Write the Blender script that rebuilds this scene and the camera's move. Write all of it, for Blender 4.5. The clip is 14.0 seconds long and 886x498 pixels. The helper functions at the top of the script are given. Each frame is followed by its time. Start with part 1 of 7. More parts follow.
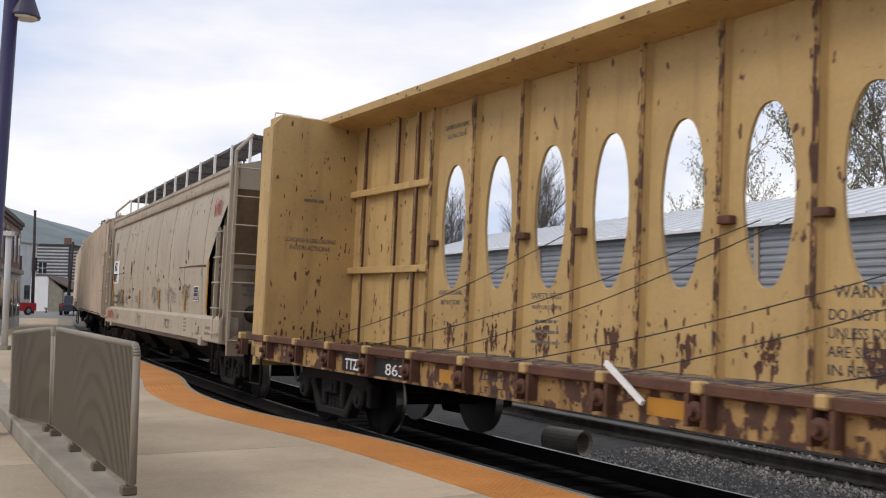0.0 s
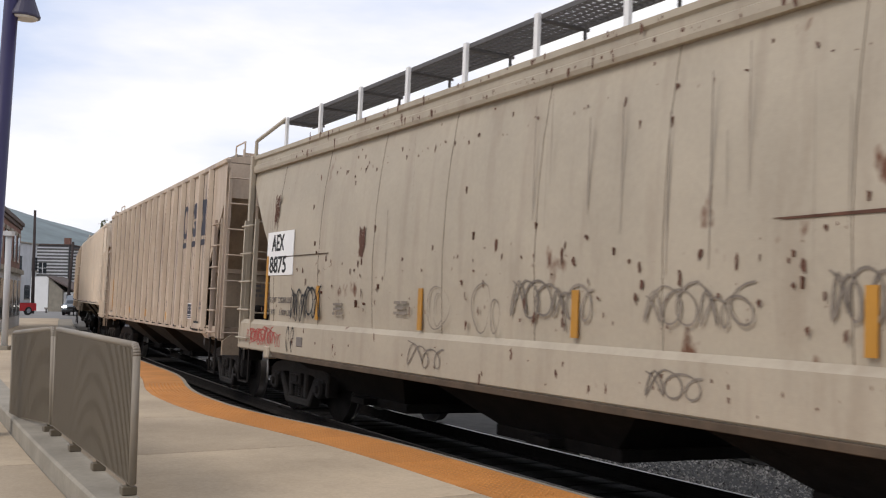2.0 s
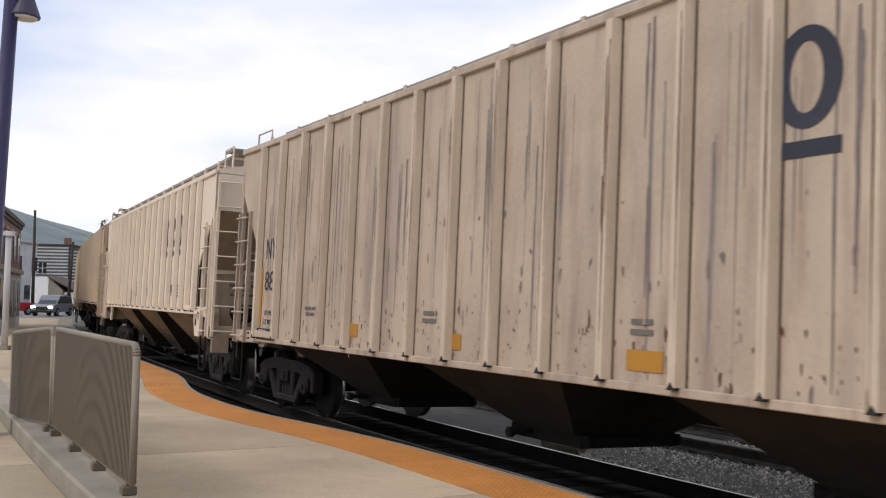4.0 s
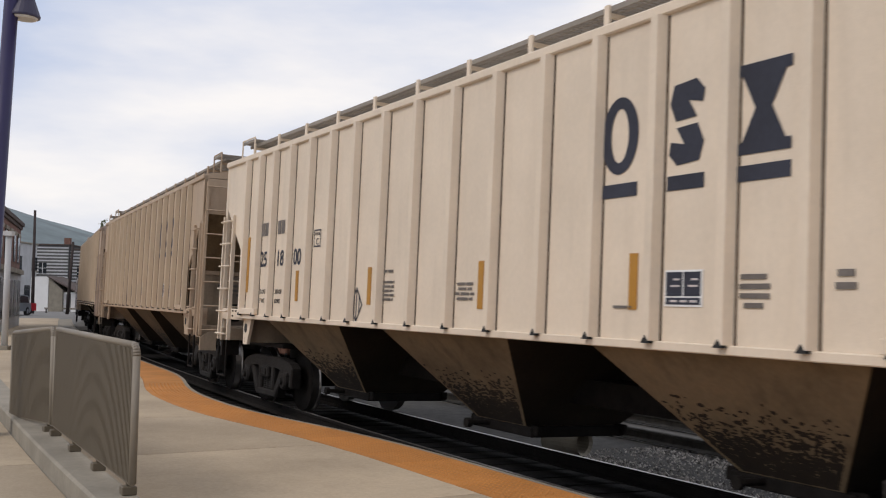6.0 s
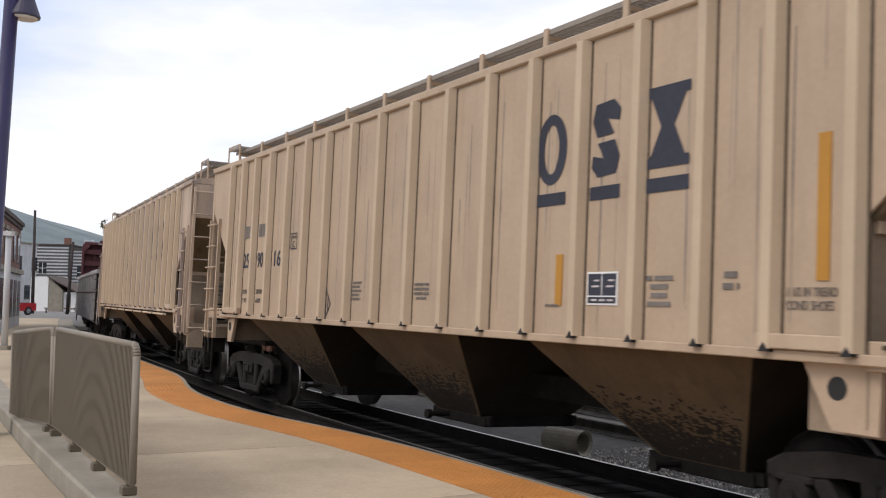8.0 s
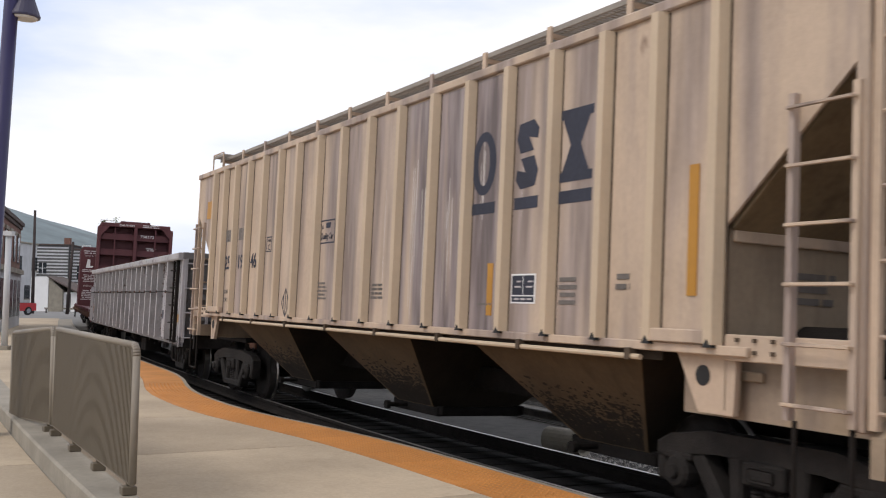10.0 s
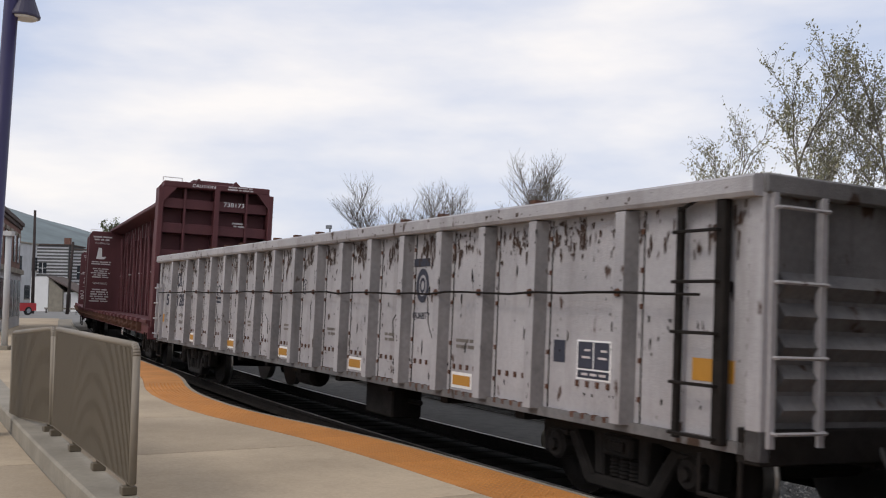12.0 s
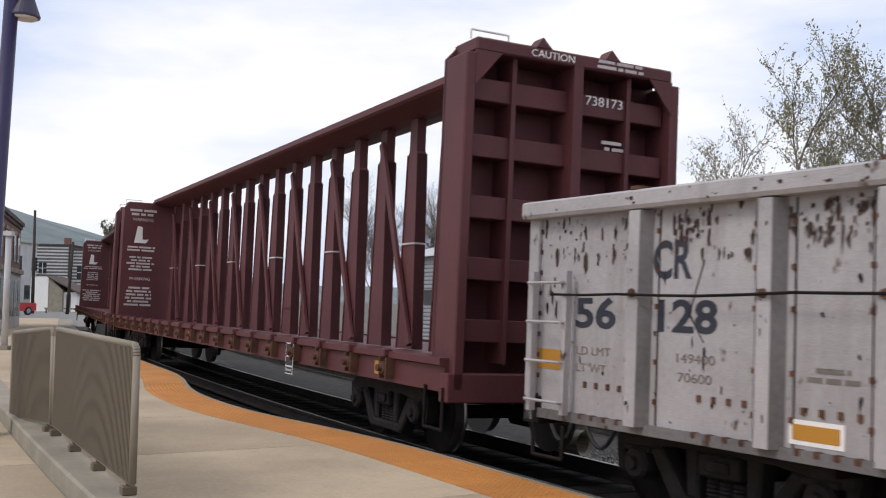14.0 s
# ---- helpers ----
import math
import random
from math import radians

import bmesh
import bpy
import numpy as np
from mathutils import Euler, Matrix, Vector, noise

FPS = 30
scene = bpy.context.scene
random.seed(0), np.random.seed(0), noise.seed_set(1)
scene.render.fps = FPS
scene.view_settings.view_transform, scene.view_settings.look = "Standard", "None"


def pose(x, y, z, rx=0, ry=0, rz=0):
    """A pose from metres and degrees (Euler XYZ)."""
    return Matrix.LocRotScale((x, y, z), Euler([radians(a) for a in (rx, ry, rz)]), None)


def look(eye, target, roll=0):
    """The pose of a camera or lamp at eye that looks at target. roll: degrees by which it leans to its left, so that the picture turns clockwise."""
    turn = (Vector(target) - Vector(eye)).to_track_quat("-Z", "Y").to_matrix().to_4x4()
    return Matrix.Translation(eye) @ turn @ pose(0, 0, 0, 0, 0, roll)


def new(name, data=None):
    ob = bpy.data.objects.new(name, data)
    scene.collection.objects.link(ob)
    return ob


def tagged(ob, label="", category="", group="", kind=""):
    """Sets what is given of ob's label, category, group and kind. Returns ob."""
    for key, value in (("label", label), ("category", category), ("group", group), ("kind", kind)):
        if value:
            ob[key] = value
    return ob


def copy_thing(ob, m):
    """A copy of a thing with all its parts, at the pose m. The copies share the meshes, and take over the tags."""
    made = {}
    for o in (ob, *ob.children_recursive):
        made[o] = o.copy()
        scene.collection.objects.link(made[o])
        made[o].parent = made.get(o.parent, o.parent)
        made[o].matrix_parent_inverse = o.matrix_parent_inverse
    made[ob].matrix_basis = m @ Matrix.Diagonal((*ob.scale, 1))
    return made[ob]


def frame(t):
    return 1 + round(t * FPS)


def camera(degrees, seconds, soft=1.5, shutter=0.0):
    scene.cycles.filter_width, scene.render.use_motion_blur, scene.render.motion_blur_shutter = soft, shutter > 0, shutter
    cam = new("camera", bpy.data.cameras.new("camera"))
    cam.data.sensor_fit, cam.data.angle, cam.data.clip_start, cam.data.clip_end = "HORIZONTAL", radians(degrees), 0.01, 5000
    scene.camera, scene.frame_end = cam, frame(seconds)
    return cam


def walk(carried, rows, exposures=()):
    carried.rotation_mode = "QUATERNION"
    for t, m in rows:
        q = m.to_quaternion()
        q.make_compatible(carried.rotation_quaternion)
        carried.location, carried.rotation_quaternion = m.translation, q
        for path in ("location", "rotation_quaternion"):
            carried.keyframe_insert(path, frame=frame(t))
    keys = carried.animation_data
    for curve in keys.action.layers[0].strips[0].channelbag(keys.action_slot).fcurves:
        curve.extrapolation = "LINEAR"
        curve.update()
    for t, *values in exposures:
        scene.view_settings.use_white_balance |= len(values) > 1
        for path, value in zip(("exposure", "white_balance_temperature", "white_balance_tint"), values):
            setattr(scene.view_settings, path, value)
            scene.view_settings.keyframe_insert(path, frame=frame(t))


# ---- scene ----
# ---------------------------------------------------------------- camera
cam = camera(47.12, 14.0, soft=1.1, shutter=0.12)
EYE = pose(0, 0, 1.77, 92.95, -1.085, 0)
cam.matrix_world = EYE
walk(cam, [(0.0, EYE), (14.0, EYE)],
     [(0.0, 0.1, 6800, 13), (1.5, 0.26, 6800, 13), (2.3, 0.14, 6800, 13), (3.0, 0.18, 6800, 13), (5.5, 0.02, 6800, 13), (6.0, -0.08, 6800, 13), (6.5, -0.15, 6800, 13), (7.0, -0.1, 6800, 13), (7.5, 0.12, 6800, 13), (8.1, 0.26, 6800, 13),
      (10.5, 0.25, 6800, 13), (11.0, 0.1, 6800, 13), (11.5, 0.02, 6800, 13), (12.0, -0.05, 6800, 13), (12.5, -0.15, 6800, 13), (13.2, -0.16, 6800, 13), (13.6, 0.02, 6800, 13), (14.0, 0.2, 6800, 13)])

# ---------------------------------------------------------------- light: bright overcast day
SUN_EL, SUN_AZ = radians(48), radians(-125)     # azimuth from +y towards +x
world = bpy.data.worlds.new("overcast_sky")
scene.world = world
world.use_nodes = True
wn, wl = world.node_tree.nodes, world.node_tree.links
wn.clear()
w_out = wn.new("ShaderNodeOutputWorld")
w_sky = wn.new("ShaderNodeTexSky")
w_sky.sky_type, w_sky.sun_disc = "NISHITA", False
w_sky.sun_elevation, w_sky.sun_rotation = SUN_EL, SUN_AZ
w_bg1, w_bg2 = wn.new("ShaderNodeBackground"), wn.new("ShaderNodeBackground")
w_bg1.inputs["Strength"].default_value = 0.12
w_mix = wn.new("ShaderNodeMixShader")
w_tc, w_map = wn.new("ShaderNodeTexCoord"), wn.new("ShaderNodeMapping")
w_map.inputs["Scale"].default_value = (1.6, 1.6, 5.5)
w_map.inputs["Rotation"].default_value = (0.0, radians(8), 0.0)
w_noise = wn.new("ShaderNodeTexNoise")
w_noise.inputs["Scale"].default_value, w_noise.inputs["Detail"].default_value = 1.35, 6.0
w_ramp = wn.new("ShaderNodeValToRGB")
w_ramp.color_ramp.elements[0].position, w_ramp.color_ramp.elements[0].color = 0.41, (0.56, 0.66, 0.86, 1)
w_ramp.color_ramp.elements[1].position, w_ramp.color_ramp.elements[1].color = 0.64, (1.0, 1.0, 1.0, 1)
w_bg2.inputs["Strength"].default_value = 1.06
w_mix.inputs[0].default_value = 0.9
wl.new(w_tc.outputs["Generated"], w_map.inputs["Vector"])
wl.new(w_map.outputs["Vector"], w_noise.inputs["Vector"])
wl.new(w_noise.outputs["Fac"], w_ramp.inputs["Fac"])
wl.new(w_ramp.outputs["Color"], w_bg2.inputs["Color"])
wl.new(w_sky.outputs["Color"], w_bg1.inputs["Color"])
wl.new(w_bg1.outputs[0], w_mix.inputs[1])
wl.new(w_bg2.outputs[0], w_mix.inputs[2])
wl.new(w_mix.outputs[0], w_out.inputs["Surface"])

sun = new("sun", bpy.data.lights.new("sun", "SUN"))
sun.data.energy, sun.data.angle, sun.data.color = 1.1, radians(20), (1.0, 0.96, 0.9)
sd = Vector((math.sin(SUN_AZ) * math.cos(SUN_EL), math.cos(SUN_AZ) * math.cos(SUN_EL), math.sin(SUN_EL)))
sun.matrix_world = look(sd * 50, (0, 0, 0))
scene.view_settings.exposure = 0.0


# ---------------------------------------------------------------- materials
def surface(name, col, rough=0.7, metal=0.0, vary=0.12, scale=1.2, streak=0.0, streak_col=(0.12, 0.06, 0.03),
            rust=0.0, rust_col=(0.13, 0.055, 0.028), bump=0.15, fine=60.0, per_piece=0.0, spec=0.35, rust_scale=1.6, per_island=0.0, soot=0.0, soot_from=0.5):
    """Paint, stone or metal: two scales of tone, vertical streaks, rust patches, fine relief."""
    m = bpy.data.materials.new(name)
    m.use_nodes = True
    n, l = m.node_tree.nodes, m.node_tree.links
    b = n["Principled BSDF"]
    b.inputs["Roughness"].default_value, b.inputs["Metallic"].default_value = rough, metal
    b.inputs["Specular IOR Level"].default_value = spec
    tc, info = n.new("ShaderNodeTexCoord"), n.new("ShaderNodeObjectInfo")
    shift = n.new("ShaderNodeVectorMath")
    shift.operation = "MULTIPLY_ADD"
    comb = n.new("ShaderNodeCombineXYZ")
    for k in range(3):
        l.new(info.outputs["Random"], comb.inputs[k])
    l.new(comb.outputs[0], shift.inputs[0])
    shift.inputs[1].default_value = (37.0, 19.0, 11.0)
    l.new(tc.outputs["Object"], shift.inputs[2])

    def noise_tex(sc, detail, stretch=(1, 1, 1)):
        mp, t = n.new("ShaderNodeMapping"), n.new("ShaderNodeTexNoise")
        mp.inputs["Scale"].default_value = stretch
        l.new(shift.outputs[0], mp.inputs["Vector"])
        l.new(mp.outputs[0], t.inputs["Vector"])
        t.inputs["Scale"].default_value, t.inputs["Detail"].default_value = sc, detail
        return t.outputs["Fac"]

    def ramp(fac, lo, hi):
        r = n.new("ShaderNodeMapRange")
        r.inputs["From Min"].default_value, r.inputs["From Max"].default_value = lo, hi
        l.new(fac, r.inputs["Value"])
        return r.outputs[0]

    def mix(fac, a, c, mode="MIX"):
        x = n.new("ShaderNodeMix")
        x.data_type, x.blend_type = "RGBA", mode
        for sock, v in ((x.inputs[0], fac), (x.inputs[6], a), (x.inputs[7], c)):
            if isinstance(v, (int, float)):
                sock.default_value = v
            elif isinstance(v, tuple):
                sock.default_value = (*v, 1)
            else:
                l.new(v, sock)
        return x.outputs[2]

    dark = tuple(c * (1 - vary * 1.6) for c in col)
    light = tuple(min(1, c * (1 + vary)) for c in col)
    out = mix(ramp(noise_tex(scale, 4), 0.3, 0.7), dark, light)
    grain = mix(ramp(noise_tex(fine * 0.35, 3), 0.25, 0.75), tuple(c * (1 - vary) for c in col), light)
    out = mix(0.4, out, grain)
    if per_piece:
        pp = n.new("ShaderNodeMapRange")
        pp.inputs["To Min"].default_value, pp.inputs["To Max"].default_value = 1 - per_piece, 1 + per_piece
        l.new(info.outputs["Random"], pp.inputs["Value"])
        sc = n.new("ShaderNodeVectorMath")
        sc.operation = "SCALE"
        l.new(out, sc.inputs[0])
        l.new(pp.outputs[0], sc.inputs["Scale"])
        out = sc.outputs[0]
    if per_island:
        geo = n.new("ShaderNodeNewGeometry")
        pp = n.new("ShaderNodeMapRange")
        pp.inputs["To Min"].default_value, pp.inputs["To Max"].default_value = 1 - per_island, 1 + per_island
        l.new(geo.outputs["Random Per Island"], pp.inputs["Value"])
        sc = n.new("ShaderNodeVectorMath")
        sc.operation = "SCALE"
        l.new(out, sc.inputs[0])
        l.new(pp.outputs[0], sc.inputs["Scale"])
        out = sc.outputs[0]
    if soot:
        f = n.new("ShaderNodeMath")
        f.operation, f.inputs[1].default_value = "MULTIPLY", soot
        l.new(ramp(noise_tex(2.0, 3, (1, 1, 0.1)), soot_from, soot_from + 0.16), f.inputs[0])
        out = mix(f.outputs[0], out, mix(ramp(noise_tex(7, 5, (1, 1, 0.1)), 0.4, 0.7), (0.12, 0.095, 0.095), (0.33, 0.27, 0.262)))
    if streak:
        f = n.new("ShaderNodeMath")
        f.operation, f.inputs[1].default_value = "MULTIPLY", streak
        l.new(ramp(noise_tex(5.0, 5, (1, 1, 0.13)), 0.52, 0.78), f.inputs[0])
        out = mix(f.outputs[0], out, streak_col)
    if rust:
        lo = 0.74 - 0.25 * rust
        mask = ramp(noise_tex(rust_scale, 8, (1, 1, 0.55)), lo, lo + 0.05)
        rc = mix(noise_tex(9, 4), tuple(c * 0.5 for c in rust_col), tuple(c * 1.5 for c in rust_col))
        out = mix(mask, out, rc)
    l.new(out, b.inputs["Base Color"])
    bp = n.new("ShaderNodeBump")
    bp.inputs["Strength"].default_value, bp.inputs["Distance"].default_value = bump, 0.02
    l.new(noise_tex(fine, 4), bp.inputs["Height"])
    l.new(bp.outputs[0], b.inputs["Normal"])
    return m


def glass_like(name, col, rough=0.1):
    m = bpy.data.materials.new(name)
    m.use_nodes = True
    b = m.node_tree.nodes["Principled BSDF"]
    b.inputs["Base Color"].default_value, b.inputs["Roughness"].default_value = (*col, 1), rough
    return m


def glow(name, col, strength):
    m = glass_like(name, col)
    b = m.node_tree.nodes["Principled BSDF"]
    b.inputs["Emission Color"].default_value, b.inputs["Emission Strength"].default_value = (*col, 1), strength
    return m


CREAM = surface("cream_paint", (0.73, 0.615, 0.485), 0.6, vary=0.07, streak=0.12, rust=0.02, bump=0.08, streak_col=(0.25, 0.18, 0.12))
TAN = surface("tan_paint", (0.45, 0.338, 0.238), 0.62, vary=0.10, streak=0.2, rust=0.08, bump=0.08, streak_col=(0.22, 0.15, 0.1))
STAINED = surface("stained_tan_paint", (0.50, 0.38, 0.28), 0.65, vary=0.14, soot=0.6, soot_from=0.46, streak=0.4, rust=0.12, bump=0.1, streak_col=(0.2, 0.16, 0.15))
ROSY = surface("weathered_rosy_paint", (0.49, 0.39, 0.297), 0.65, vary=0.16, soot=0.35, streak=0.5, rust=0.15, bump=0.08, streak_col=(0.2, 0.1, 0.07))
GREYGREEN = surface("faded_grey_paint", (0.40, 0.343, 0.262), 0.6, vary=0.1, streak=0.3, rust=0.2, bump=0.08, streak_col=(0.18, 0.12, 0.08), rust_scale=2.6)
GONDOLA = surface("chalky_grey_paint", (0.37, 0.355, 0.362), 0.75, vary=0.17, streak=0.55, rust=0.3, rust_col=(0.06, 0.034, 0.024), bump=0.25, streak_col=(0.2, 0.18, 0.17), rust_scale=6.5)
FLANK = surface("grimy_shaded_rib_flank", (0.2, 0.19, 0.19), 0.8, vary=0.3, streak=0.5, rust=0.3, rust_col=(0.05, 0.03, 0.02), bump=0.2, streak_col=(0.08, 0.075, 0.07), rust_scale=6)
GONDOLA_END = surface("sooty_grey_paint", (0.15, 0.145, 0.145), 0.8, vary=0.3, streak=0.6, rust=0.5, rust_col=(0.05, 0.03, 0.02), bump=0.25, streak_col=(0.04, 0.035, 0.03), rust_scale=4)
YELLOW = surface("ochre_yellow_paint", (0.485, 0.325, 0.135), 0.6, vary=0.13, streak=0.3, rust=0.36, rust_col=(0.11, 0.05, 0.03), bump=0.1, rust_scale=9.0)
YELLOW_RUSTY = surface("rusting_yellow_paint", (0.36, 0.22, 0.085), 0.75, vary=0.25, streak=0.8, rust=1.05, rust_col=(0.075, 0.037, 0.025), bump=0.25, rust_scale=8)
OXIDE = surface("oxide_red_paint", (0.10, 0.03, 0.033), 0.6, vary=0.15, streak=0.3, streak_col=(0.05, 0.02, 0.02), bump=0.1)
RUST = surface("rusted_steel", (0.11, 0.052, 0.034), 0.9, vary=0.3, scale=4, bump=0.4)
DARKRUST = surface("dark_flaked_rust", (0.055, 0.034, 0.026), 0.9, vary=0.3, scale=6, bump=0.3)
GRIME = surface("grimy_steel", (0.016, 0.0135, 0.012), 0.9, vary=0.35, scale=5, bump=0.3, spec=0.15)
BOGIE = surface("dusty_cast_steel", (0.018, 0.015, 0.013), 0.8, vary=0.35, scale=5, bump=0.35, spec=0.3)
# Cream paint of the end sheets, darkened for shade in the colour itself.
END_CREAM = surface("dusty_shaded_cream_end_sheet", (0.40, 0.315, 0.225), 0.75, vary=0.16, soot=0.25, streak=0.45, rust=0.06, streak_col=(0.14, 0.1, 0.07), bump=0.08)
# Browns for bays and slope sheets, darker than the wagons' sides.
BAY_BROWN = surface("streaked_brown_bay_sheet", (0.12, 0.08, 0.044), 0.85, vary=0.25, streak=0.5, rust=0.1, streak_col=(0.05, 0.035, 0.02), bump=0.1)
SLOPE = surface("streaked_brown_slope_sheet", (0.21, 0.15, 0.088), 0.85, vary=0.25, streak=0.6, rust=0.12, streak_col=(0.06, 0.045, 0.03), bump=0.1)
TREAD = surface("polished_wheel_tread", (0.3, 0.285, 0.27), 0.36, metal=1.0, vary=0.1, bump=0.03)
RAILTOP = surface("worn_rail_head", (0.55, 0.53, 0.51), 0.42, metal=1.0, vary=0.1, bump=0.03)
GRATE_PALE = surface("dusty_grating", (0.27, 0.24, 0.205), 0.75, vary=0.2)
RIB_TAN = surface("clean_tan_paint", (0.52, 0.405, 0.285), 0.62, vary=0.08, streak=0.15, bump=0.06, streak_col=(0.3, 0.2, 0.13))
# Lighter copy of ROSY: the light on the ribs is in the colour.
RIB_ROSY = surface("lit_rosy_rib_paint", (0.57, 0.465, 0.355), 0.65, vary=0.12, streak=0.4, rust=0.1, bump=0.06, streak_col=(0.22, 0.13, 0.09))
GRATE = surface("galvanised_grating", (0.11, 0.105, 0.105), 0.7, vary=0.2)
INK = surface("dark_blue_stencil", (0.035, 0.038, 0.055), 0.7, vary=0.25, bump=0.05)
BLACK = surface("black_paint", (0.02, 0.02, 0.02), 0.7, vary=0.2, bump=0.05)
FADED_INK = surface("faded_stencil", (0.16, 0.14, 0.125), 0.75, vary=0.3, bump=0.05)
FADED_TAG = surface("ghosted_spray_paint", (0.215, 0.18, 0.145), 0.7, vary=0.3, bump=0.05)
WHITE = surface("white_paint", (0.78, 0.77, 0.75), 0.6, vary=0.06, bump=0.05)
FADED_WHITE = surface("faded_white_stencil", (0.55, 0.5, 0.49), 0.7, vary=0.2, bump=0.05)
REFLECT = surface("amber_reflective_tape", (0.44, 0.21, 0.03), 0.5, vary=0.1, bump=0.05)
REDINK = surface("red_spray_paint", (0.4, 0.06, 0.05), 0.7, vary=0.2, bump=0.03)
CONCRETE = surface("broomed_concrete", (0.42, 0.335, 0.235), 0.9, vary=0.2, scale=0.7, streak=0.3, streak_col=(0.29, 0.225, 0.15), bump=0.2, fine=90, per_piece=0.06)
KERB = surface("kerb_concrete", (0.28, 0.25, 0.2), 0.9, vary=0.2, scale=2, bump=0.3)
TACTILE = surface("orange_tactile_paving", (0.50, 0.205, 0.05), 0.75, vary=0.14, scale=2, bump=0.15, per_piece=0.07)
FENCE = surface("bronze_powder_coat", (0.13, 0.105, 0.072), 0.55, vary=0.08, bump=0.04)
FENCE_CAP = surface("weathered_bronze_rail", (0.24, 0.205, 0.16), 0.55, vary=0.1, bump=0.04)
POST = surface("indigo_lamp_post_paint", (0.03, 0.025, 0.075), 0.4, vary=0.1, bump=0.03)
SHADE = surface("dark_lamp_shade_paint", (0.05, 0.045, 0.08), 0.5, vary=0.1)
STONE = surface("grey_ballast", (0.27, 0.25, 0.225), 0.95, vary=0.2, scale=9, bump=0.4, fine=30, per_island=0.85)
SHOULDER = surface("dark_ballast_bed", (0.06, 0.056, 0.05), 0.95, vary=0.35, scale=6, bump=0.6, fine=25)
STAIN = surface("sooty_stained_paint", (0.19, 0.155, 0.14), 0.75, vary=0.3, scale=1.5, streak=0.75, streak_col=(0.42, 0.37, 0.33), bump=0.08)
SOOT_HEAVY = surface("soot_washed_tan_paint", (0.49, 0.375, 0.28), 0.65, vary=0.12, soot=0.95, soot_from=0.27, streak=0.35, rust=0.05, bump=0.08, streak_col=(0.46, 0.41, 0.38))
SOOT_LIGHT = surface("soot_tinged_tan_paint", (0.52, 0.40, 0.30), 0.65, vary=0.12, soot=0.7, soot_from=0.4, streak=0.3, rust=0.05, bump=0.08, streak_col=(0.2, 0.16, 0.15))
# Near-black brown: soot and the shade under the wagons in one colour.
SOOT_SHADE = surface("soot_and_shade_sheet", (0.03, 0.021, 0.014), 0.9, vary=0.35, scale=1.5, streak=0.3, streak_col=(0.055, 0.037, 0.022), bump=0.15)
SEAM = surface("grimy_weld_and_rib_shade", (0.085, 0.06, 0.04), 0.85, vary=0.3, scale=3)
DUSTY = surface("dusty_beige_plate", (0.31, 0.238, 0.168), 0.8, vary=0.2, soot=0.4, streak=0.5, rust=0.12, streak_col=(0.12, 0.085, 0.06), bump=0.08)
LIMEWASH = surface("white_mineral_streak", (0.62, 0.57, 0.52), 0.8, vary=0.2, bump=0.05)
# Trackbed and sleepers hold the shade under the train in their colour.
TRACKBED = surface("shade_black_trackbed", (0.017, 0.015, 0.0135), 0.95, vary=0.35, scale=4, bump=0.5, fine=25, spec=0.1)
TIMBER = surface("shaded_creosoted_timber", (0.009, 0.008, 0.0075), 0.95, vary=0.3, scale=3, bump=0.4, spec=0.1)
EARTH = surface("packed_gravel_earth", (0.13, 0.12, 0.105), 0.95, vary=0.25, scale=0.3, bump=0.4, fine=20)
ASPHALT = surface("sun_bleached_asphalt", (0.20, 0.195, 0.185), 0.9, vary=0.15, scale=0.4, bump=0.2)
SIDING = surface("grey_corrugated_siding", (0.26, 0.275, 0.295), 0.55, vary=0.12, scale=1, bump=0.08)
METALROOF = surface("pale_metal_roof", (0.66, 0.68, 0.7), 0.45, vary=0.06, bump=0.05)
BRICK = surface("red_brown_brick", (0.19, 0.10, 0.075), 0.9, vary=0.2, scale=2, bump=0.3)
PLASTER = surface("pale_render", (0.5, 0.5, 0.5), 0.85, vary=0.15, scale=0.6, streak=0.25, bump=0.15)
DARKROOF = surface("brown_shingle", (0.10, 0.075, 0.065), 0.9, vary=0.2, scale=2, bump=0.3)
CLADDING = surface("white_clapboard", (0.58, 0.58, 0.58), 0.7, vary=0.1, bump=0.1)
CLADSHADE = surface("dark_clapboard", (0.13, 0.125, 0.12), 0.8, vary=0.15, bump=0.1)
WINDOW = glass_like("dark_window_glass", (0.03, 0.035, 0.04), 0.12)
POLEWOOD = surface("weathered_pole_timber", (0.05, 0.038, 0.035), 0.9, vary=0.25, scale=3, bump=0.3)
BARK = surface("grey_bark", (0.14, 0.12, 0.10), 0.95, vary=0.25, scale=6, bump=0.4)
TWIG = surface("pale_twig_ends", (0.27, 0.24, 0.2), 0.9, vary=0.25, scale=3)
BUD = surface("spring_buds", (0.34, 0.32, 0.2), 0.8, vary=0.3, scale=3, per_piece=0.15)
LEAF = surface("young_leaves", (0.19, 0.21, 0.12), 0.8, vary=0.3, scale=3)
# Bluish pale tone puts the distance haze into the hill's colour.
WOODS = surface("hazy_wooded_hillside", (0.17, 0.205, 0.21), 1.0, vary=0.25, scale=0.02, bump=0.6, fine=0.3)
CARRED = surface("red_car_paint", (0.45, 0.02, 0.025), 0.35, vary=0.05, spec=0.5)
CARDARK = surface("dark_blue_car_paint", (0.03, 0.035, 0.055), 0.35, vary=0.05, spec=0.5)
CARGREY = surface("grey_car_paint", (0.16, 0.18, 0.2), 0.35, vary=0.05, spec=0.5)
RUBBER = surface("tyre_rubber", (0.025, 0.025, 0.025), 0.85, vary=0.1)
HEADLIGHT = glow("lit_headlight", (1.0, 0.97, 0.9), 6.0)
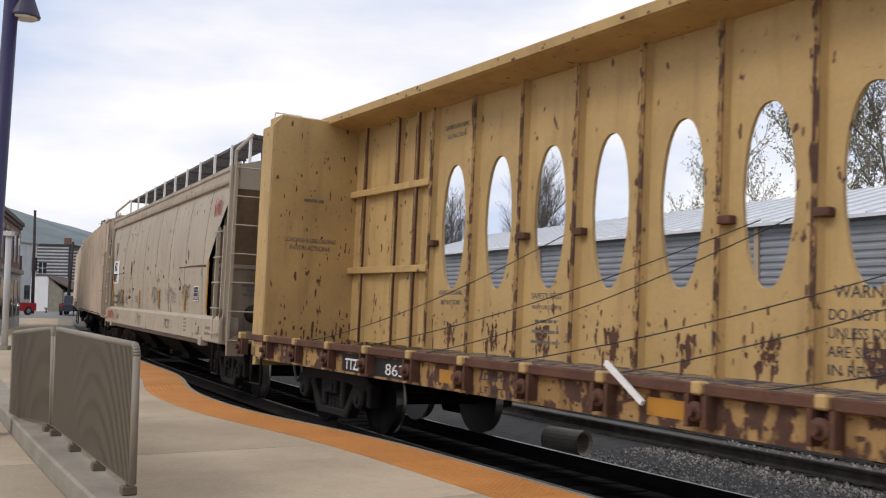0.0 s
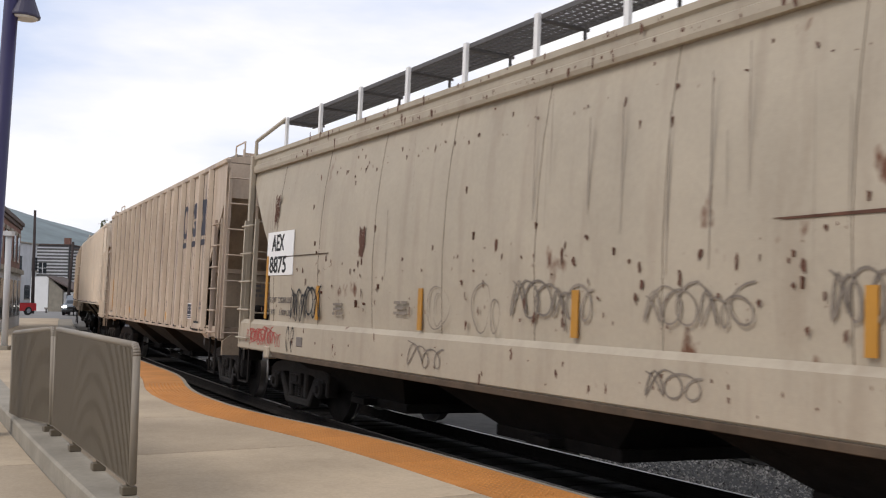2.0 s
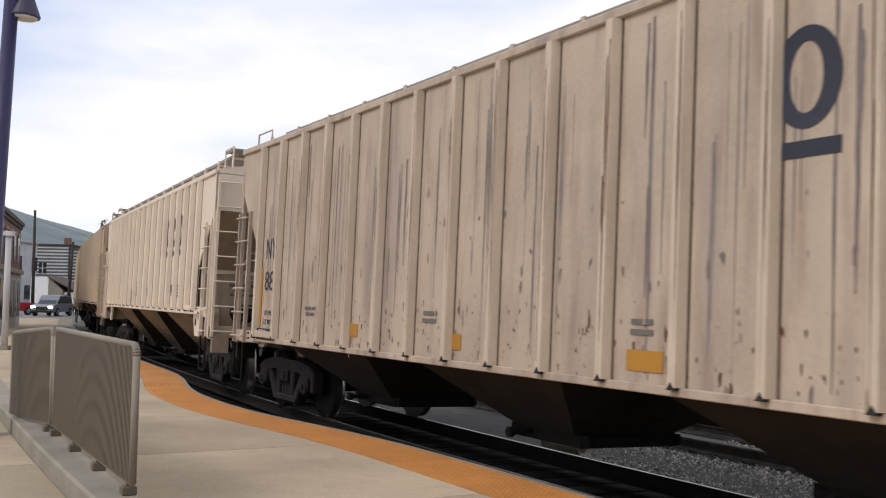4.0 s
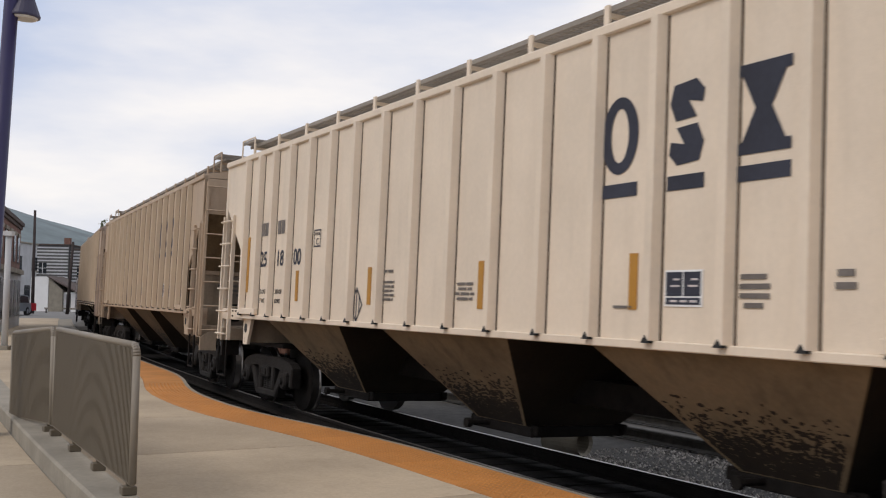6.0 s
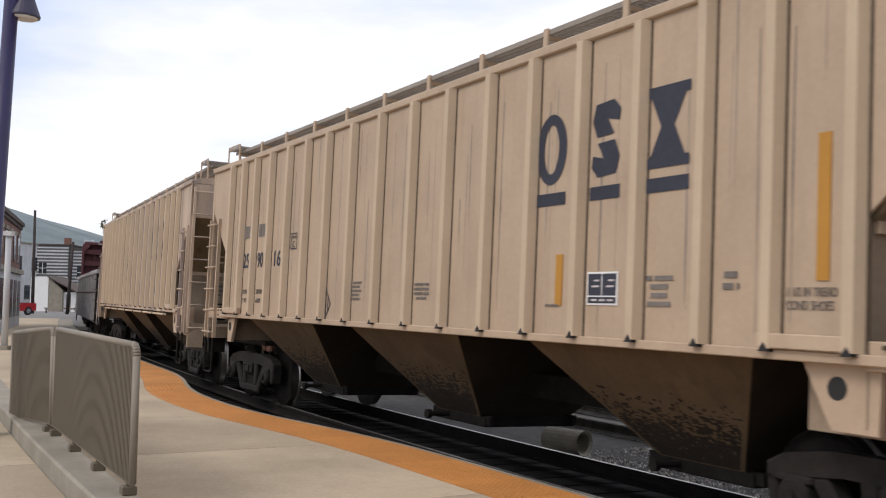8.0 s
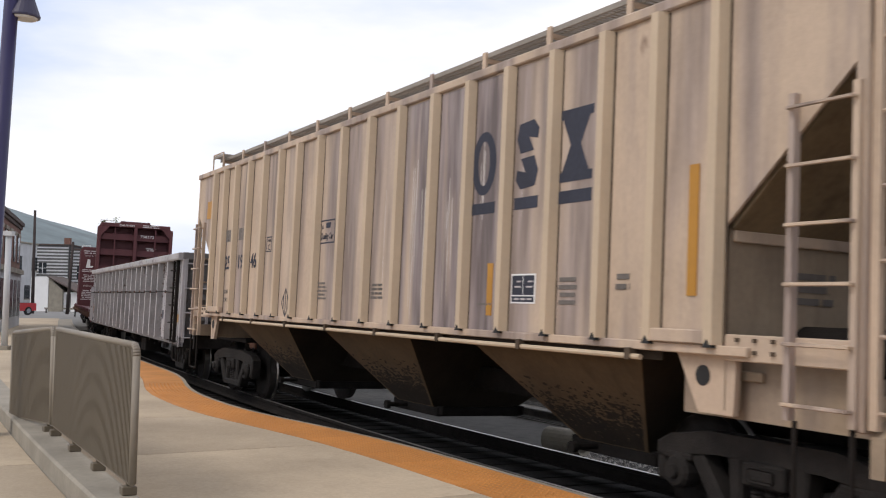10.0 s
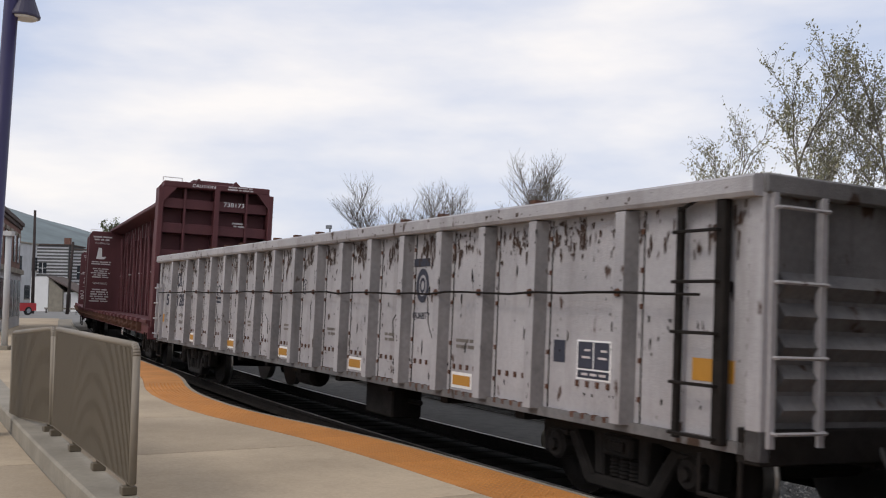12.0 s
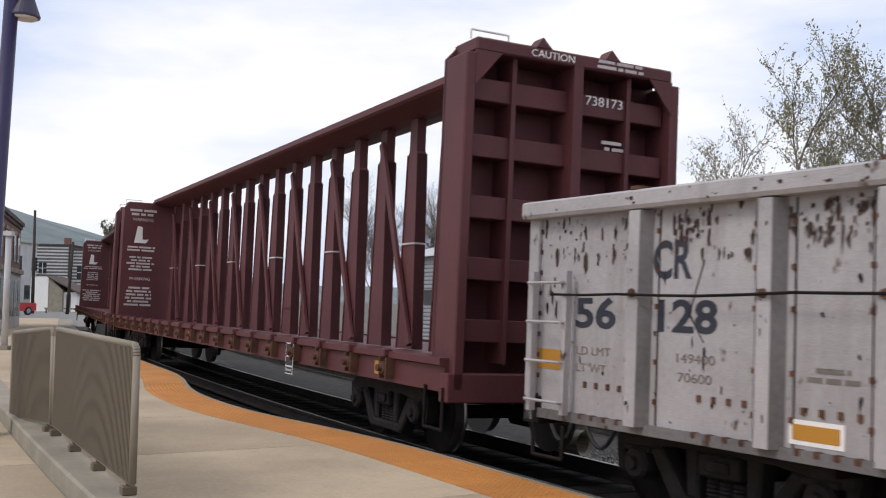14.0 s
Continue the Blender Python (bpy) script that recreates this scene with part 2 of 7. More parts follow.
TAILLIGHT = surface("red_tail_lens", (0.4, 0.02, 0.02), 0.3, vary=0.05)
CABLE = surface("black_cable", (0.03, 0.03, 0.03), 0.6, vary=0.1)


# ---------------------------------------------------------------- mesh helpers
def part(name, bm, material, parent=None, label="", at=None, smooth=False):
    me = bpy.data.meshes.new(name)
    bmesh.ops.recalc_face_normals(bm, faces=bm.faces)
    bm.to_mesh(me)
    bm.free()
    return part_of(name, me, material, parent, label, at, smooth)


def part_of(name, me, material, parent=None, label="", at=None, smooth=False):
    if material and not me.materials:
        me.materials.append(material)
    if smooth:
        for f in me.polygons:
            f.use_smooth = True
    ob = new(name, me)
    if parent:
        ob.parent = parent
    if at is not None:
        ob.matrix_basis = at
    if label:
        ob["label"] = label
    return ob


def thing(name, label, category, group="", kind="", at=None):
    ob = new(name)
    ob.empty_display_size = 0.2
    if at is not None:
        ob.matrix_basis = at
    return tagged(ob, label, category, group, kind)


def box(bm, x0, x1, y0, y1, z0, z1, bevel=0.0):
    r = bmesh.ops.create_cube(bm, size=1.0)
    for v in r["verts"]:
        v.co = ((x0 + x1) / 2 + v.co.x * (x1 - x0), (y0 + y1) / 2 + v.co.y * (y1 - y0), (z0 + z1) / 2 + v.co.z * (z1 - z0))
    if bevel:
        es = list({e for v in r["verts"] for e in v.link_edges})
        bmesh.ops.bevel(bm, geom=es, offset=bevel, segments=1, affect="EDGES", profile=0.5)
    return bm


def boxes(*rows, bevel=0.0):
    bm = bmesh.new()
    for r in rows:
        box(bm, *r, bevel=bevel)
    return bm


def rod(bm, a, b, r=0.015, n=6, r2=None):
    a, b = Vector(a), Vector(b)
    ax = (b - a).normalized()
    up = Vector((0, 0, 1)) if abs(ax.z) < 0.9 else Vector((1, 0, 0))
    e1 = ax.cross(up).normalized()
    e2 = ax.cross(e1)
    ra = [bm.verts.new(a + (e1 * math.cos(k * math.tau / n) + e2 * math.sin(k * math.tau / n)) * r) for k in range(n)]
    r2 = r if r2 is None else r2
    rb = [bm.verts.new(b + (e1 * math.cos(k * math.tau / n) + e2 * math.sin(k * math.tau / n)) * r2) for k in range(n)]
    for k in range(n):
        bm.faces.new((ra[k], ra[(k + 1) % n], rb[(k + 1) % n], rb[k]))
    bm.faces.new(ra[::-1])
    bm.faces.new(rb)
    return bm


def rods(rows, r=0.015, n=6):
    bm = bmesh.new()
    for a, b in rows:
        rod(bm, a, b, r, n)
    return bm


def tube(pts, r=0.012, n=6):
    """One bent bar through the points."""
    bm = bmesh.new()
    pts = [Vector(p) for p in pts]
    rings = []
    for i, p in enumerate(pts):
        ax = (pts[min(i + 1, len(pts) - 1)] - pts[max(i - 1, 0)]).normalized()
        up = Vector((0, 0, 1)) if abs(ax.z) < 0.9 else Vector((1, 0, 0))
        e1 = ax.cross(up).normalized()
        e2 = ax.cross(e1)
        rings.append([bm.verts.new(p + (e1 * math.cos(k * math.tau / n) + e2 * math.sin(k * math.tau / n)) * r) for k in range(n)])
    for a, b in zip(rings, rings[1:]):
        for k in range(n):
            bm.faces.new((a[k], a[(k + 1) % n], b[(k + 1) % n], b[k]))
    bm.faces.new(rings[0][::-1])
    bm.faces.new(rings[-1])
    return bm


def prism(bm, poly, lo, hi, axis="y"):
    """A polygon drawn in xz (axis y), yz (axis x) or xy (axis z), made solid between lo and hi."""
    def put(p, t):
        return {"y": (p[0], t, p[1]), "x": (t, p[0], p[1]), "z": (p[0], p[1], t)}[axis]
    a = [bm.verts.new(put(p, lo)) for p in poly]
    b = [bm.verts.new(put(p, hi)) for p in poly]
    k = len(poly)
    for i in range(k):
        bm.faces.new((a[i], a[(i + 1) % k], b[(i + 1) % k], b[i]))
    bm.faces.new(a[::-1])
    bm.faces.new(b)
    return bm


def prisms(*polys, lo=0.0, hi=1.0, axis="y"):
    bm = bmesh.new()
    for p in polys:
        prism(bm, p, lo, hi, axis)
    return bm


def frustum(bm, top, zt, bottom, zb):
    """top and bottom: x0, x1, y0, y1."""
    t = [bm.verts.new((x, y, zt)) for x, y in ((top[0], top[2]), (top[1], top[2]), (top[1], top[3]), (top[0], top[3]))]
    b = [bm.verts.new((x, y, zb)) for x, y in ((bottom[0], bottom[2]), (bottom[1], bottom[2]), (bottom[1], bottom[3]), (bottom[0], bottom[3]))]
    for i in range(4):
        bm.faces.new((t[i], t[(i + 1) % 4], b[(i + 1) % 4], b[i]))
    bm.faces.new(t[::-1])
    bm.faces.new(b)
    return bm


def lathe(bm, profile, n=28, axis="y"):
    """profile: (distance along the axis, radius)."""
    rings = []
    for d, r in profile:
        ring = []
        for k in range(n):
            c, s = math.cos(k * math.tau / n) * r, math.sin(k * math.tau / n) * r
            ring.append(bm.verts.new({"y": (c, d, s), "x": (d, c, s), "z": (c, s, d)}[axis]))
        rings.append(ring)
    for a, b in zip(rings, rings[1:]):
        for k in range(n):
            bm.faces.new((a[k], a[(k + 1) % n], b[(k + 1) % n], b[k]))
    bm.faces.new(rings[0][::-1])
    bm.faces.new(rings[-1])
    return bm


SIDE = Matrix(((-1, 0, 0, 0), (0, 0, 1, 0), (0, 1, 0, 0), (0, 0, 0, 1)))       # writing on the +y side
NEAR_END = Matrix(((0, 0, -1, 0), (-1, 0, 0, 0), (0, 1, 0, 0), (0, 0, 0, 1)))  # writing on the -x end


def lettering(parent, text, x, y, z, size, material, turn=SIDE, width=0.0, align="LEFT", spacing=1.0, shear=0.0, bold=0.0):
    cu = bpy.data.curves.new("lettering", "FONT")
    cu.body, cu.size, cu.extrude, cu.align_x, cu.space_line, cu.shear = text, size, 0.002, align, spacing, shear
    cu.resolution_u, cu.offset = 3, bold
    tmp = new("lettering", cu)
    bpy.context.view_layer.update()
    me = bpy.data.meshes.new_from_object(tmp.evaluated_get(bpy.context.evaluated_depsgraph_get()))
    span = tmp.dimensions.x
    bpy.data.objects.remove(tmp)
    me.materials.clear()
    k = width / span if width and span else 1.0
    return part_of("lettering", me, material, parent, at=Matrix.Translation((x, y, z)) @ turn @ Matrix.Diagonal((k, 1, 1, 1)))


def text_bars(parent, x, y, z, width, rows, pitch, material, turn=SIDE, seed=1, fill=0.55):
    """Small writing too worn to read: rows of short bars, centred on x."""
    rnd = random.Random(seed)
    bm = bmesh.new()
    for r in range(rows):
        w = width * rnd.uniform(0.6, 1.0)
        a = -w / 2
        while a < w / 2:
            b = min(w / 2, a + rnd.uniform(1.0, 4.5) * pitch)
            box(bm, a, b, -r * pitch - pitch * fill, -r * pitch, 0, 0.003)
            a = b + pitch * 0.45
    return tagged(part("worn_lettering", bm, material, parent, at=Matrix.Translation((x, y, z)) @ turn), kind="stuff")


def scribble(parent, x, y, z, w, h, material, seed, strokes=5, thick=0.018):
    """Spray-painted loops, one running line."""
    rnd = random.Random(seed)
    bm = bmesh.new()
    n = strokes * 16
    f2 = [rnd.uniform(0.55, 1.0) for _ in range(strokes + 2)]
    f3 = [rnd.uniform(-0.5, 0.5) for _ in range(strokes + 2)]
    pts = []
    for k in range(n + 1):
        q = k / 16
        i, f = int(q), q - int(q)
        amp = f2[i] * (1 - f) + f2[i + 1] * f
        sk = f3[i] * (1 - f) + f3[i + 1] * f
        a = q * math.tau
        pts.append(Vector((-w / 2 + w * k / n + (0.75 + sk) * w / strokes * math.sin(a), amp * h * 0.5 * math.cos(a * (1 if i % 3 else 2)) + sk * h * 0.3, 0)))
    rows = []
    for k, p in enumerate(pts):
        d = (pts[min(k + 1, n)] - pts[max(k - 1, 0)])
        d = d.normalized() if d.length > 1e-6 else Vector((1, 0, 0))
        t = thick * 0.5 * (0.7 + 0.6 * abs(math.sin(k * 0.37)))
        nn = Vector((-d.y, d.x, 0)) * t
        rows.append((bm.verts.new(p - nn), bm.verts.new(p + nn)))
    for a, b in zip(rows, rows[1:]):
        bm.faces.new((a[0], b[0], b[1], a[1]))
    return part("graffiti", bm, material, parent, at=Matrix.Translation((x, y, z)) @ SIDE)


def loop_mark(parent, x, y, z, rx, rz, material, thick):
    """A spray-painted oval line."""
    bm = bmesh.new()
    n = 22
    rows = []
    for i in range(n):
        a = i * math.tau / n
        k = thick * (0.6 + 0.4 * math.sin(a * 1.5 + x))
        w = 1 + 0.08 * math.sin(3 * a + x * 5)
        rows.append([bm.verts.new((x + (rx * w + o) * math.cos(a), y, z + (rz * w + o) * math.sin(a))) for o in (-k / 2, k / 2)])
    for i in range(n):
        p, q = rows[i], rows[(i + 1) % n]
        bm.faces.new((p[0], q[0], q[1], p[1]))
    return part("graffiti", bm, material, parent)


def chips(parent, x0, x1, z0, z1, y, count, material, seed, size=0.05, tall=2.0, name="rust_wear", skip=None):
    """Small flakes and drips where the paint has gone, on the platform side."""
    rnd = random.Random(seed)
    bm = bmesh.new()
    for k in range(count):
        x, z = rnd.uniform(x0, x1), rnd.uniform(z0, z1)
        if skip and skip(x, z):
            continue
        s = size * rnd.uniform(0.2, 1.0) ** 2.2 * 0.7
        h = s * rnd.uniform(0.5, tall)
        n = rnd.randint(5, 8)
        vs = []
        for i in range(n):
            a = i * math.tau / n
            r = rnd.uniform(0.35, 1.3)
            vs.append(bm.verts.new((x + s * r * math.cos(a), y + k * 1e-6, z + h * r * math.sin(a) * (1.0 if math.sin(a) > 0 else rnd.uniform(1, 2.2)))))
        bm.faces.new(vs)
    return tagged(part(name, bm, material, parent), kind="stuff")


def streaks(parent, x0, x1, top, low, y, count, material, seed, width=0.03, name="run_mark"):
    """Runs of dirt or rust down a sheet: thin ragged tapering strips."""
    rnd = random.Random(seed)
    vs, fs = [], []
    for k in range(count):
        w = width * rnd.uniform(0.25, 1.0) ** 1.5
        x = rnd.uniform(x0 + w, x1 - w)
        z = top - abs(rnd.gauss(0, 0.22)) * (top - low)
        end = max(low, z - (z - low) * rnd.uniform(0.25, 1.15))
        n, o = 9, len(vs)
        drift = rnd.uniform(-0.01, 0.01)
        for i in range(n):
            f = i / (n - 1)
            ww = w * (0.35 + 0.65 * math.sin(math.pi * min(1, f * 0.8 + 0.2))) * rnd.uniform(0.55, 1.0)
            xx, zz = x + drift * f + rnd.gauss(0, w * 0.12), z + (end - z) * f
            vs += [(xx - ww, y + k * 4e-6, zz), (xx + ww, y + k * 4e-6, zz)]
        fs += [(o + 2 * i, o + 2 * i + 1, o + 2 * i + 3, o + 2 * i + 2) for i in range(n - 1)]
    me = bpy.data.meshes.new(name)
    me.from_pydata(vs, [], fs)
    return tagged(part_of(name, me, material, parent), kind="stuff")


# ---------------------------------------------------------------- the line of the track
# u: metres along the track from its point nearest to the camera's right, growing with distance.
TX, TY, PSI0, K1, K2 = 4.179, 6.112, -0.5363, 0.005255, -7.3175e-5
CANT = 0.02837
SPEED, SLOWING = 7.916, -0.01487


def heading(u):
    if u < -6:
        u = -6
    if u <= 60:
        return PSI0 + K1 * u + K2 * u * u / 2
    return PSI0 + K1 * 60 + K2 * 1800 + 0.005 * (u - 60)


STEP = 0.5
GRID_LO, GRID_N = -140, 1000
_g = [(0.0, 0.0)] * (GRID_N + 1)
_zero = int(-GRID_LO / STEP)
_g[_zero] = (TX, TY)
for _i in range(_zero, GRID_N):
    _a = heading(GRID_LO + (_i + 0.5) * STEP)
    _g[_i + 1] = (_g[_i][0] + math.sin(_a) * STEP, _g[_i][1] + math.cos(_a) * STEP)
for _i in range(_zero, 0, -1):
    _a = heading(GRID_LO + (_i - 0.5) * STEP)
    _g[_i - 1] = (_g[_i][0] - math.sin(_a) * STEP, _g[_i][1] - math.cos(_a) * STEP)


def line(u):
    f = min(max((u - GRID_LO) / STEP, 0), GRID_N - 1)
    i = int(f)
    f -= i
    return Vector((_g[i][0] * (1 - f) + _g[i + 1][0] * f, _g[i][1] * (1 - f) + _g[i + 1][1] * f, 0))


def beside(u, d, z=0.0):
    """The point d metres to the platform's side of the track's centre."""
    a, p = heading(u), line(u)
    return Vector((p.x - math.cos(a) * d, p.y + math.sin(a) * d, z))


def canted(u, d, h):
    return beside(u, d * math.cos(CANT) - h * math.sin(CANT), d * math.sin(CANT) + h * math.cos(CANT))


def on_line(u, d=0.0, z=0.0):
    """Axes at u: x along the track away from the camera, y to the platform's side."""
    a = heading(u)
    p = beside(u, d, z)
    return Matrix(((math.sin(a), -math.cos(a), 0, p.x), (math.cos(a), math.sin(a), 0, p.y), (0, 0, 1, z), (0, 0, 0, 1)))


def travelled(t):
    """Metres the train has run since 7 s; it brakes gently towards the end."""
    return SPEED * (t - 7) + SLOWING * (t - 7) ** 2 / 2 - 0.0375 * max(0.0, t - 11) ** 2


def wagon_pose(s, t, bogie):
    """Where a wagon stands at t: s is its middle along the line at 7 s; its bogies ride on the line."""
    u = s - travelled(t)
    a, b = line(u - bogie), line(u + bogie)
    x = (b - a).normalized()
    c = (a + b) / 2
    m = Matrix(((x.x, -x.y, 0, c.x), (x.y, x.x, 0, c.y), (0, 0, 1, 0), (0, 0, 0, 1)))
    return m @ Matrix.Rotation(CANT, 4, "X")


def sweep(name, section, lo, hi, step, material, parent=None, lean=True, shift=None, smooth=False):
    """A section of (d, z) points carried along the line."""
    bm = bmesh.new()
    n = int(round((hi - lo) / step))
    last = None
    for i in range(n + 1):
        u = lo + (hi - lo) * i / n
        k = shift(u) if shift else 0.0
        ring = [bm.verts.new(canted(u, d + k, z) if lean else beside(u, d + k, z)) for d, z in section]
        if last:
            for j in range(len(ring)):
                bm.faces.new((last[j], last[(j + 1) % len(ring)], ring[(j + 1) % len(ring)], ring[j]))
        else:
            bm.faces.new(ring)
        last = ring
    bm.faces.new(last[::-1])
    return part(name, bm, material, parent, smooth=smooth)


# ---------------------------------------------------------------- ground, tracks, platform
PZ = 0.27                       # platform above the rail's top


def flat(name, pts, z, material, label, category, depth=0.3, kind="structure"):
    bm = prisms(pts, lo=z - depth, hi=z, axis="z")
    return tagged(part(name, bm, material), label, category, kind=kind)


def build_ground():
    bm = bmesh.new()
    n = 40
    vs = []
    for i in range(n + 1):
        for j in range(n + 1):
            x = math.copysign(abs(2 * i / n - 1) ** 3, i - n / 2) * 2500
            y = math.copysign(abs(2 * j / n - 1) ** 3, j - n / 2) * 2500
            vs.append(bm.verts.new((x, y, -0.42)))
    for i in range(n):
        for j in range(n):
            a = i * (n + 1) + j
            bm.faces.new((vs[a], vs[a + n + 1], vs[a + n + 2], vs[a + 1]))
    tagged(part("ground", bm, EARTH), "pale packed gravel and earth", "ground", kind="structure")


def rail_section(d):
    return [(d - 0.07, -0.17), (d + 0.07, -0.17), (d + 0.07, -0.155), (d + 0.012, -0.13), (d + 0.012, -0.045), (d + 0.036, -0.035),
            (d + 0.036, -0.004), (d + 0.028, 0.0), (d - 0.028, 0.0), (d - 0.036, -0.004), (d - 0.036, -0.035), (d - 0.012, -0.045),
            (d - 0.012, -0.13), (d - 0.07, -0.155)]


def build_track():
    bed = sweep("trackbed", [(-2.0, -0.24), (1.45, -0.24), (1.55, -0.45), (-2.6, -0.45)], -40, 150, 2.0, TRACKBED)
    tagged(bed, "ballast bed under the rails, coloured black for the train's shade", "trackbed", kind="structure")
    for d in (0.7525, -0.7525):
        r = sweep("rail", rail_section(d), -40, 150, 1.0, GRIME)
        tagged(r, "worn steel rail with a bright running head", "rail", "rails of the main track", "structure")
        sweep("rail_head", [(d - 0.024, -0.002), (d + 0.024, -0.002), (d + 0.024, 0.0005), (d - 0.024, 0.0005)], -40, 150, 1.0, RAILTOP, r)
    me = bpy.data.meshes.new("sleeper")
    bm = boxes((-0.11, 0.11, -1.3, 1.3, -0.26, -0.228), bevel=0.01)
    bm.to_mesh(me)
    bm.free()
    me.materials.append(TIMBER)
    row = thing("sleepers", "creosoted timber sleepers under the rails, darkened for the train's shade", "sleepers", kind="structure")
    for k in range(70):
        part_of("sleeper", me, TIMBER, row, at=on_line(-8 + k * 0.52) @ Matrix.Rotation(CANT, 4, "X"))
    bed2 = sweep("trackbed_2", [(-6.2, -0.3), (-2.8, -0.3), (-2.6, -0.45), (-6.4, -0.45)], -40, 120, 2.0, EARTH, lean=False)
    tagged(bed2, "grey ballast of the second track", "trackbed", kind="structure")
    for d in (-3.62, -5.06):
        r = sweep("rail", [(a, b - 0.1) for a, b in rail_section(d)], -40, 120, 1.0, SHOULDER, lean=False)
        tagged(r, "dull brown rail of the second track", "rail", "rails of the second track", "structure")


def build_stones():
    """Loose ballast on the far side of the track."""
    rnd = random.Random(5)
    vs, fs = [], []
    for k in range(15000):
        u, d = rnd.uniform(-3, 8.3), -rnd.uniform(1.25, 7.2)
        if rnd.random() < 0.5:
            d = -rnd.uniform(1.25, 3.4)
        z = -0.25 - 0.05 * min(1, max(0, (-d - 1.3)))
        c = beside(u, d, z)
        r = rnd.uniform(0.018, 0.045)
        o = len(vs)
        a0 = rnd.uniform(0, 6)
        for j in range(4):
            a = a0 + j * math.pi / 2 + rnd.uniform(-0.3, 0.3)
            vs.append((c.x + r * math.cos(a), c.y + r * math.sin(a), c.z - 0.02 + rnd.uniform(0, 0.02)))
        vs.append((c.x + rnd.uniform(-0.3, 0.3) * r, c.y + rnd.uniform(-0.3, 0.3) * r, c.z + r * rnd.uniform(0.6, 1.1)))
        fs += [(o, o + 1, o + 4), (o + 1, o + 2, o + 4), (o + 2, o + 3, o + 4), (o + 3, o, o + 4)]
    me = bpy.data.meshes.new("ballast_stones")
    me.from_pydata(vs, [], fs)
    tagged(part_of("ballast_stones", me, STONE), "loose pale grey ballast stones beside the track", "ballast", kind="stuff")
    bed = sweep("ballast_shoulder", [(-3.5, -0.3), (-1.2, -0.26), (-1.2, -0.4), (-3.5, -0.4)], -30, 60, 2.0, SHOULDER, lean=False)
    tagged(bed, "grey gravel shoulder between the two tracks", "ballast", kind="structure")


def edge_shift(u):
    return 0.6 * math.exp(-abs((u - 11.3) / 3.6) ** 2.6)


EDGE = 1.62


def strip_piece(u0, u1, d0, d1, z0, z1, gap, n=2, follow=1.0):
    bm = bmesh.new()
    rows = []
    for i in range(n + 1):
        u = u0 + gap / 2 + (u1 - u0 - gap) * i / n
        k = edge_shift(u) * follow
        rows.append([bm.verts.new(beside(u, d, z)) for d, z in ((d0 + k, z1), (d1 + k, z1), (d1 + k, z0), (d0 + k, z0))])
    for a, b in zip(rows, rows[1:]):
        for j in range(4):
            bm.faces.new((a[j], a[(j + 1) % 4], b[(j + 1) % 4], b[j]))
    bm.faces.new(rows[0])
    bm.faces.new(rows[-1][::-1])
    return bm


def build_platform():
    base = sweep("platform", [(EDGE + 0.06, PZ - 0.02), (14.0, PZ - 0.08), (14.0, -0.45), (EDGE + 0.06, -0.45)], -8, 62, 0.5, KERB,
                 lean=False, shift=lambda u: edge_shift(u))
    tagged(base, "low concrete station platform", "platform", kind="structure")
    u = -8.0
    while u < 61:
        ln = 2.9 if u < 25 else 6.0
        for d0, d1 in ((EDGE + 0.74, 4.92),):
            bm = bmesh.new()
            rows = []
            for i in range(5):
                uu = u + 0.006 + (ln - 0.012) * i / 4
                k = edge_shift(uu)
                rows.append([bm.verts.new(beside(uu, d, z)) for d, z in ((d0 + k, PZ), (d1, PZ), (d1, PZ - 0.12), (d0 + k, PZ - 0.12))])
            for a, b in zip(rows, rows[1:]):
                for j in range(4):
                    bm.faces.new((a[j], a[(j + 1) % 4], b[(j + 1) % 4], b[j]))
            bm.faces.new(rows[0])
            bm.faces.new(rows[-1][::-1])
            part("slab", bm, CONCRETE, base)
        part("slab", strip_piece(u, u + ln, 5.24, 13.9, -0.1, PZ - 0.03, 0.012, 4, 0.0), CONCRETE, base)
        u += ln
    part("nosing", strip_piece(-8, 62, EDGE, EDGE + 0.06, 0.0, PZ + 0.002, 0.0, 140), KERB, base, "pale concrete edge nosing")
    strip = thing("tactile_strip", "orange tactile warning strip with small domes along the platform edge", "tactile strip", kind="structure")
    k = 0
    u = -4.0
    while u < 33:
        ln = 0.61 if u < 30 else 2.44
        part("tile", strip_piece(u, u + ln, EDGE + 0.062, EDGE + 0.735, PZ - 0.05, PZ + 0.004, 0.006), TACTILE, strip)
        u += ln
    vs, fs = [], []
    for i in range(210):
        for j in range(10):
            u = 1.6 + i * 0.0605
            c = beside(u, EDGE + 0.1 + j * 0.0605 + edge_shift(u), PZ + 0.003)
            o = len(vs)
            for r, z in ((0.013, 0.0), (0.008, 0.006)):
                for q in range(6):
                    vs.append((c.x + r * math.cos(q * math.pi / 3), c.y + r * math.sin(q * math.pi / 3), c.z + z))
            fs += [(o + q, o + (q + 1) % 6, o + 6 + (q + 1) % 6, o + 6 + q) for q in range(6)] + [tuple(range(o + 6, o + 12))]
    me = bpy.data.meshes.new("domes")
    me.from_pydata(vs, [], fs)
    part_of("domes", me, TACTILE, strip)["kind"] = "stuff"
    kerb = sweep("kerb", [(4.93, PZ - 0.1), (5.23, PZ - 0.1), (5.23, PZ + 0.12), (5.21, PZ + 0.14), (4.95, PZ + 0.14), (4.93, PZ + 0.12)], 1.0, 14.0, 0.5,
                 KERB, lean=False)
    tagged(kerb, "worn concrete kerb under the railing", "kerb", kind="structure")


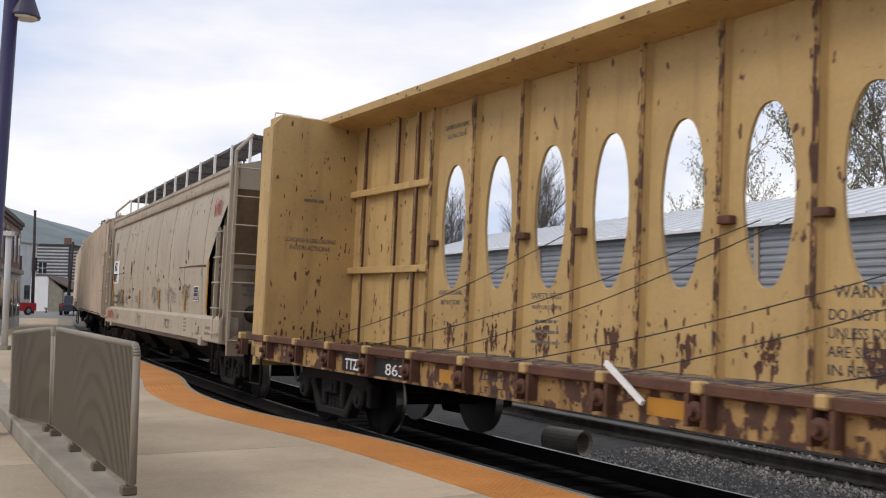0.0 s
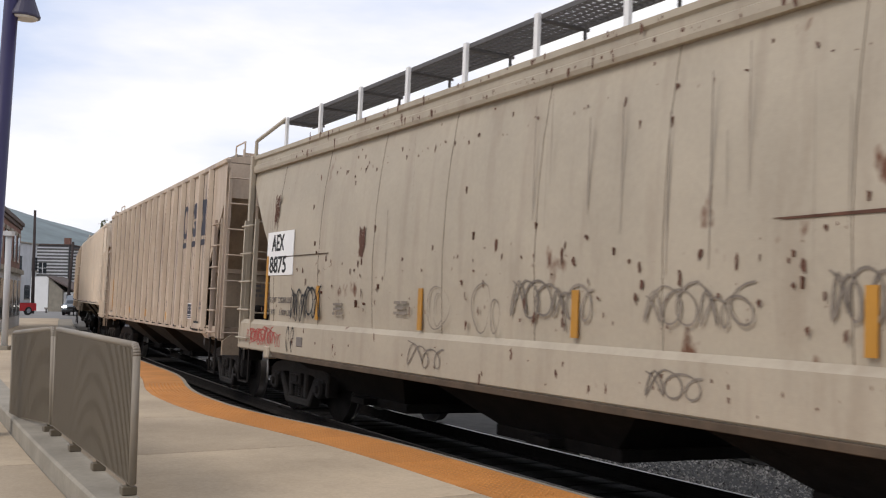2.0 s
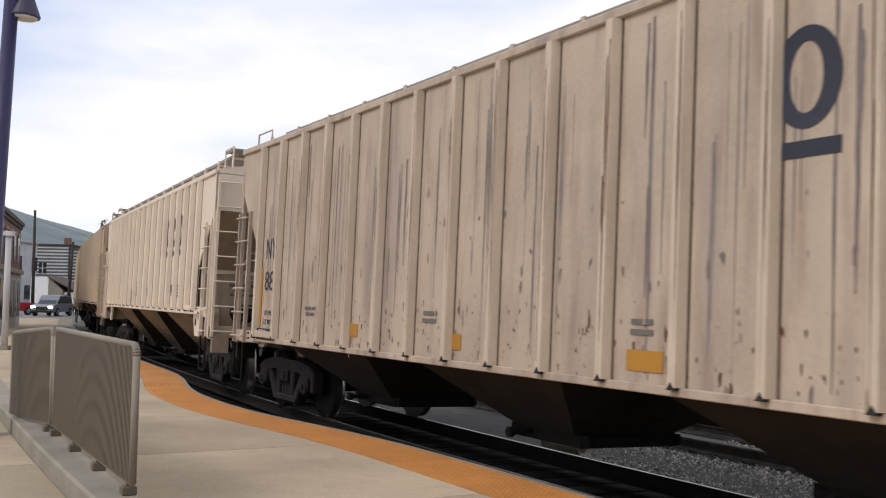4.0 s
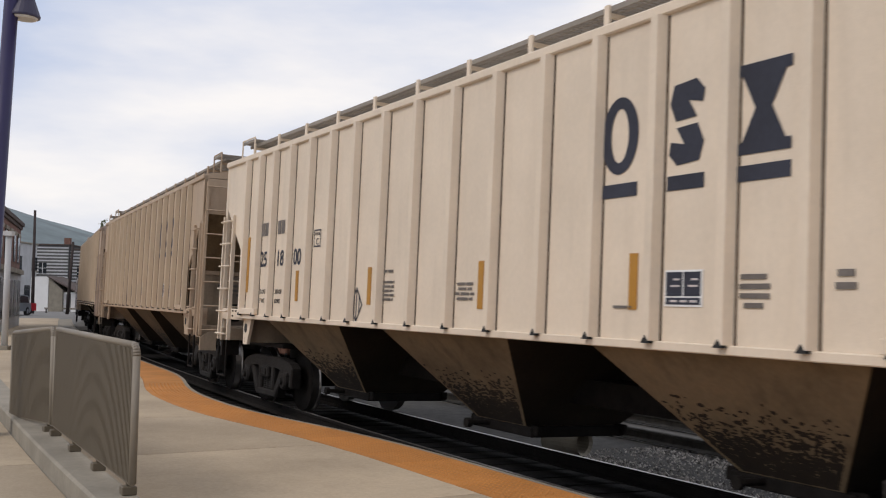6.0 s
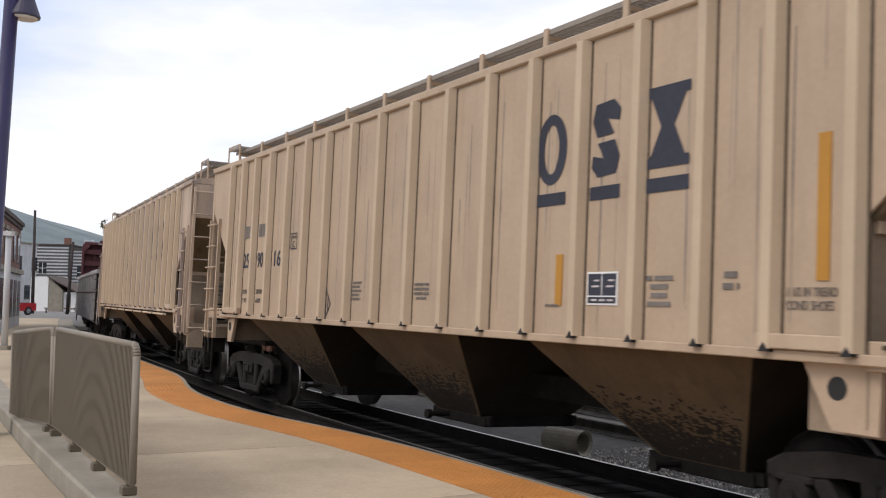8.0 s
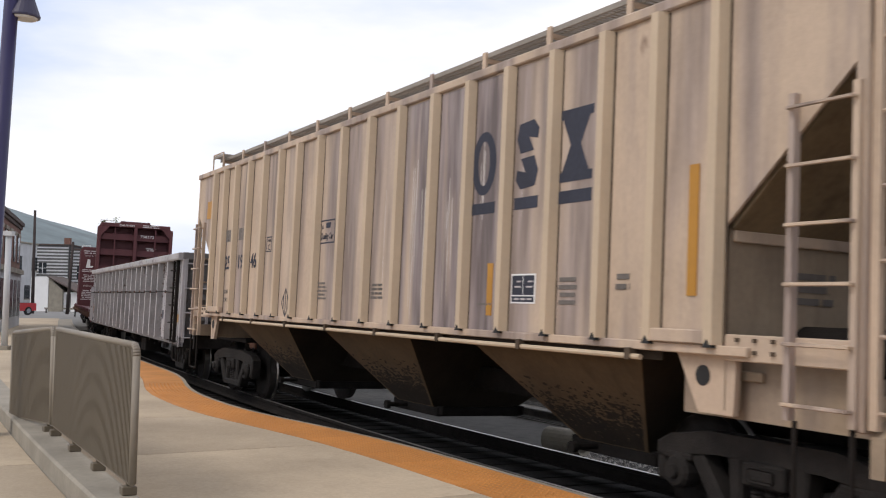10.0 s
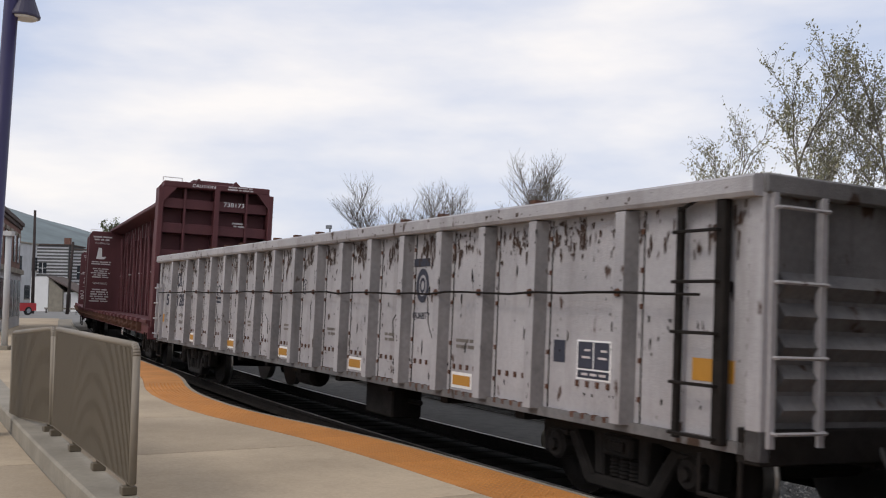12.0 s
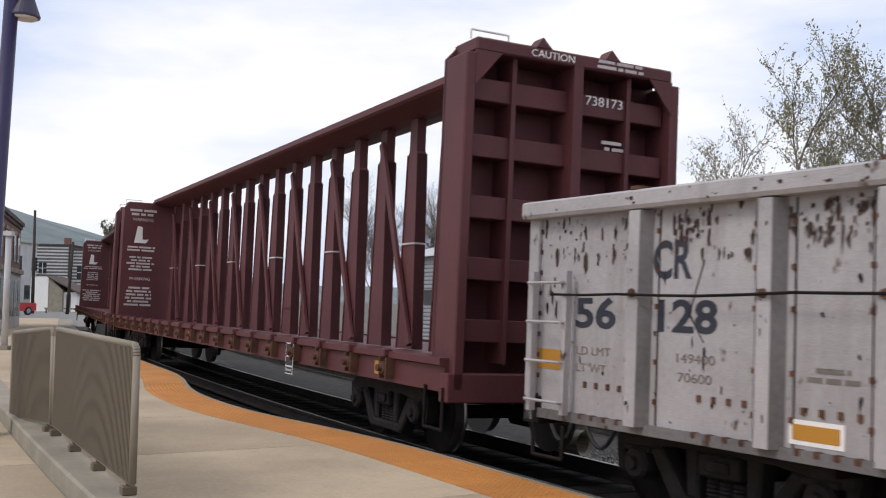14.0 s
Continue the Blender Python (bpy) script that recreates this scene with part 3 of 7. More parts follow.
def build_fence():
    """A bronze railing of close upright bars, in two panels that follow the kerb."""
    top, low, foot = PZ + 1.16, PZ + 0.23, PZ + 0.14

    def panel(a, b, fall=0.0):
        f = thing("railing", "bronze-painted metal railing of close upright bars on a concrete kerb", "railing", "platform railings")
        a, b = Vector((*a, 0)), Vector((*b, 0))
        ln = (b - a).length
        mid = (a + b) / 2
        x = (b - a).normalized()
        f.matrix_basis = Matrix(((x.x, -x.y, 0, mid.x), (x.y, x.x, 0, mid.y), (0, 0, 1, 0), (0, 0, 0, 1))) @ pose(0, 0, -fall / 2, 0, math.degrees(math.atan2(fall, ln)), 0)
        h = ln / 2
        bm = bmesh.new()
        r, n = 0.07, 6
        path = [(-h, low)]
        path += [(-h + r - r * math.cos(k / n * math.pi / 2), top - r + r * math.sin(k / n * math.pi / 2)) for k in range(n + 1)]
        path += [(h - r + r * math.sin(k / n * math.pi / 2), top - r + r * math.cos(k / n * math.pi / 2)) for k in range(n + 1)]
        path += [(h, low)]
        for p, q in zip(path, path[1:]):
            rod(bm, (p[0], 0, p[1]), (q[0], 0, q[1]), 0.026, 8)
        part("top_rail", bm, FENCE_CAP, f, "rounded tubular frame", smooth=True)
        part("bottom_rail", rods([((-h, 0, low), (h, 0, low))], 0.018, 8), FENCE_CAP, f)
        me = bpy.data.meshes.new("bar")
        bb = boxes((-0.0125, 0.0125, -0.019, 0.019, low, top - 0.02))
        bb.to_mesh(me)
        bb.free()
        k = int(ln / 0.042)
        for i in range(1, k):
            part_of("bar", me, FENCE, f, at=pose(-h + i * ln / k, 0, 0))
        for i in range(max(2, int(ln / 1.05) + 1)):
            xx = -h + 0.12 + i * (ln - 0.24) / max(1, int(ln / 1.05))
            part("foot", boxes((xx - 0.05, xx + 0.05, -0.05, 0.05, foot, foot + 0.06), (xx - 0.018, xx + 0.018, -0.018, 0.018, foot + 0.06, low), bevel=0.006), FENCE, f)
        return f
    panel((-2.07, 6.92), (-3.76, 9.95))
    panel((-3.81, 10.04), (-4.86, 11.6), 0.11)


def build_lamp():
    m = pose(-4.945, 11.0, PZ - 0.08, 0, 1.75, 0)
    lamp = thing("platform_lamp", "indigo lamp post with a dark bell-shaped shade", "lamp post", at=m)
    part("post", lathe(bmesh.new(), [(0, 0.13), (0.35, 0.13), (0.4, 0.085), (5.6, 0.075)], 18, "z"), POST, lamp, smooth=True)
    part("arm", rods([((0.0, 0, 5.06), (0.12, 0.08, 5.14)), ((0.12, 0.08, 5.14), (0.12, 0.08, 5.0))], 0.02, 8), SHADE, lamp)
    bm = lathe(bmesh.new(), [(4.63, 0.165), (4.65, 0.168), (4.80, 0.11), (4.95, 0.05), (5.02, 0.045)], 20, "z")
    sh = part("shade", bm, SHADE, lamp, smooth=False, at=pose(0.12, 0.08, 0.0))
    part("lens", lathe(bmesh.new(), [(4.61, 0.13), (4.63, 0.145)], 20, "z"), WHITE, sh, "pale lens")


def build_pipe():
    p = thing("culvert_pipe", "short grey concrete pipe lying in the gravel", "pipe", at=on_line(8.1, -1.75, -0.1))
    bm = bmesh.new()
    n = 20
    rings = []
    for x, r in ((-0.32, 0.17), (0.32, 0.17), (0.32, 0.14), (-0.28, 0.14)):
        rings.append([bm.verts.new((x, r * math.cos(k * math.tau / n), r * math.sin(k * math.tau / n))) for k in range(n)])
    for a, b in zip(rings, rings[1:] + rings[:1]):
        for k in range(n):
            bm.faces.new((a[k], a[(k + 1) % n], b[(k + 1) % n], b[k]))
    part("shell", bm, KERB, p, at=pose(0, 0, 0, 0, 0, 14))


# ---------------------------------------------------------------- behind the tracks
def build_warehouse():
    a = radians(-22.7)
    x = Vector((math.sin(a), math.cos(a), 0))
    m = Matrix(((x.x, -x.y, 0, 10.4), (x.y, x.x, 0, 29.0), (0, 0, 1, -0.42), (0, 0, 0, 1)))
    wh = thing("warehouse", "long grey corrugated warehouse with a pale ribbed metal roof", "warehouse", at=m)
    prof, z = [], 0.0
    while z < 4.7:
        prof += [(0.0, z), (0.035, z + 0.05), (0.035, z + 0.13), (0.0, z + 0.18)]
        z += 0.22
    part("wall", prisms(prof + [(-0.2, z), (-0.2, 0.0)], lo=-30, hi=34, axis="x"), SIDING, wh)
    part("wall", boxes((-30.0, -29.8, -12, -0.2, 0, 4.7), (33.8, 34, -12, -0.2, 0, 4.7), (-30, 34, -12.2, -12, 0, 4.7)), SIDING, wh)
    part("roof", prisms([(0.35, 4.62), (0.35, 4.72), (-6, 6.35), (-12.4, 4.72), (-12.4, 4.62), (-6, 6.25)], lo=-30.4, hi=34.4, axis="x"), METALROOF, wh)
    me = bpy.data.meshes.new("roof_rib")
    bm = prisms([(0.36, 4.73), (0.36, 4.775), (-6, 6.405), (-6, 6.36)], lo=-0.03, hi=0.03, axis="x")
    bm.to_mesh(me)
    bm.free()
    for k in range(64):
        part_of("roof_rib", me, METALROOF, wh, at=pose(-29.5 + k, 0, 0))
    for k in range(9):
        part("pilaster", boxes((-26 + k * 7, -25.8 + k * 7, 0.035, 0.1, 0, 4.6)), TAN, wh, "ochre upright")
    for k in range(6):
        xx = -22 + k * 10
        part("window", boxes((xx, xx + 1.6, 0.035, 0.06, 2.0, 2.8)), WINDOW, wh)


def tree(name, label, x, y, height, spread, seed, buds=1400, levels=5, leaf=BUD, size=0.07, lean=0.0, kids=2, thick=0.012, rise=0.18):
    rnd = random.Random(seed)
    t = thing(name, label, "tree", at=pose(x, y, -0.42))
    bm = bmesh.new()
    tips = []

    def grow(p, d, ln, r, lv):
        n = 4 if lv > 1 else 2
        for i in range(n):
            d2 = (d + Vector((rnd.gauss(0, 0.11), rnd.gauss(0, 0.11), 0.05))).normalized()
            q = p + d2 * ln / n
            rod(bm, p, q, max(0.006, r * (1 - i * 0.5 / n)), 5 if lv > 2 else 3, max(0.005, r * (1 - (i + 1) * 0.5 / n)))
            if lv <= 2:
                tips.append((p + q) / 2)
                tips.append(q)
            p, d = q, d2
            if lv > 0 and (i >= 1 or lv < levels):
                for _ in range(kids if lv > 1 else 1):
                    az, el = rnd.uniform(0, math.tau), rnd.uniform(0.4, 0.85)
                    side = Vector((math.cos(az), math.sin(az), 0))
                    nd = (d * math.cos(el) + side * math.sin(el) * spread + Vector((0, 0, rise))).normalized()
                    grow(p, nd, ln * rnd.uniform(0.38, 0.56), r * 0.45, lv - 1)
    grow(Vector((0, 0, 0)), Vector((lean, 0, 1)), height * 0.62, height * thick, levels)
    part("trunk", bm, BARK, t)
    vs, fs = [], []
    top = max(v.z for v in tips)
    for k in range(buds):
        c = rnd.choice(tips) + Vector((rnd.gauss(0, 0.1), rnd.gauss(0, 0.1), rnd.gauss(0, 0.1)))
        s = size * rnd.uniform(0.5, 1.3)
        a = Vector((rnd.uniform(-1, 1), rnd.uniform(-1, 1), rnd.uniform(-1, 1))).normalized()
        b = a.cross(Vector((0.3, 0.2, 1))).normalized()
        o = len(vs)
        vs += [tuple(c - a * s), tuple(c + b * s * 0.5), tuple(c + a * s), tuple(c - b * s * 0.5)]
        fs.append((o, o + 1, o + 2, o + 3))
    if buds:
        me = bpy.data.meshes.new("crown")
        me.from_pydata(vs, [], fs)
        part_of("crown", me, leaf, t)
    k = height / top
    t.scale = (k, k, k)
    return t


def build_trees():
    tree("budding_tree", "tall tree with thin bare limbs and pale spring buds", 17.1, 45, 15.2, 1.15, 3, 8000, 4, BUD, 0.085, 0.0, 2, 0.0085, 0.26)
    tree("budding_tree", "tall tree with thin bare limbs and pale spring buds", 20.2, 46, 15.4, 1.15, 14, 8000, 4, BUD, 0.085, 0.0, 2, 0.0085, 0.26)
    tree("budding_tree", "slender tree with pale spring buds", 11.9, 45, 12.2, 1.1, 8, 4600, 4, BUD, 0.08, 0.0, 2, 0.0085, 0.26)
    for x, y, h, sd in ((-4.5, 62, 9.9, 21), (-1.6, 62, 10.0, 22), (0.2, 63, 9.8, 25), (4.3, 62, 11.4, 23), (6.3, 63, 10.4, 24)):
        tree("bare_tree", "small leafless tree with fine grey twigs", x, y, h, 1.0, sd, 700, 4, TWIG, 0.06, 0.0, 3, 0.009, 0.22)
    tree("leafing_tree", "round tree in fresh green leaf", -29.0, 92, 9.2, 1.0, 31, 3600, 4, LEAF, 0.17)
    fl = thing("floodlight", "small floodlight on a thin grey pole", "floodlight", at=pose(-7.0, 62, -0.42))
    part("pole", rods([((0, 0, 0), (0, 0, 6.6))], 0.05, 8), SIDING, fl)
    part("head", boxes((-0.25, 0.12, -0.12, 0.12, 6.5, 6.72), bevel=0.03), SIDING, fl)


# ---------------------------------------------------------------- the town at the end of the platform
def build_town():
    flat("road", [(-140, 57), (-19.5, 57), (-29, 84), (-38, 118), (-44, 170), (-140, 170)], -0.02, ASPHALT, "pale sun-bleached street", "road", 0.4)
    # banded timber house
    h = thing("banded_house", "two-storey house in white and dark horizontal boards", "house", at=pose(-44.75, 121.0, -0.02, 0, 0, 3))
    part("wall", boxes((-5.4, 0, 0, 6, 0, 7.6)), CLADSHADE, h)
    part("wall", boxes((0.002, 5.0, 0.6, 6, 0, 7.1)), CLADSHADE, h)
    me, me2 = bpy.data.meshes.new("board"), bpy.data.meshes.new("board")
    for m_, ln in ((me, 5.4), (me2, 4.95)):
        bm = boxes((0, ln, -0.05, 0.0, 0, 0.17))
        bm.to_mesh(m_)
        bm.free()
    for k in range(19):
        part_of("board", me, CLADDING, h, at=pose(-5.4, 0, 0.2 + k * 0.39))
        if k < 18:
            part_of("board", me2, CLADDING, h, at=pose(0.05, 0.6, 0.2 + k * 0.39))
    part("roof", boxes((-5.6, 0.2, -0.2, 6.2, 7.6, 7.75), (0.2, 5.2, 0.4, 6.2, 7.1, 7.25)), DARKROOF, h)
    part("chimney", boxes((-1.2, -0.5, 2, 2.6, 7.75, 8.6)), BRICK, h)
    for xx, zz, w_, h_ in ((-3.4, 4.2, 0.9, 1.3), (0.9, 3.6, 1.5, 1.6), (3.0, 3.6, 1.3, 1.6), (1.0, 0.8, 1.0, 1.4), (3.2, 0.8, 1.0, 1.4)):
        yy = -0.06 if xx < 0 else 0.53
        w = part("window", boxes((xx, xx + w_, yy, yy + 0.05, zz, zz + h_)), WINDOW, h)
        part("mullion", boxes((xx + w_ / 2 - 0.04, xx + w_ / 2 + 0.04, yy - 0.03, yy, zz, zz + h_), (xx, xx + w_, yy - 0.026, yy - 0.004, zz + h_ / 2 - 0.04, zz + h_ / 2 + 0.04)), CLADDING, w)
    # pale rendered building
    b = thing("rendered_building", "pale grey rendered building with small dark windows", "house", at=pose(-47.1, 108.0, -0.02))
    part("wall", boxes((-9, 0.6, 0, 8, 0, 7.3)), PLASTER, b)
    part("parapet", boxes((-9.1, 0.7, -0.1, 8.1, 7.3, 7.5)), KERB, b)
    for yy, zz in ((2.4, 4.4), (4.8, 1.2), (6.6, 4.4)):
        w = part("window", boxes((0.58, 0.64, yy, yy + 1.5, zz, zz + 1.5)), WINDOW, b)
        part("sill", boxes((0.58, 0.7, yy - 0.05, yy + 1.55, zz - 0.12, zz)), KERB, w)
    # garage with brown roof
    g = thing("garage", "small pale garage with a brown shingle roof", "garage", at=pose(-40.2, 104.0, -0.02))
    part("wall", boxes((-2.0, -0.2, 0.0, 4, 0, 3.5)), WHITE, g, "white front wall")
    part("wall", prisms([(-0.18, 0), (1.25, 0), (1.25, 2.2), (-0.18, 3.5)], lo=0.05, hi=4.0, axis="y"), KERB, g, "grey gable wall")
    part("wall", boxes((1.26, 2.6, 0.4, 4, 0, 2.0)), WHITE, g)
    part("roof", prisms([(-0.25, 3.5), (-0.25, 3.62), (3.0, 2.0), (3.0, 1.85)], lo=-0.25, hi=4.3, axis="y"), DARKROOF, g)
    part("door", boxes((1.55, 2.0, 0.35, 0.4, 0.0, 1.8)), CLADSHADE, g)
    # brick shop along the platform's town side
    a = radians(-18.4)
    x = Vector((math.sin(a), math.cos(a), 0))
    m = Matrix(((x.x, -x.y, 0, -16.05), (x.y, x.x, 0, 36.0), (0, 0, 1, 0.15), (0, 0, 0, 1)))
    s = thing("brick_shop", "old red-brown brick shop with a pale ground-floor front", "shop", at=m)
    part("wall", boxes((0, 12.6, 0.0, 8, 0, 4.6)), BRICK, s)
    part("cornice", boxes((-0.25, 12.8, -0.15, 8, 4.75, 4.95), (-0.1, 12.7, -0.08, 8, 4.6, 4.75), bevel=0.02), DARKROOF, s)
    part("shop_front", boxes((-0.1, 12.6, -0.08, 0.0, 0.1, 2.5)), PLASTER, s)
    part("band", boxes((-0.15, 12.7, -0.2, 0.0, 2.5, 2.7)), KERB, s)
    for k in range(6):
        xx = 0.6 + k * 2.05
        w = part("window", boxes((xx, xx + 1.0, -0.03, 0.02, 3.0, 4.2)), WINDOW, s)
        part("lintel", boxes((xx - 0.1, xx + 1.1, -0.07, 0.02, 4.2, 4.35)), KERB, w)
        part("window", boxes((xx, xx + 1.4, -0.1, -0.07, 0.6, 2.2)), WINDOW, s)
    part("chimney", boxes((11, 11.6, 1, 1.6, 5.0, 5.6)), BRICK, s)
    c = thing("porch_column", "white porch column on a square base", "column", at=pose(-11.55, 26.9, PZ - 0.08))
    part("base", boxes((-0.16, 0.16, -0.16, 0.16, 0, 0.2), bevel=0.02), KERB, c)
    part("shaft", lathe(bmesh.new(), [(0.2, 0.085), (3.1, 0.075)], 16, "z"), PLASTER, c, smooth=True)
    part("capital", boxes((-0.12, 0.12, -0.12, 0.12, 3.1, 3.22)), PLASTER, c)
    for x, y, top, lean_ in ((-36.69, 91.0, 9.27, -0.7), (-33.58, 91.0, 6.5, 2.7)):
        p = thing("utility_pole", "dark weathered timber utility pole", "utility pole", at=pose(x, y, -0.02, 0, lean_, 0))
        part("shaft", lathe(bmesh.new(), [(0, 0.16), (top, 0.11)], 10, "z"), POLEWOOD, p, smooth=True)
    # fences along the street
    f = thing("street_barrier", "low pale timber barrier beside the street", "barrier", at=pose(-37.6, 96, -0.02))
    part("rail", boxes((0, 6.0, 0, 0.06, 0.35, 0.5)), KERB, f)
    for k in range(4):
        part("post", boxes((0.1 + k * 1.9, 0.2 + k * 1.9, 0.06, 0.16, 0, 0.5)), POLEWOOD, f)


def build_hills():
    rnd = random.Random(9)
    vs, fs = [], []
    n, rows = 90, 8
    for i in range(n + 1):
        a = radians(-75 + 150 * i / n)
        px = math.degrees(a)
        ridge = 45 + 35 * math.exp(-((px + 26) / 6.5) ** 2) + 2 * noise.noise(Vector((px * 0.3, 0, 0))) + 1.2 * noise.noise(Vector((px * 1.1, 3, 0)))
        ridge *= 1 - 0.65 * min(1, max(0, (px + 17) / 8))
        for j in range(rows + 1):
            f = j / rows
            d = 620 + 320 * f
            vs.append((math.sin(a) * d, math.cos(a) * d, -2 + ridge * math.sin(f * math.pi / 2) + 2.5 * noise.noise(Vector((px * 0.9, f * 6, 1))) * f))
    for i in range(n):
        for j in range(rows):
            o = i * (rows + 1) + j
            fs.append((o, o + rows + 1, o + rows + 2, o + 1))
    me = bpy.data.meshes.new("wooded_hill")
    me.from_pydata(vs, [], fs)
    tagged(part_of("wooded_hill", me, WOODS, smooth=True), "distant hazy wooded ridge", "hill", kind="structure")


def road_car(name, label, paint, length, pickup=False, lit=False):
    """x ahead."""
    c = thing(name, label, "car")
    h = length / 2
    body = [(-h, 0.35), (-h, 0.95), (-h * 0.97, 1.0), (h * 0.55, 1.0), (h * 0.96, 0.86), (h, 0.7), (h, 0.35)]
    cab = ([(-h * 0.15, 1.0), (-h * 0.1, 1.65), (h * 0.3, 1.68), (h * 0.58, 1.0)] if pickup else
           [(-h * 0.96, 1.0), (-h * 0.85, 1.6), (-h * 0.3, 1.7), (h * 0.2, 1.66), (h * 0.55, 1.0)])
    part("body", prisms(body, lo=-0.92, hi=0.92, axis="y"), paint, c)
    part("cabin", prisms(cab, lo=-0.78, hi=0.78, axis="y"), paint, c)
    lo = [(x * 0.96, 1.03 if z < 1.2 else z - 0.09) for x, z in cab]
    part("glazing", prisms(lo, lo=-0.79, hi=0.79, axis="y"), WINDOW, c)
    fx = cab[-1][0]
    bm = bmesh.new()
    q = [bm.verts.new(p) for p in ((fx + 0.012, -0.7, 1.02), (fx + 0.012, 0.7, 1.02), (cab[-2][0] + 0.03, 0.66, 1.6), (cab[-2][0] + 0.03, -0.66, 1.6))]
    bm.faces.new(q)
    part("windscreen", bm, WINDOW, c)
    if pickup:
        part("bed", boxes((-h * 0.95, -h * 0.2, -0.8, 0.8, 1.0, 1.02)), RUBBER, c)
    part("grille", boxes((h, h + 0.03, -0.45, 0.45, 0.5, 0.75)), BLACK, c)
    part("bumper", boxes((h - 0.05, h + 0.08, -0.9, 0.9, 0.3, 0.48), bevel=0.03), BLACK, c)
    for y in (-0.7, 0.7):
        part("headlight", boxes((h - 0.02, h + 0.04, y - 0.18, y + 0.18, 0.66, 0.82), bevel=0.02), HEADLIGHT if lit else WHITE, c)
        part("tail_light", boxes((-h - 0.03, -h + 0.02, y - 0.1, y + 0.1, 0.7, 0.95)), TAILLIGHT, c)
    for x in (-h * 0.62, h * 0.62):
        for y in (-0.85, 0.85):
            w = part("wheel", lathe(bmesh.new(), [(-0.11, 0.3), (-0.1, 0.35), (0.1, 0.35), (0.11, 0.3)], 18, "y"), RUBBER, c, at=pose(x, y, 0.35))
            part("rim", lathe(bmesh.new(), [(-0.115, 0.2), (0.115, 0.2)], 14, "y"), SIDING, w)
    return c


def heading_pose(x, y, yaw):
    """A road vehicle whose nose points along yaw degrees, from +y towards +x."""
    return pose(x, y, -0.02, 0, 0, 90 - yaw)


def build_road_cars():
    red = road_car("parked_pickup", "small bright red pickup parked beside the street", CARRED, 4.4, True)
    red.matrix_basis = heading_pose(-35.8, 83.6, 205)
    dark = road_car("dark_pickup", "dark blue pickup seen from behind on the street", CARDARK, 5.2, True)
    grey = road_car("grey_suv", "grey car with lit headlights driving along the street", CARGREY, 4.6, False, True)
    return dark, grey


# ---------------------------------------------------------------- freight wagons: x away along the line, y to the platform, z above the rail
WHEEL_R = 0.457
AXLES = []                      # every wheelset, to be turned


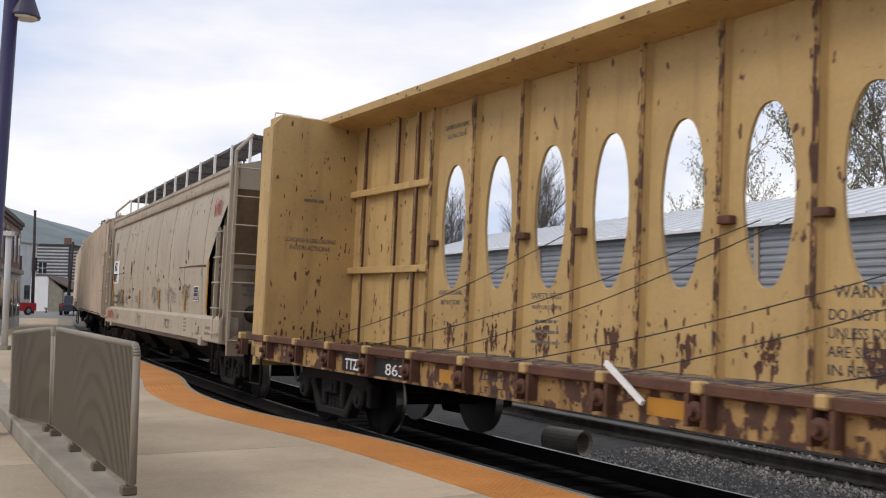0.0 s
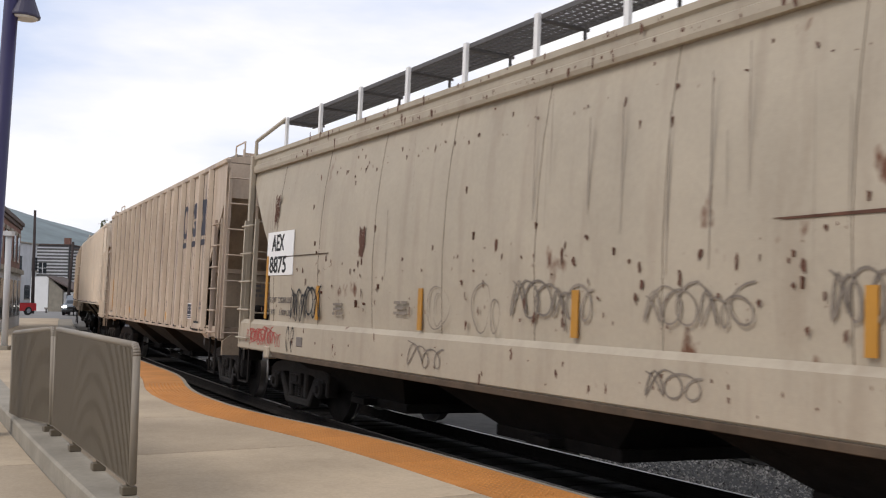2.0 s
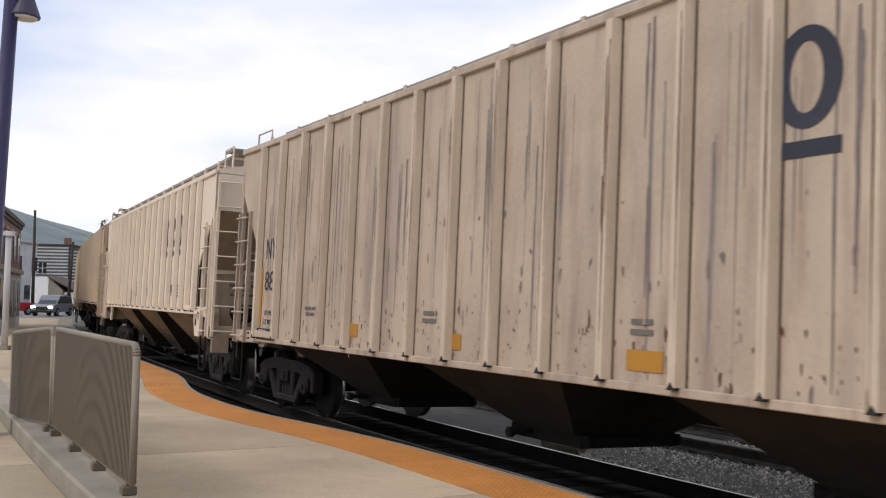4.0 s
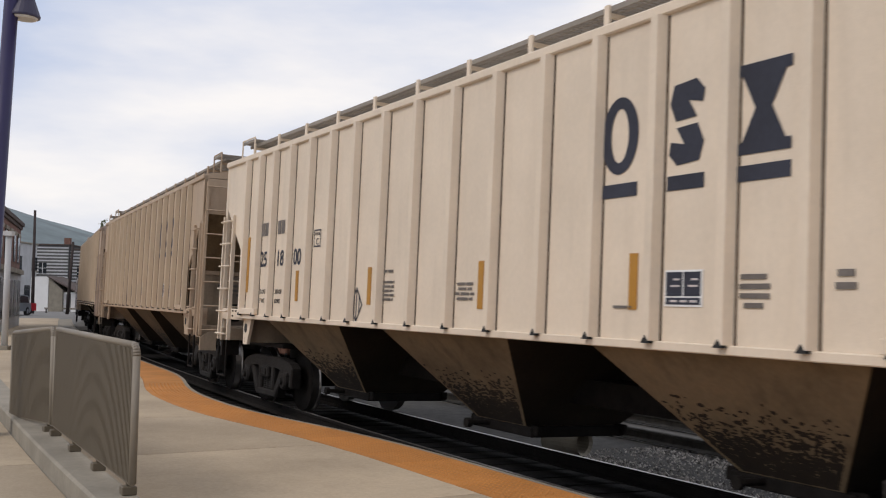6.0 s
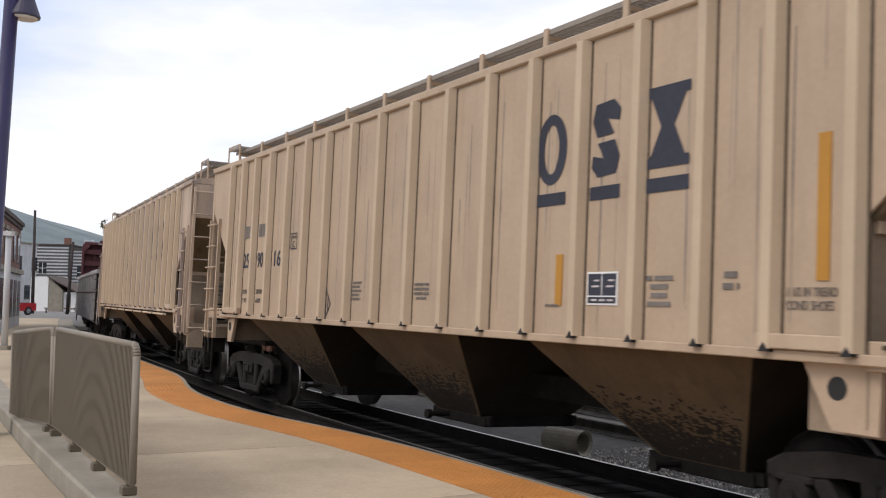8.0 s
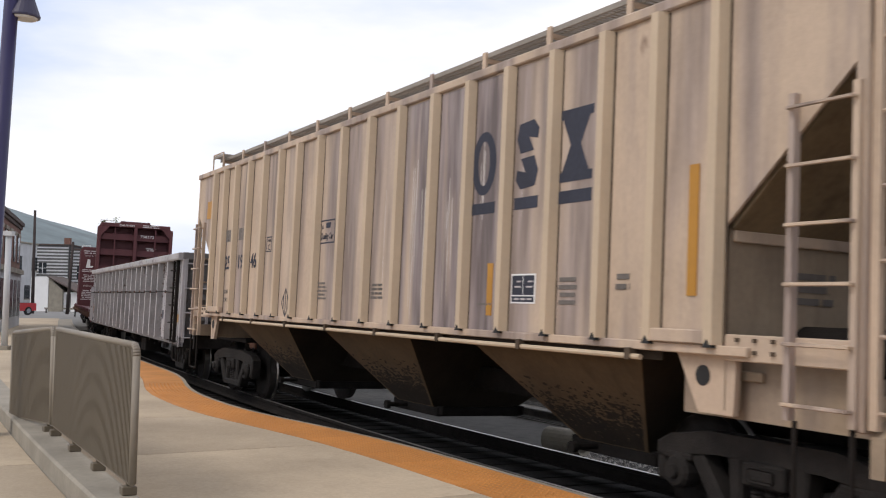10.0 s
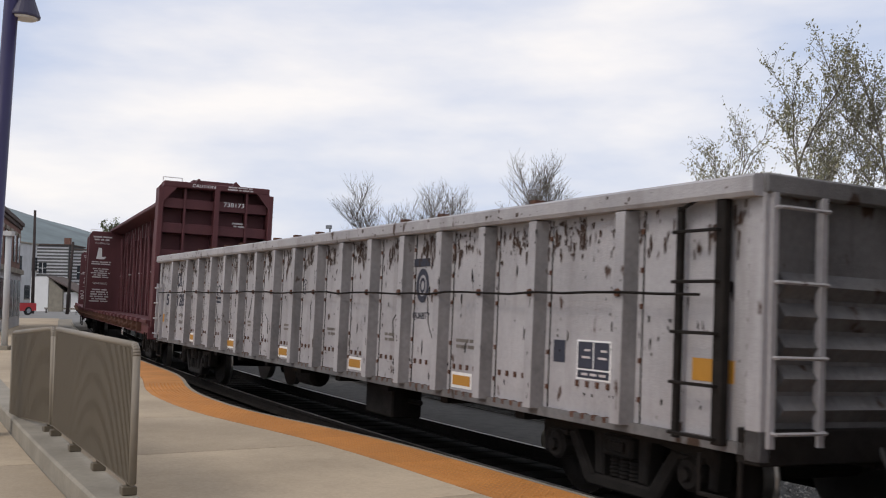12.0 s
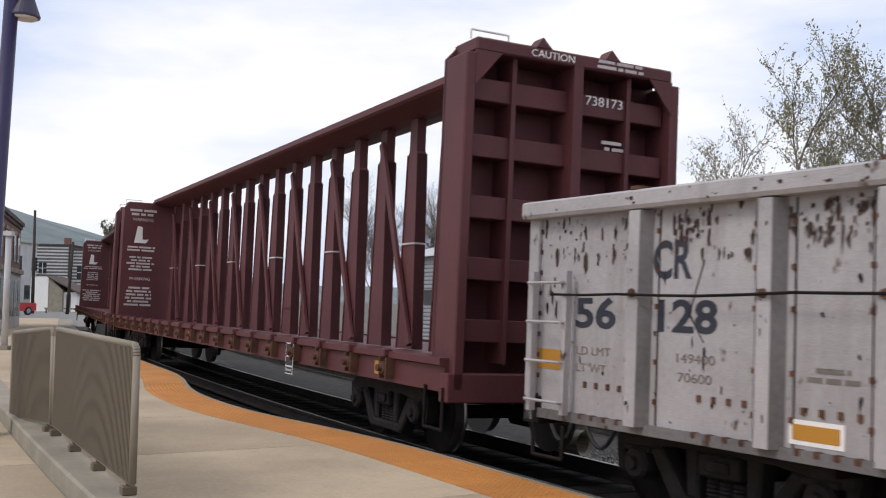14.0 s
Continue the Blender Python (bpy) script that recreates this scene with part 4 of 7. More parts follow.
def build_bogie():
    """A three-piece freight bogie: bolster, two cast side frames, springs, roller bearings, brake beams and wheelsets."""
    b = part("bogie", boxes((-0.2, 0.2, -1.0, 1.0, 0.48, 0.74), bevel=0.03), BOGIE)
    for side in (-1, 1):
        y0, y1 = sorted((side * 0.95, side * 1.11))
        bm = bmesh.new()
        # arched top member that swells over the bearings
        prism(bm, [(-1.16, 0.50), (-1.17, 0.66), (-1.02, 0.735), (-0.6, 0.80), (0.6, 0.80), (1.02, 0.735), (1.17, 0.66), (1.16, 0.50), (1.04, 0.585),
                   (0.76, 0.585), (0.5, 0.655), (-0.5, 0.655), (-0.76, 0.585), (-1.04, 0.585)], y0, y1)
        prism(bm, [(-0.46, 0.16), (-0.5, 0.27), (0.5, 0.27), (0.46, 0.16)], y0, y1)
        for sx in (-1, 1):
            prism(bm, [(sx * 0.78, 0.59), (sx * 0.64, 0.62), (sx * 0.36, 0.26), (sx * 0.48, 0.165)], y0, y1)
            prism(bm, [(sx * 0.23, 0.27), (sx * 0.35, 0.27), (sx * 0.38, 0.66), (sx * 0.23, 0.66)], y0, y1)
            prism(bm, [(sx * 1.17, 0.6), (sx * 1.07, 0.6), (sx * 1.05, 0.36), (sx * 1.14, 0.36)], y0, y1)
        es = [e for e in bm.edges if abs(e.verts[0].co.y - e.verts[1].co.y) < 1e-6 and abs(e.verts[0].co.y - (y1 if side > 0 else y0)) < 1e-6]
        bmesh.ops.bevel(bm, geom=es, offset=0.022, segments=1, affect="EDGES", profile=0.5)
        part("side_frame", bm, BOGIE, b)
        part("bolster_end", boxes((-0.2, 0.2, *sorted((side * 0.98, side * 1.15)), 0.46, 0.64), (-0.12, 0.12, *sorted((side * 1.15, side * 1.165)), 0.5, 0.6), bevel=0.02), BOGIE, b)
        for sx in (-0.13, 0.0, 0.13):
            coil = [(0.27 + k * 0.032 + q * 0.016, 0.064 if q else 0.05) for k in range(6) for q in (0, 1)]
            part("spring", lathe(bmesh.new(), coil, 10, "z"), BOGIE, b, at=pose(sx, side * 1.03, 0))
        for sx in (-0.89, 0.89):
            cap = lathe(bmesh.new(), [(-0.09, 0.135), (0.03, 0.135), (0.06, 0.11), (0.065, 0.06), (0.1, 0.05)], 16, "y")
            part("bearing_cap", cap, BOGIE, b, at=pose(sx, side * 1.1, WHEEL_R) if side > 0 else pose(sx, side * 1.1, WHEEL_R, 0, 0, 180))
            part("bearing_adapter", boxes((sx - 0.15, sx + 0.15, *sorted((side * 0.97, side * 1.13)), WHEEL_R + 0.09, 0.6), bevel=0.012), BOGIE, b)
    for sx in (-1, 1):
        part("brake_beam", boxes((sx * 0.36 - 0.04, sx * 0.36 + 0.04, -0.8, 0.8, 0.34, 0.42), (sx * 0.4 - 0.03, sx * 0.4 + 0.05, 0.68, 0.82, 0.28, 0.52), bevel=0.01), GRIME, b)
    for sx in (-0.89, 0.89):
        ax = part("wheelset", lathe(bmesh.new(), [(-0.95, 0.075), (0.95, 0.075)], 12, "y"), GRIME, b, at=pose(sx, 0, WHEEL_R))
        for side in (-1, 1):
            o = side * 0.7525
            bm = lathe(bmesh.new(), [(o + side * 0.068, 0.09), (o + side * 0.055, 0.16), (o + side * 0.02, 0.2), (o + side * 0.03, 0.37), (o + side * 0.066, 0.385), (o + side * 0.066, 0.452)], 32, "y")
            part("wheel", bm, GRIME, ax, smooth=False)
            bm = lathe(bmesh.new(), [(o + side * 0.0655, 0.4525), (o - side * 0.04, WHEEL_R), (o - side * 0.055, 0.482), (o - side * 0.07, 0.482), (o - side * 0.07, 0.4)], 32, "y")
            part("wheel_tread", bm, TREAD, ax, "bright worn tread")
    return b


_bogies = []


def add_bogies(car, tc):
    for x in (-tc, tc):
        if not _bogies:
            _bogies.append(build_bogie())
            b = _bogies[0]
            b.matrix_basis = pose(x, 0, 0)
        else:
            b = copy_thing(_bogies[0], pose(x, 0, 0))
        b.parent = car
        AXLES.extend(o for o in b.children if o.name.startswith("wheelset"))


def add_coupler(car, half, z=0.88):
    for sx in (-1, 1):
        bm = boxes((min(sx * (half - 0.5), sx * (half + 0.55)), max(sx * (half - 0.5), sx * (half + 0.55)), -0.08, 0.08, z - 0.08, z + 0.08), bevel=0.02)
        box(bm, min(sx * (half + 0.52), sx * (half + 0.78)), max(sx * (half + 0.52), sx * (half + 0.78)), -0.2, 0.16, z - 0.15, z + 0.15, 0.03)
        part("coupler", bm, RUST, car)
        part("brake_hose", tube([(sx * (half + 0.05 + 0.075 * k), 0.32, z - 0.1 - 0.42 * math.sin(math.pi * k / 8 * 0.9)) for k in range(9)], 0.022), CABLE, car)


def ladder(car, corner, material, x, y, inward, z0, z1, rungs, across="x", width=0.46, r=0.014):
    """A ladder with two angle stiles; across: the way its rungs run."""
    bm = bmesh.new()
    a, b = (x, x + inward * width) if across == "x" else (y, y + inward * width)
    for q in (a, b):
        if across == "x":
            box(bm, q - 0.025, q + 0.025, y - 0.03, y + 0.03, z0, z1)
        else:
            box(bm, x - 0.03, x + 0.03, q - 0.025, q + 0.025, z0, z1)
    lad = part("ladder", bm, material, car)
    for k in range(rungs):
        z = z0 + 0.1 + (z1 - z0 - 0.2) * k / max(1, rungs - 1)
        off = 0.07 if y > 0 else -0.07
        ox = 0.07 if x > 0 else -0.07
        if across == "x":
            rr = [((a, y, z), (a, y + off, z)), ((a, y + off, z), (b, y + off, z)), ((b, y + off, z), (b, y, z))]
        else:
            rr = [((x, a, z), (x + ox, a, z)), ((x + ox, a, z), (x + ox, b, z)), ((x + ox, b, z), (x, b, z))]
        part("rung", rods(rr, r, 5), material, lad)


def step_stirrup(car, x, y, z_top, material, width=0.42):
    part("step", rods([((x, y, z_top), (x, y, 0.42)), ((x, y, 0.42), (x + width, y, 0.42)), ((x + width, y, 0.42), (x + width, y, z_top))], 0.018, 5), material, car)


def grating(x0, x1, y0, y1, z, pitch=0.12):
    bm = bmesh.new()
    box(bm, x0, x1, y0, y0 + 0.02, z - 0.03, z + 0.02)
    box(bm, x0, x1, y1 - 0.02, y1, z - 0.03, z + 0.02)
    n = int((x1 - x0) / pitch)
    for i in range(n + 1):
        x = x0 + (x1 - x0) * i / n
        box(bm, x - 0.012, x + 0.012, y0 + 0.02, y1 - 0.02, z - 0.012, z + 0.008)
    for k in range(1, 6):
        y = y0 + (y1 - y0) * k / 6
        box(bm, x0, x1, y - 0.008, y + 0.008, z - 0.016, z + 0.004)
    return bm


def board(parent, x, z, w, h, y, material, edge=None, label=""):
    """A painted panel on the platform side, x and z its middle."""
    if edge:
        part("panel_border", boxes((x - w / 2 - 0.03, x + w / 2 + 0.03, y - 0.004, y + 0.002, z - h / 2 - 0.03, z + h / 2 + 0.03)), edge, parent)
        y += 0.003
    return part("panel", boxes((x - w / 2, x + w / 2, y - 0.004, y + 0.003, z - h / 2, z + h / 2)), material, parent, label)


def placard(car, x, z, w, h, y):
    """A stencilled inspection panel: two dark fields over a dark strip, outlined in white."""
    p = board(car, x, z, w + 0.03, h + 0.03, y, WHITE, None, "dark inspection stencil panel outlined in white")
    for k in (-1, 1):
        f = part("stencil_field", boxes((x + k * w * 0.255 - w * 0.235, x + k * w * 0.255 + w * 0.235, y + 0.003, y + 0.006, z - h * 0.24, z + h * 0.5)), INK, p)
        for q in range(2):
            part("stencil_bar", boxes((x + k * w * 0.255 - w * 0.16, x + k * w * 0.255 + w * (0.02 + 0.08 * q), y + 0.006, y + 0.008, z + h * (0.24 - 0.2 * q), z + h * (0.3 - 0.2 * q))), FADED_WHITE, f)
    f = part("stencil_field", boxes((x - w * 0.49, x + w * 0.49, y + 0.003, y + 0.006, z - h * 0.5, z - h * 0.29)), INK, p)
    for q in range(3):
        part("stencil_bar", boxes((x - w * 0.4 + w * 0.28 * q, x - w * 0.2 + w * 0.28 * q, y + 0.006, y + 0.008, z - h * 0.43, z - h * 0.36)), FADED_WHITE, f)


def billboard(car, xs, widths, z, height, bar0, bar1, y, material):
    """Three large dark emblem shapes, each with a bar below: an oval ring, two blunt blocks set askew and an hourglass."""
    h = height / 2
    for k, (cx, width) in enumerate(zip(xs, widths)):
        w = width / 2
        bm = bmesh.new()
        if k == 0:
            n = 30
            ang = [math.tau * i / n for i in range(n)]
            outer = [bm.verts.new((cx - w * math.cos(a), y, z + h * math.sin(a))) for a in ang]
            inner = [bm.verts.new((cx - w * 0.48 * math.cos(a), y, z + h * 0.7 * math.sin(a))) for a in ang]
            for i in range(n):
                bm.faces.new((outer[i], outer[(i + 1) % n], inner[(i + 1) % n], inner[i]))
        elif k == 1:
            for sx in (-1, 1):
                poly = [(-0.95, 0.5), (-0.72, 0.94), (0.5, 1.0), (0.95, 0.72), (0.85, 0.42), (0.1, 0.52), (0.55, 0.1), (-0.6, 0.06)]
                bm.faces.new([bm.verts.new((cx - sx * a * w, y, z + sx * b * h)) for a, b in poly])
        else:
            poly = [(-1, 1), (1, 1), (1, 0.74), (0.8, 0.74), (0.3, 0.0), (0.8, -0.74), (1, -0.74), (1, -1), (-1, -1), (-1, -0.74), (-0.8, -0.74), (-0.3, 0.0), (-0.8, 0.74), (-1, 0.74)]
            bm.faces.new([bm.verts.new((cx + a * w, y, z + b * h)) for a, b in poly])
        em = part("emblem", bm, material, car, "dark blue painted emblem shape")
        part("emblem_bar", boxes((cx - w, cx + w, y - 0.003, y + 0.001, bar0, bar1)), material, em)


def loft_body(half, profile, cut):
    """A skin over a (y, z) profile whose ends are set back by cut(z)."""
    bm = bmesh.new()
    a = [bm.verts.new((-half + cut(z), y, z)) for y, z in profile]
    b = [bm.verts.new((half - cut(z), y, z)) for y, z in profile]
    for i in range(len(profile) - 1):
        bm.faces.new((a[i], a[i + 1], b[i + 1], b[i]))
    return bm


def wagon_ends(car, half, paint, dark, z_slope, set_in, low=0.95, z_low=2.28, plate_top=1.4, z_top=3.96, plate=DUSTY):
    """Sloping end sheets, end walls, shelves, posts and braces."""
    for sx in (-1, 1):
        bm = bmesh.new()
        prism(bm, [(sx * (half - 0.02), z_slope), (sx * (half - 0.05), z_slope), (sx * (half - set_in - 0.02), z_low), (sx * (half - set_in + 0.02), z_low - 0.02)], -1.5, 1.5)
        part("slope_sheet", bm, dark, car, "sloping end sheet, darker than the sides")
        x0, x1 = sorted((sx * half, sx * (half - 0.04)))
        part("end_wall", boxes((x0, x1, -1.53, 1.53, z_slope - 0.02, z_top)), paint, car)
        x0, x1 = sorted((sx * half, sx * (half - 1.9)))
        part("end_shelf", boxes((x0, x1, -1.1, 1.1, low, low + 0.06)), GRIME, car)
        part("end_sill", boxes((min(sx * half, sx * (half - 0.12)), max(sx * half, sx * (half - 0.12)), -1.56, 1.56, low + 0.05, low + 0.26), bevel=0.01), plate, car)
        for y in (-0.45, 0.45):
            part("end_post", boxes((min(sx * half, sx * (half - 0.09)), max(sx * half, sx * (half - 0.09)), y - 0.05, y + 0.05, low + 0.25, z_slope)), plate, car)
        part("brace", rods([((sx * (half - 0.1), 0.0, low + 0.1), (sx * (half - 0.9), 0.0, 2.4))], 0.05, 6), dark, car)
        xb = sx * (half - set_in - 0.02)
        part("end_bulkhead", boxes((xb - 0.012, xb + 0.012, -1.5, 1.5, low + 0.06, z_low), bevel=0.004), plate, car, "dusty end plate")
        part("slope_lip", boxes((*sorted((xb + sx * 0.014, xb + sx * 0.05)), -1.48, 1.48, z_low - 0.1, z_low - 0.02), bevel=0.005), paint, car)
        part("grab_bar", tube([(sx * (half + 0.02), 0.98, 2.36), (sx * (half + 0.09), 0.96, 2.42), (sx * (half + 0.09), -0.4, 2.42), (sx * (half + 0.09), -0.96, 2.42), (sx * (half + 0.02), -0.98, 2.36)], 0.014, 6), paint, car)
        if sx < 0:
            part("shear_plate", boxes((*sorted((sx * (half - 0.08), sx * (half - 1.75))), 1.34, 1.36, low + 0.0, plate_top)), DUSTY, car, "dusty plate above the bogie")
            part("plate_handle", boxes((*sorted((sx * (half - 0.95), sx * (half - 1.2))), 1.36, 1.4, 1.22, 1.29), bevel=0.01), DUSTY, car)
        part("push_pad", prisms([(1.5, 0.74), (1.5, 0.98), (1.36, 1.08), (1.2, 1.08), (1.2, 0.74)], lo=min(sx * half, sx * (half + 0.1)), hi=max(sx * half, sx * (half + 0.1)), axis="x"), DUSTY if sx < 0 else GRIME, car)
    text_bars(car, -half + set_in + 0.0, 0.7, 2.0, 0.5, 3, 0.09, FADED_INK, turn=NEAR_END, seed=2)
    part("centre_sill", boxes((-half - 0.02, half + 0.02, -0.26, 0.26, 0.72, 0.98)), GRIME, car)
    bw = tube([(0, 0.27 * math.cos(k * math.tau / 24), 0.27 * math.sin(k * math.tau / 24)) for k in range(25)], 0.018, 6)
    for k in range(4):
        rod(bw, (0.03, 0, 0), (0, 0.26 * math.cos(k * math.pi / 2 + 0.5), 0.26 * math.sin(k * math.pi / 2 + 0.5)), 0.016, 5)
    part("brake_wheel", bw, BLACK, car, at=pose(-half - 0.1, 0.2, 2.0))
    part("brake_gear", boxes((-half - 0.06, -half + 0.2, 0.05, 0.36, 1.75, 2.2), bevel=0.03), GRIME, car)
    part("air_reservoir", lathe(bmesh.new(), [(-0.45, 0.1), (-0.4, 0.17), (0.4, 0.17), (0.45, 0.1)], 14, "x"), GRIME, car, at=pose(half - 0.75, 0.6, 1.25))
    part("air_reservoir", lathe(bmesh.new(), [(-0.45, 0.1), (-0.4, 0.17), (0.4, 0.17), (0.45, 0.1)], 14, "x"), GRIME, car, at=pose(-half + 0.75, 0.75, 1.45))


GRAIN_RIBS = [sx * x for sx in (-1, 1) for x in (0.425, 1.25, 2.07, 2.83, 3.57, 4.33, 5.05, 5.70, 6.35)]
GRAIN_RIBS.sort()
ROSY_RIBS = [-6.4 + k * 12.8 / 15 for k in range(16)]


def bay_flakes(bay, c, sill, seed):
    """Ragged overlapping dark flakes, densest at the foot of a discharge bay's sloping side."""
    rnd = random.Random(seed)
    vs, fs = [], []

    def on_side(x, f, lift):
        return (c + x, 1.5 + (0.62 - 1.5) * f + lift, sill - 0.03 + (0.45 - sill + 0.03) * f + lift)
    for k in range(1700):
        f = min(1 - abs(rnd.gauss(0, 0.2)) - (0.1 if rnd.random() < 0.1 else 0), 0.985)
        if f < 0.4:
            continue
        lim = 1.41 - 0.91 * f - 0.05
        x = rnd.uniform(-lim, lim)
        w, h = rnd.uniform(0.012, 0.05), rnd.uniform(0.006, 0.02)
        o, n = len(vs), 6
        for i in range(n):
            a, r = i * math.tau / n + 0.3, rnd.uniform(0.5, 1.2)
            vs.append(on_side(max(-lim, min(lim, x + w * r * math.cos(a))), min(0.995, f + h * r * math.sin(a)), 0.002 + k * 3e-6))
        fs.append(tuple(range(o, o + n)))
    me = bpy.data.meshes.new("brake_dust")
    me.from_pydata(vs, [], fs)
    tagged(part_of("brake_dust", me, SOOT_SHADE, bay), kind="stuff")


def ribbed_hopper(label, paint, dark, sill=1.46, top=3.99, rib_paint=None, half=7.58, inset=1.18, ribs=GRAIN_RIBS, walk_z=0.0, z_slope=3.31, cross_walk=True, bay_paint=BAY_BROWN, plate=DUSTY):
    """A covered grain hopper with ribbed sides, 15.1 m long."""
    car = thing("covered_hopper_wagon", label, "freight wagon", "wagons of the train")
    cut_in = inset - 0.01
    up = top - 3.99
    for sy in (-1, 1):
        y0, y1 = sorted((sy * 1.53, sy * 1.56))
        poly = [(-half, top), (-half, z_slope), (-half + cut_in, 2.28), (-half + cut_in, sill), (half - cut_in, sill), (half - cut_in, 2.28), (half, z_slope), (half, top)]
        part("side", prisms(poly, lo=y0, hi=y1), paint, car)
        part("side_sill", boxes((-half + 0.9, half - 0.9, min(sy * 1.45, sy * 1.6), max(sy * 1.45, sy * 1.6), sill - 0.07, sill), bevel=0.008), paint, car)
        part("roof_rail", boxes((-half, half, min(sy * 1.5, sy * 1.585), max(sy * 1.5, sy * 1.6), top - 0.04, top + 0.05), bevel=0.012), paint, car)
    me = bpy.data.meshes.new("rib")
    bm = prisms([(-0.07, 1.555), (-0.042, 1.645), (0.042, 1.645), (0.07, 1.555)], lo=sill, hi=top - 0.04, axis="z")
    bm.to_mesh(me)
    bm.free()
    # Weld lines that also carry the ribs' side shade as dark colour.
    weld = bpy.data.meshes.new("weld")
    bm = boxes((-0.092, -0.069, 1.555, 1.564, sill, top - 0.05), (0.074, 0.084, 1.555, 1.564, sill, top - 0.05))
    bm.to_mesh(weld)
    bm.free()
    foot = bpy.data.meshes.new("rib_foot")
    bm = prisms([(-0.045, sill - 0.02), (0.0, sill + 0.04), (0.045, sill - 0.02)], lo=1.60, hi=1.65)
    bm.to_mesh(foot)
    bm.free()
    for x in ribs:
        part_of("rib", me, rib_paint or paint, car, at=pose(x, 0, 0))
        part_of("rib", me, rib_paint or paint, car, at=pose(x, 0, 0, 0, 0, 180))
        part_of("rib_foot", foot, BLACK, car, at=pose(x, 0, 0))
        part_of("weld", weld, SEAM, car, at=pose(x, 0, 0))
    roof = [(1.56, 3.97), (1.5, 4.05), (0.9, 4.17), (0.4, 4.2), (-0.4, 4.2), (-0.9, 4.17), (-1.5, 4.05), (-1.56, 3.97)]
    part("roof", prisms(roof, lo=-half, hi=half, axis="x"), paint, car, at=pose(0, 0, up))
    part("hatch_trough", boxes((-half + 1.2, half - 1.2, -0.3, 0.3, 4.19, 4.3), bevel=0.02), paint, car, at=pose(0, 0, up))
    for y0, y1 in ((0.45, 1.2), (-1.2, -0.45)):
        part("running_board", grating(-half + (0.0 if cross_walk else 0.9), half - (0.0 if cross_walk else 0.9), y0, y1, 4.36 + walk_z, 0.07), GRATE_PALE, car, "open steel grating walkway", at=pose(0, 0, up))
    for k in range(13):
        x = -half + 0.3 + k * (2 * half - 0.6) / 12
        part("board_bracket", boxes((x - 0.035, x + 0.035, 1.2, 1.225, 4.05, 4.39 + walk_z), (x - 0.02, x + 0.02, 0.45, 1.2, 4.285 + walk_z, 4.325 + walk_z)), paint, car, at=pose(0, 0, up))
    for sx in (-1, 1):
        x0, x1 = sorted((sx * (half - 0.55), sx * (half + 0.1)))
        if cross_walk:
            part("running_board", grating(x0, x1, -1.3, 1.3, 4.42 + walk_z, 0.09), GRATE_PALE, car, "cross walkway at the roof's end", at=pose(0, 0, up))
        part("grab_rail", rods([((x0, 1.3, 4.1), (x0, 1.3, 4.46 + walk_z)), ((x0, 1.3, 4.46 + walk_z), (x1, 1.3, 4.46 + walk_z)), ((x1, 1.3, 4.46 + walk_z), (x1, 1.3, 4.1))], 0.014, 5), paint, car, at=pose(0, 0, up))
    wagon_ends(car, half, paint, dark, z_slope, cut_in, 0.95, 2.28, sill + 0.06, top - 0.03, plate)
    for sx in (-1, 1):
        for sy in (-1, 1):
            yy = sorted((sy * 1.5, sy * 1.57))
            xx = sorted((sx * half, sx * (half - 0.09)))
            part("corner_post", boxes((*xx, *yy, 1.0, 4.0), bevel=0.008), paint, car)
        ladder(car, sx, paint, sx * (half - 0.05), 1.58, -sx, 1.02, 3.1, 6, "x", 0.5)
        ladder(car, sx, paint, sx * (half + 0.03), 1.5, -1, 1.02, 3.9, 7, "y", 0.48)
        step_stirrup(car, sx * (half - 0.06), 1.58, 1.02, GRIME, 0.44 if sx < 0 else -0.44)
        # end frame beam with bolted plate, and the bolster web with its round hole
        part("side_beam", boxes((*sorted((sx * (half - 0.04), sx * (half - 1.16))), 1.48, 1.56, sill - 0.1, sill + 0.08), bevel=0.008), paint, car)
        part("sill_block", boxes((*sorted((sx * 6.33, sx * 5.62)), 1.565, 1.64, sill + 0.002, sill + 0.1), bevel=0.008), paint, car)
        for k in range(3):
            for dz in (-0.05, 0.03):
                part("bolt", boxes((sx * (half - 0.7 - 0.16 * k) - 0.014, sx * (half - 0.7 - 0.16 * k) + 0.014, 1.56, 1.58, sill + dz, sill + dz + 0.028)), SEAM, car)
        top_in, low_in, hole = (5.90, 6.13, 6.17) if sx < 0 else (6.10, 6.28, 6.36)
        web = part("bolster_web", prisms([(sx * 6.49, sill - 0.07), (sx * top_in, sill - 0.07), (sx * low_in, 0.98), (sx * 6.47, 0.98)], lo=1.45, hi=1.5), paint, car)
        part("web_hole", lathe(bmesh.new(), [(1.5, 0.075), (1.503, 0.075)], 14, "y"), BLACK, web, at=pose(sx * hole, 0, sill - 0.22))
    for k in range(3):
        c = (k - 1) * 4.06
        bm = frustum(bmesh.new(), (c - 1.41, c + 1.41, -1.5, 1.5), sill - 0.03, (c - 0.5, c + 0.5, -0.62, 0.62), 0.45)
        bay = part("hopper_bay", bm, bay_paint if sill > 1.3 else SOOT_SHADE, car, "dark brown tapering discharge bay")
        # Bay ends face away from the light; their shade and soot are in the colour.
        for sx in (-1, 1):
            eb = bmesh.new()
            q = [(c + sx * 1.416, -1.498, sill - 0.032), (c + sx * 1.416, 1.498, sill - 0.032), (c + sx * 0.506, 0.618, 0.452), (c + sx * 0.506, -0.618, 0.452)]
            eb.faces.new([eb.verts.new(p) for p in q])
            part("bay_end_sheet", eb, SOOT_SHADE, bay, "end sheet darkened for soot and shade")
        bay_flakes(bay, c, sill, 900 + k)
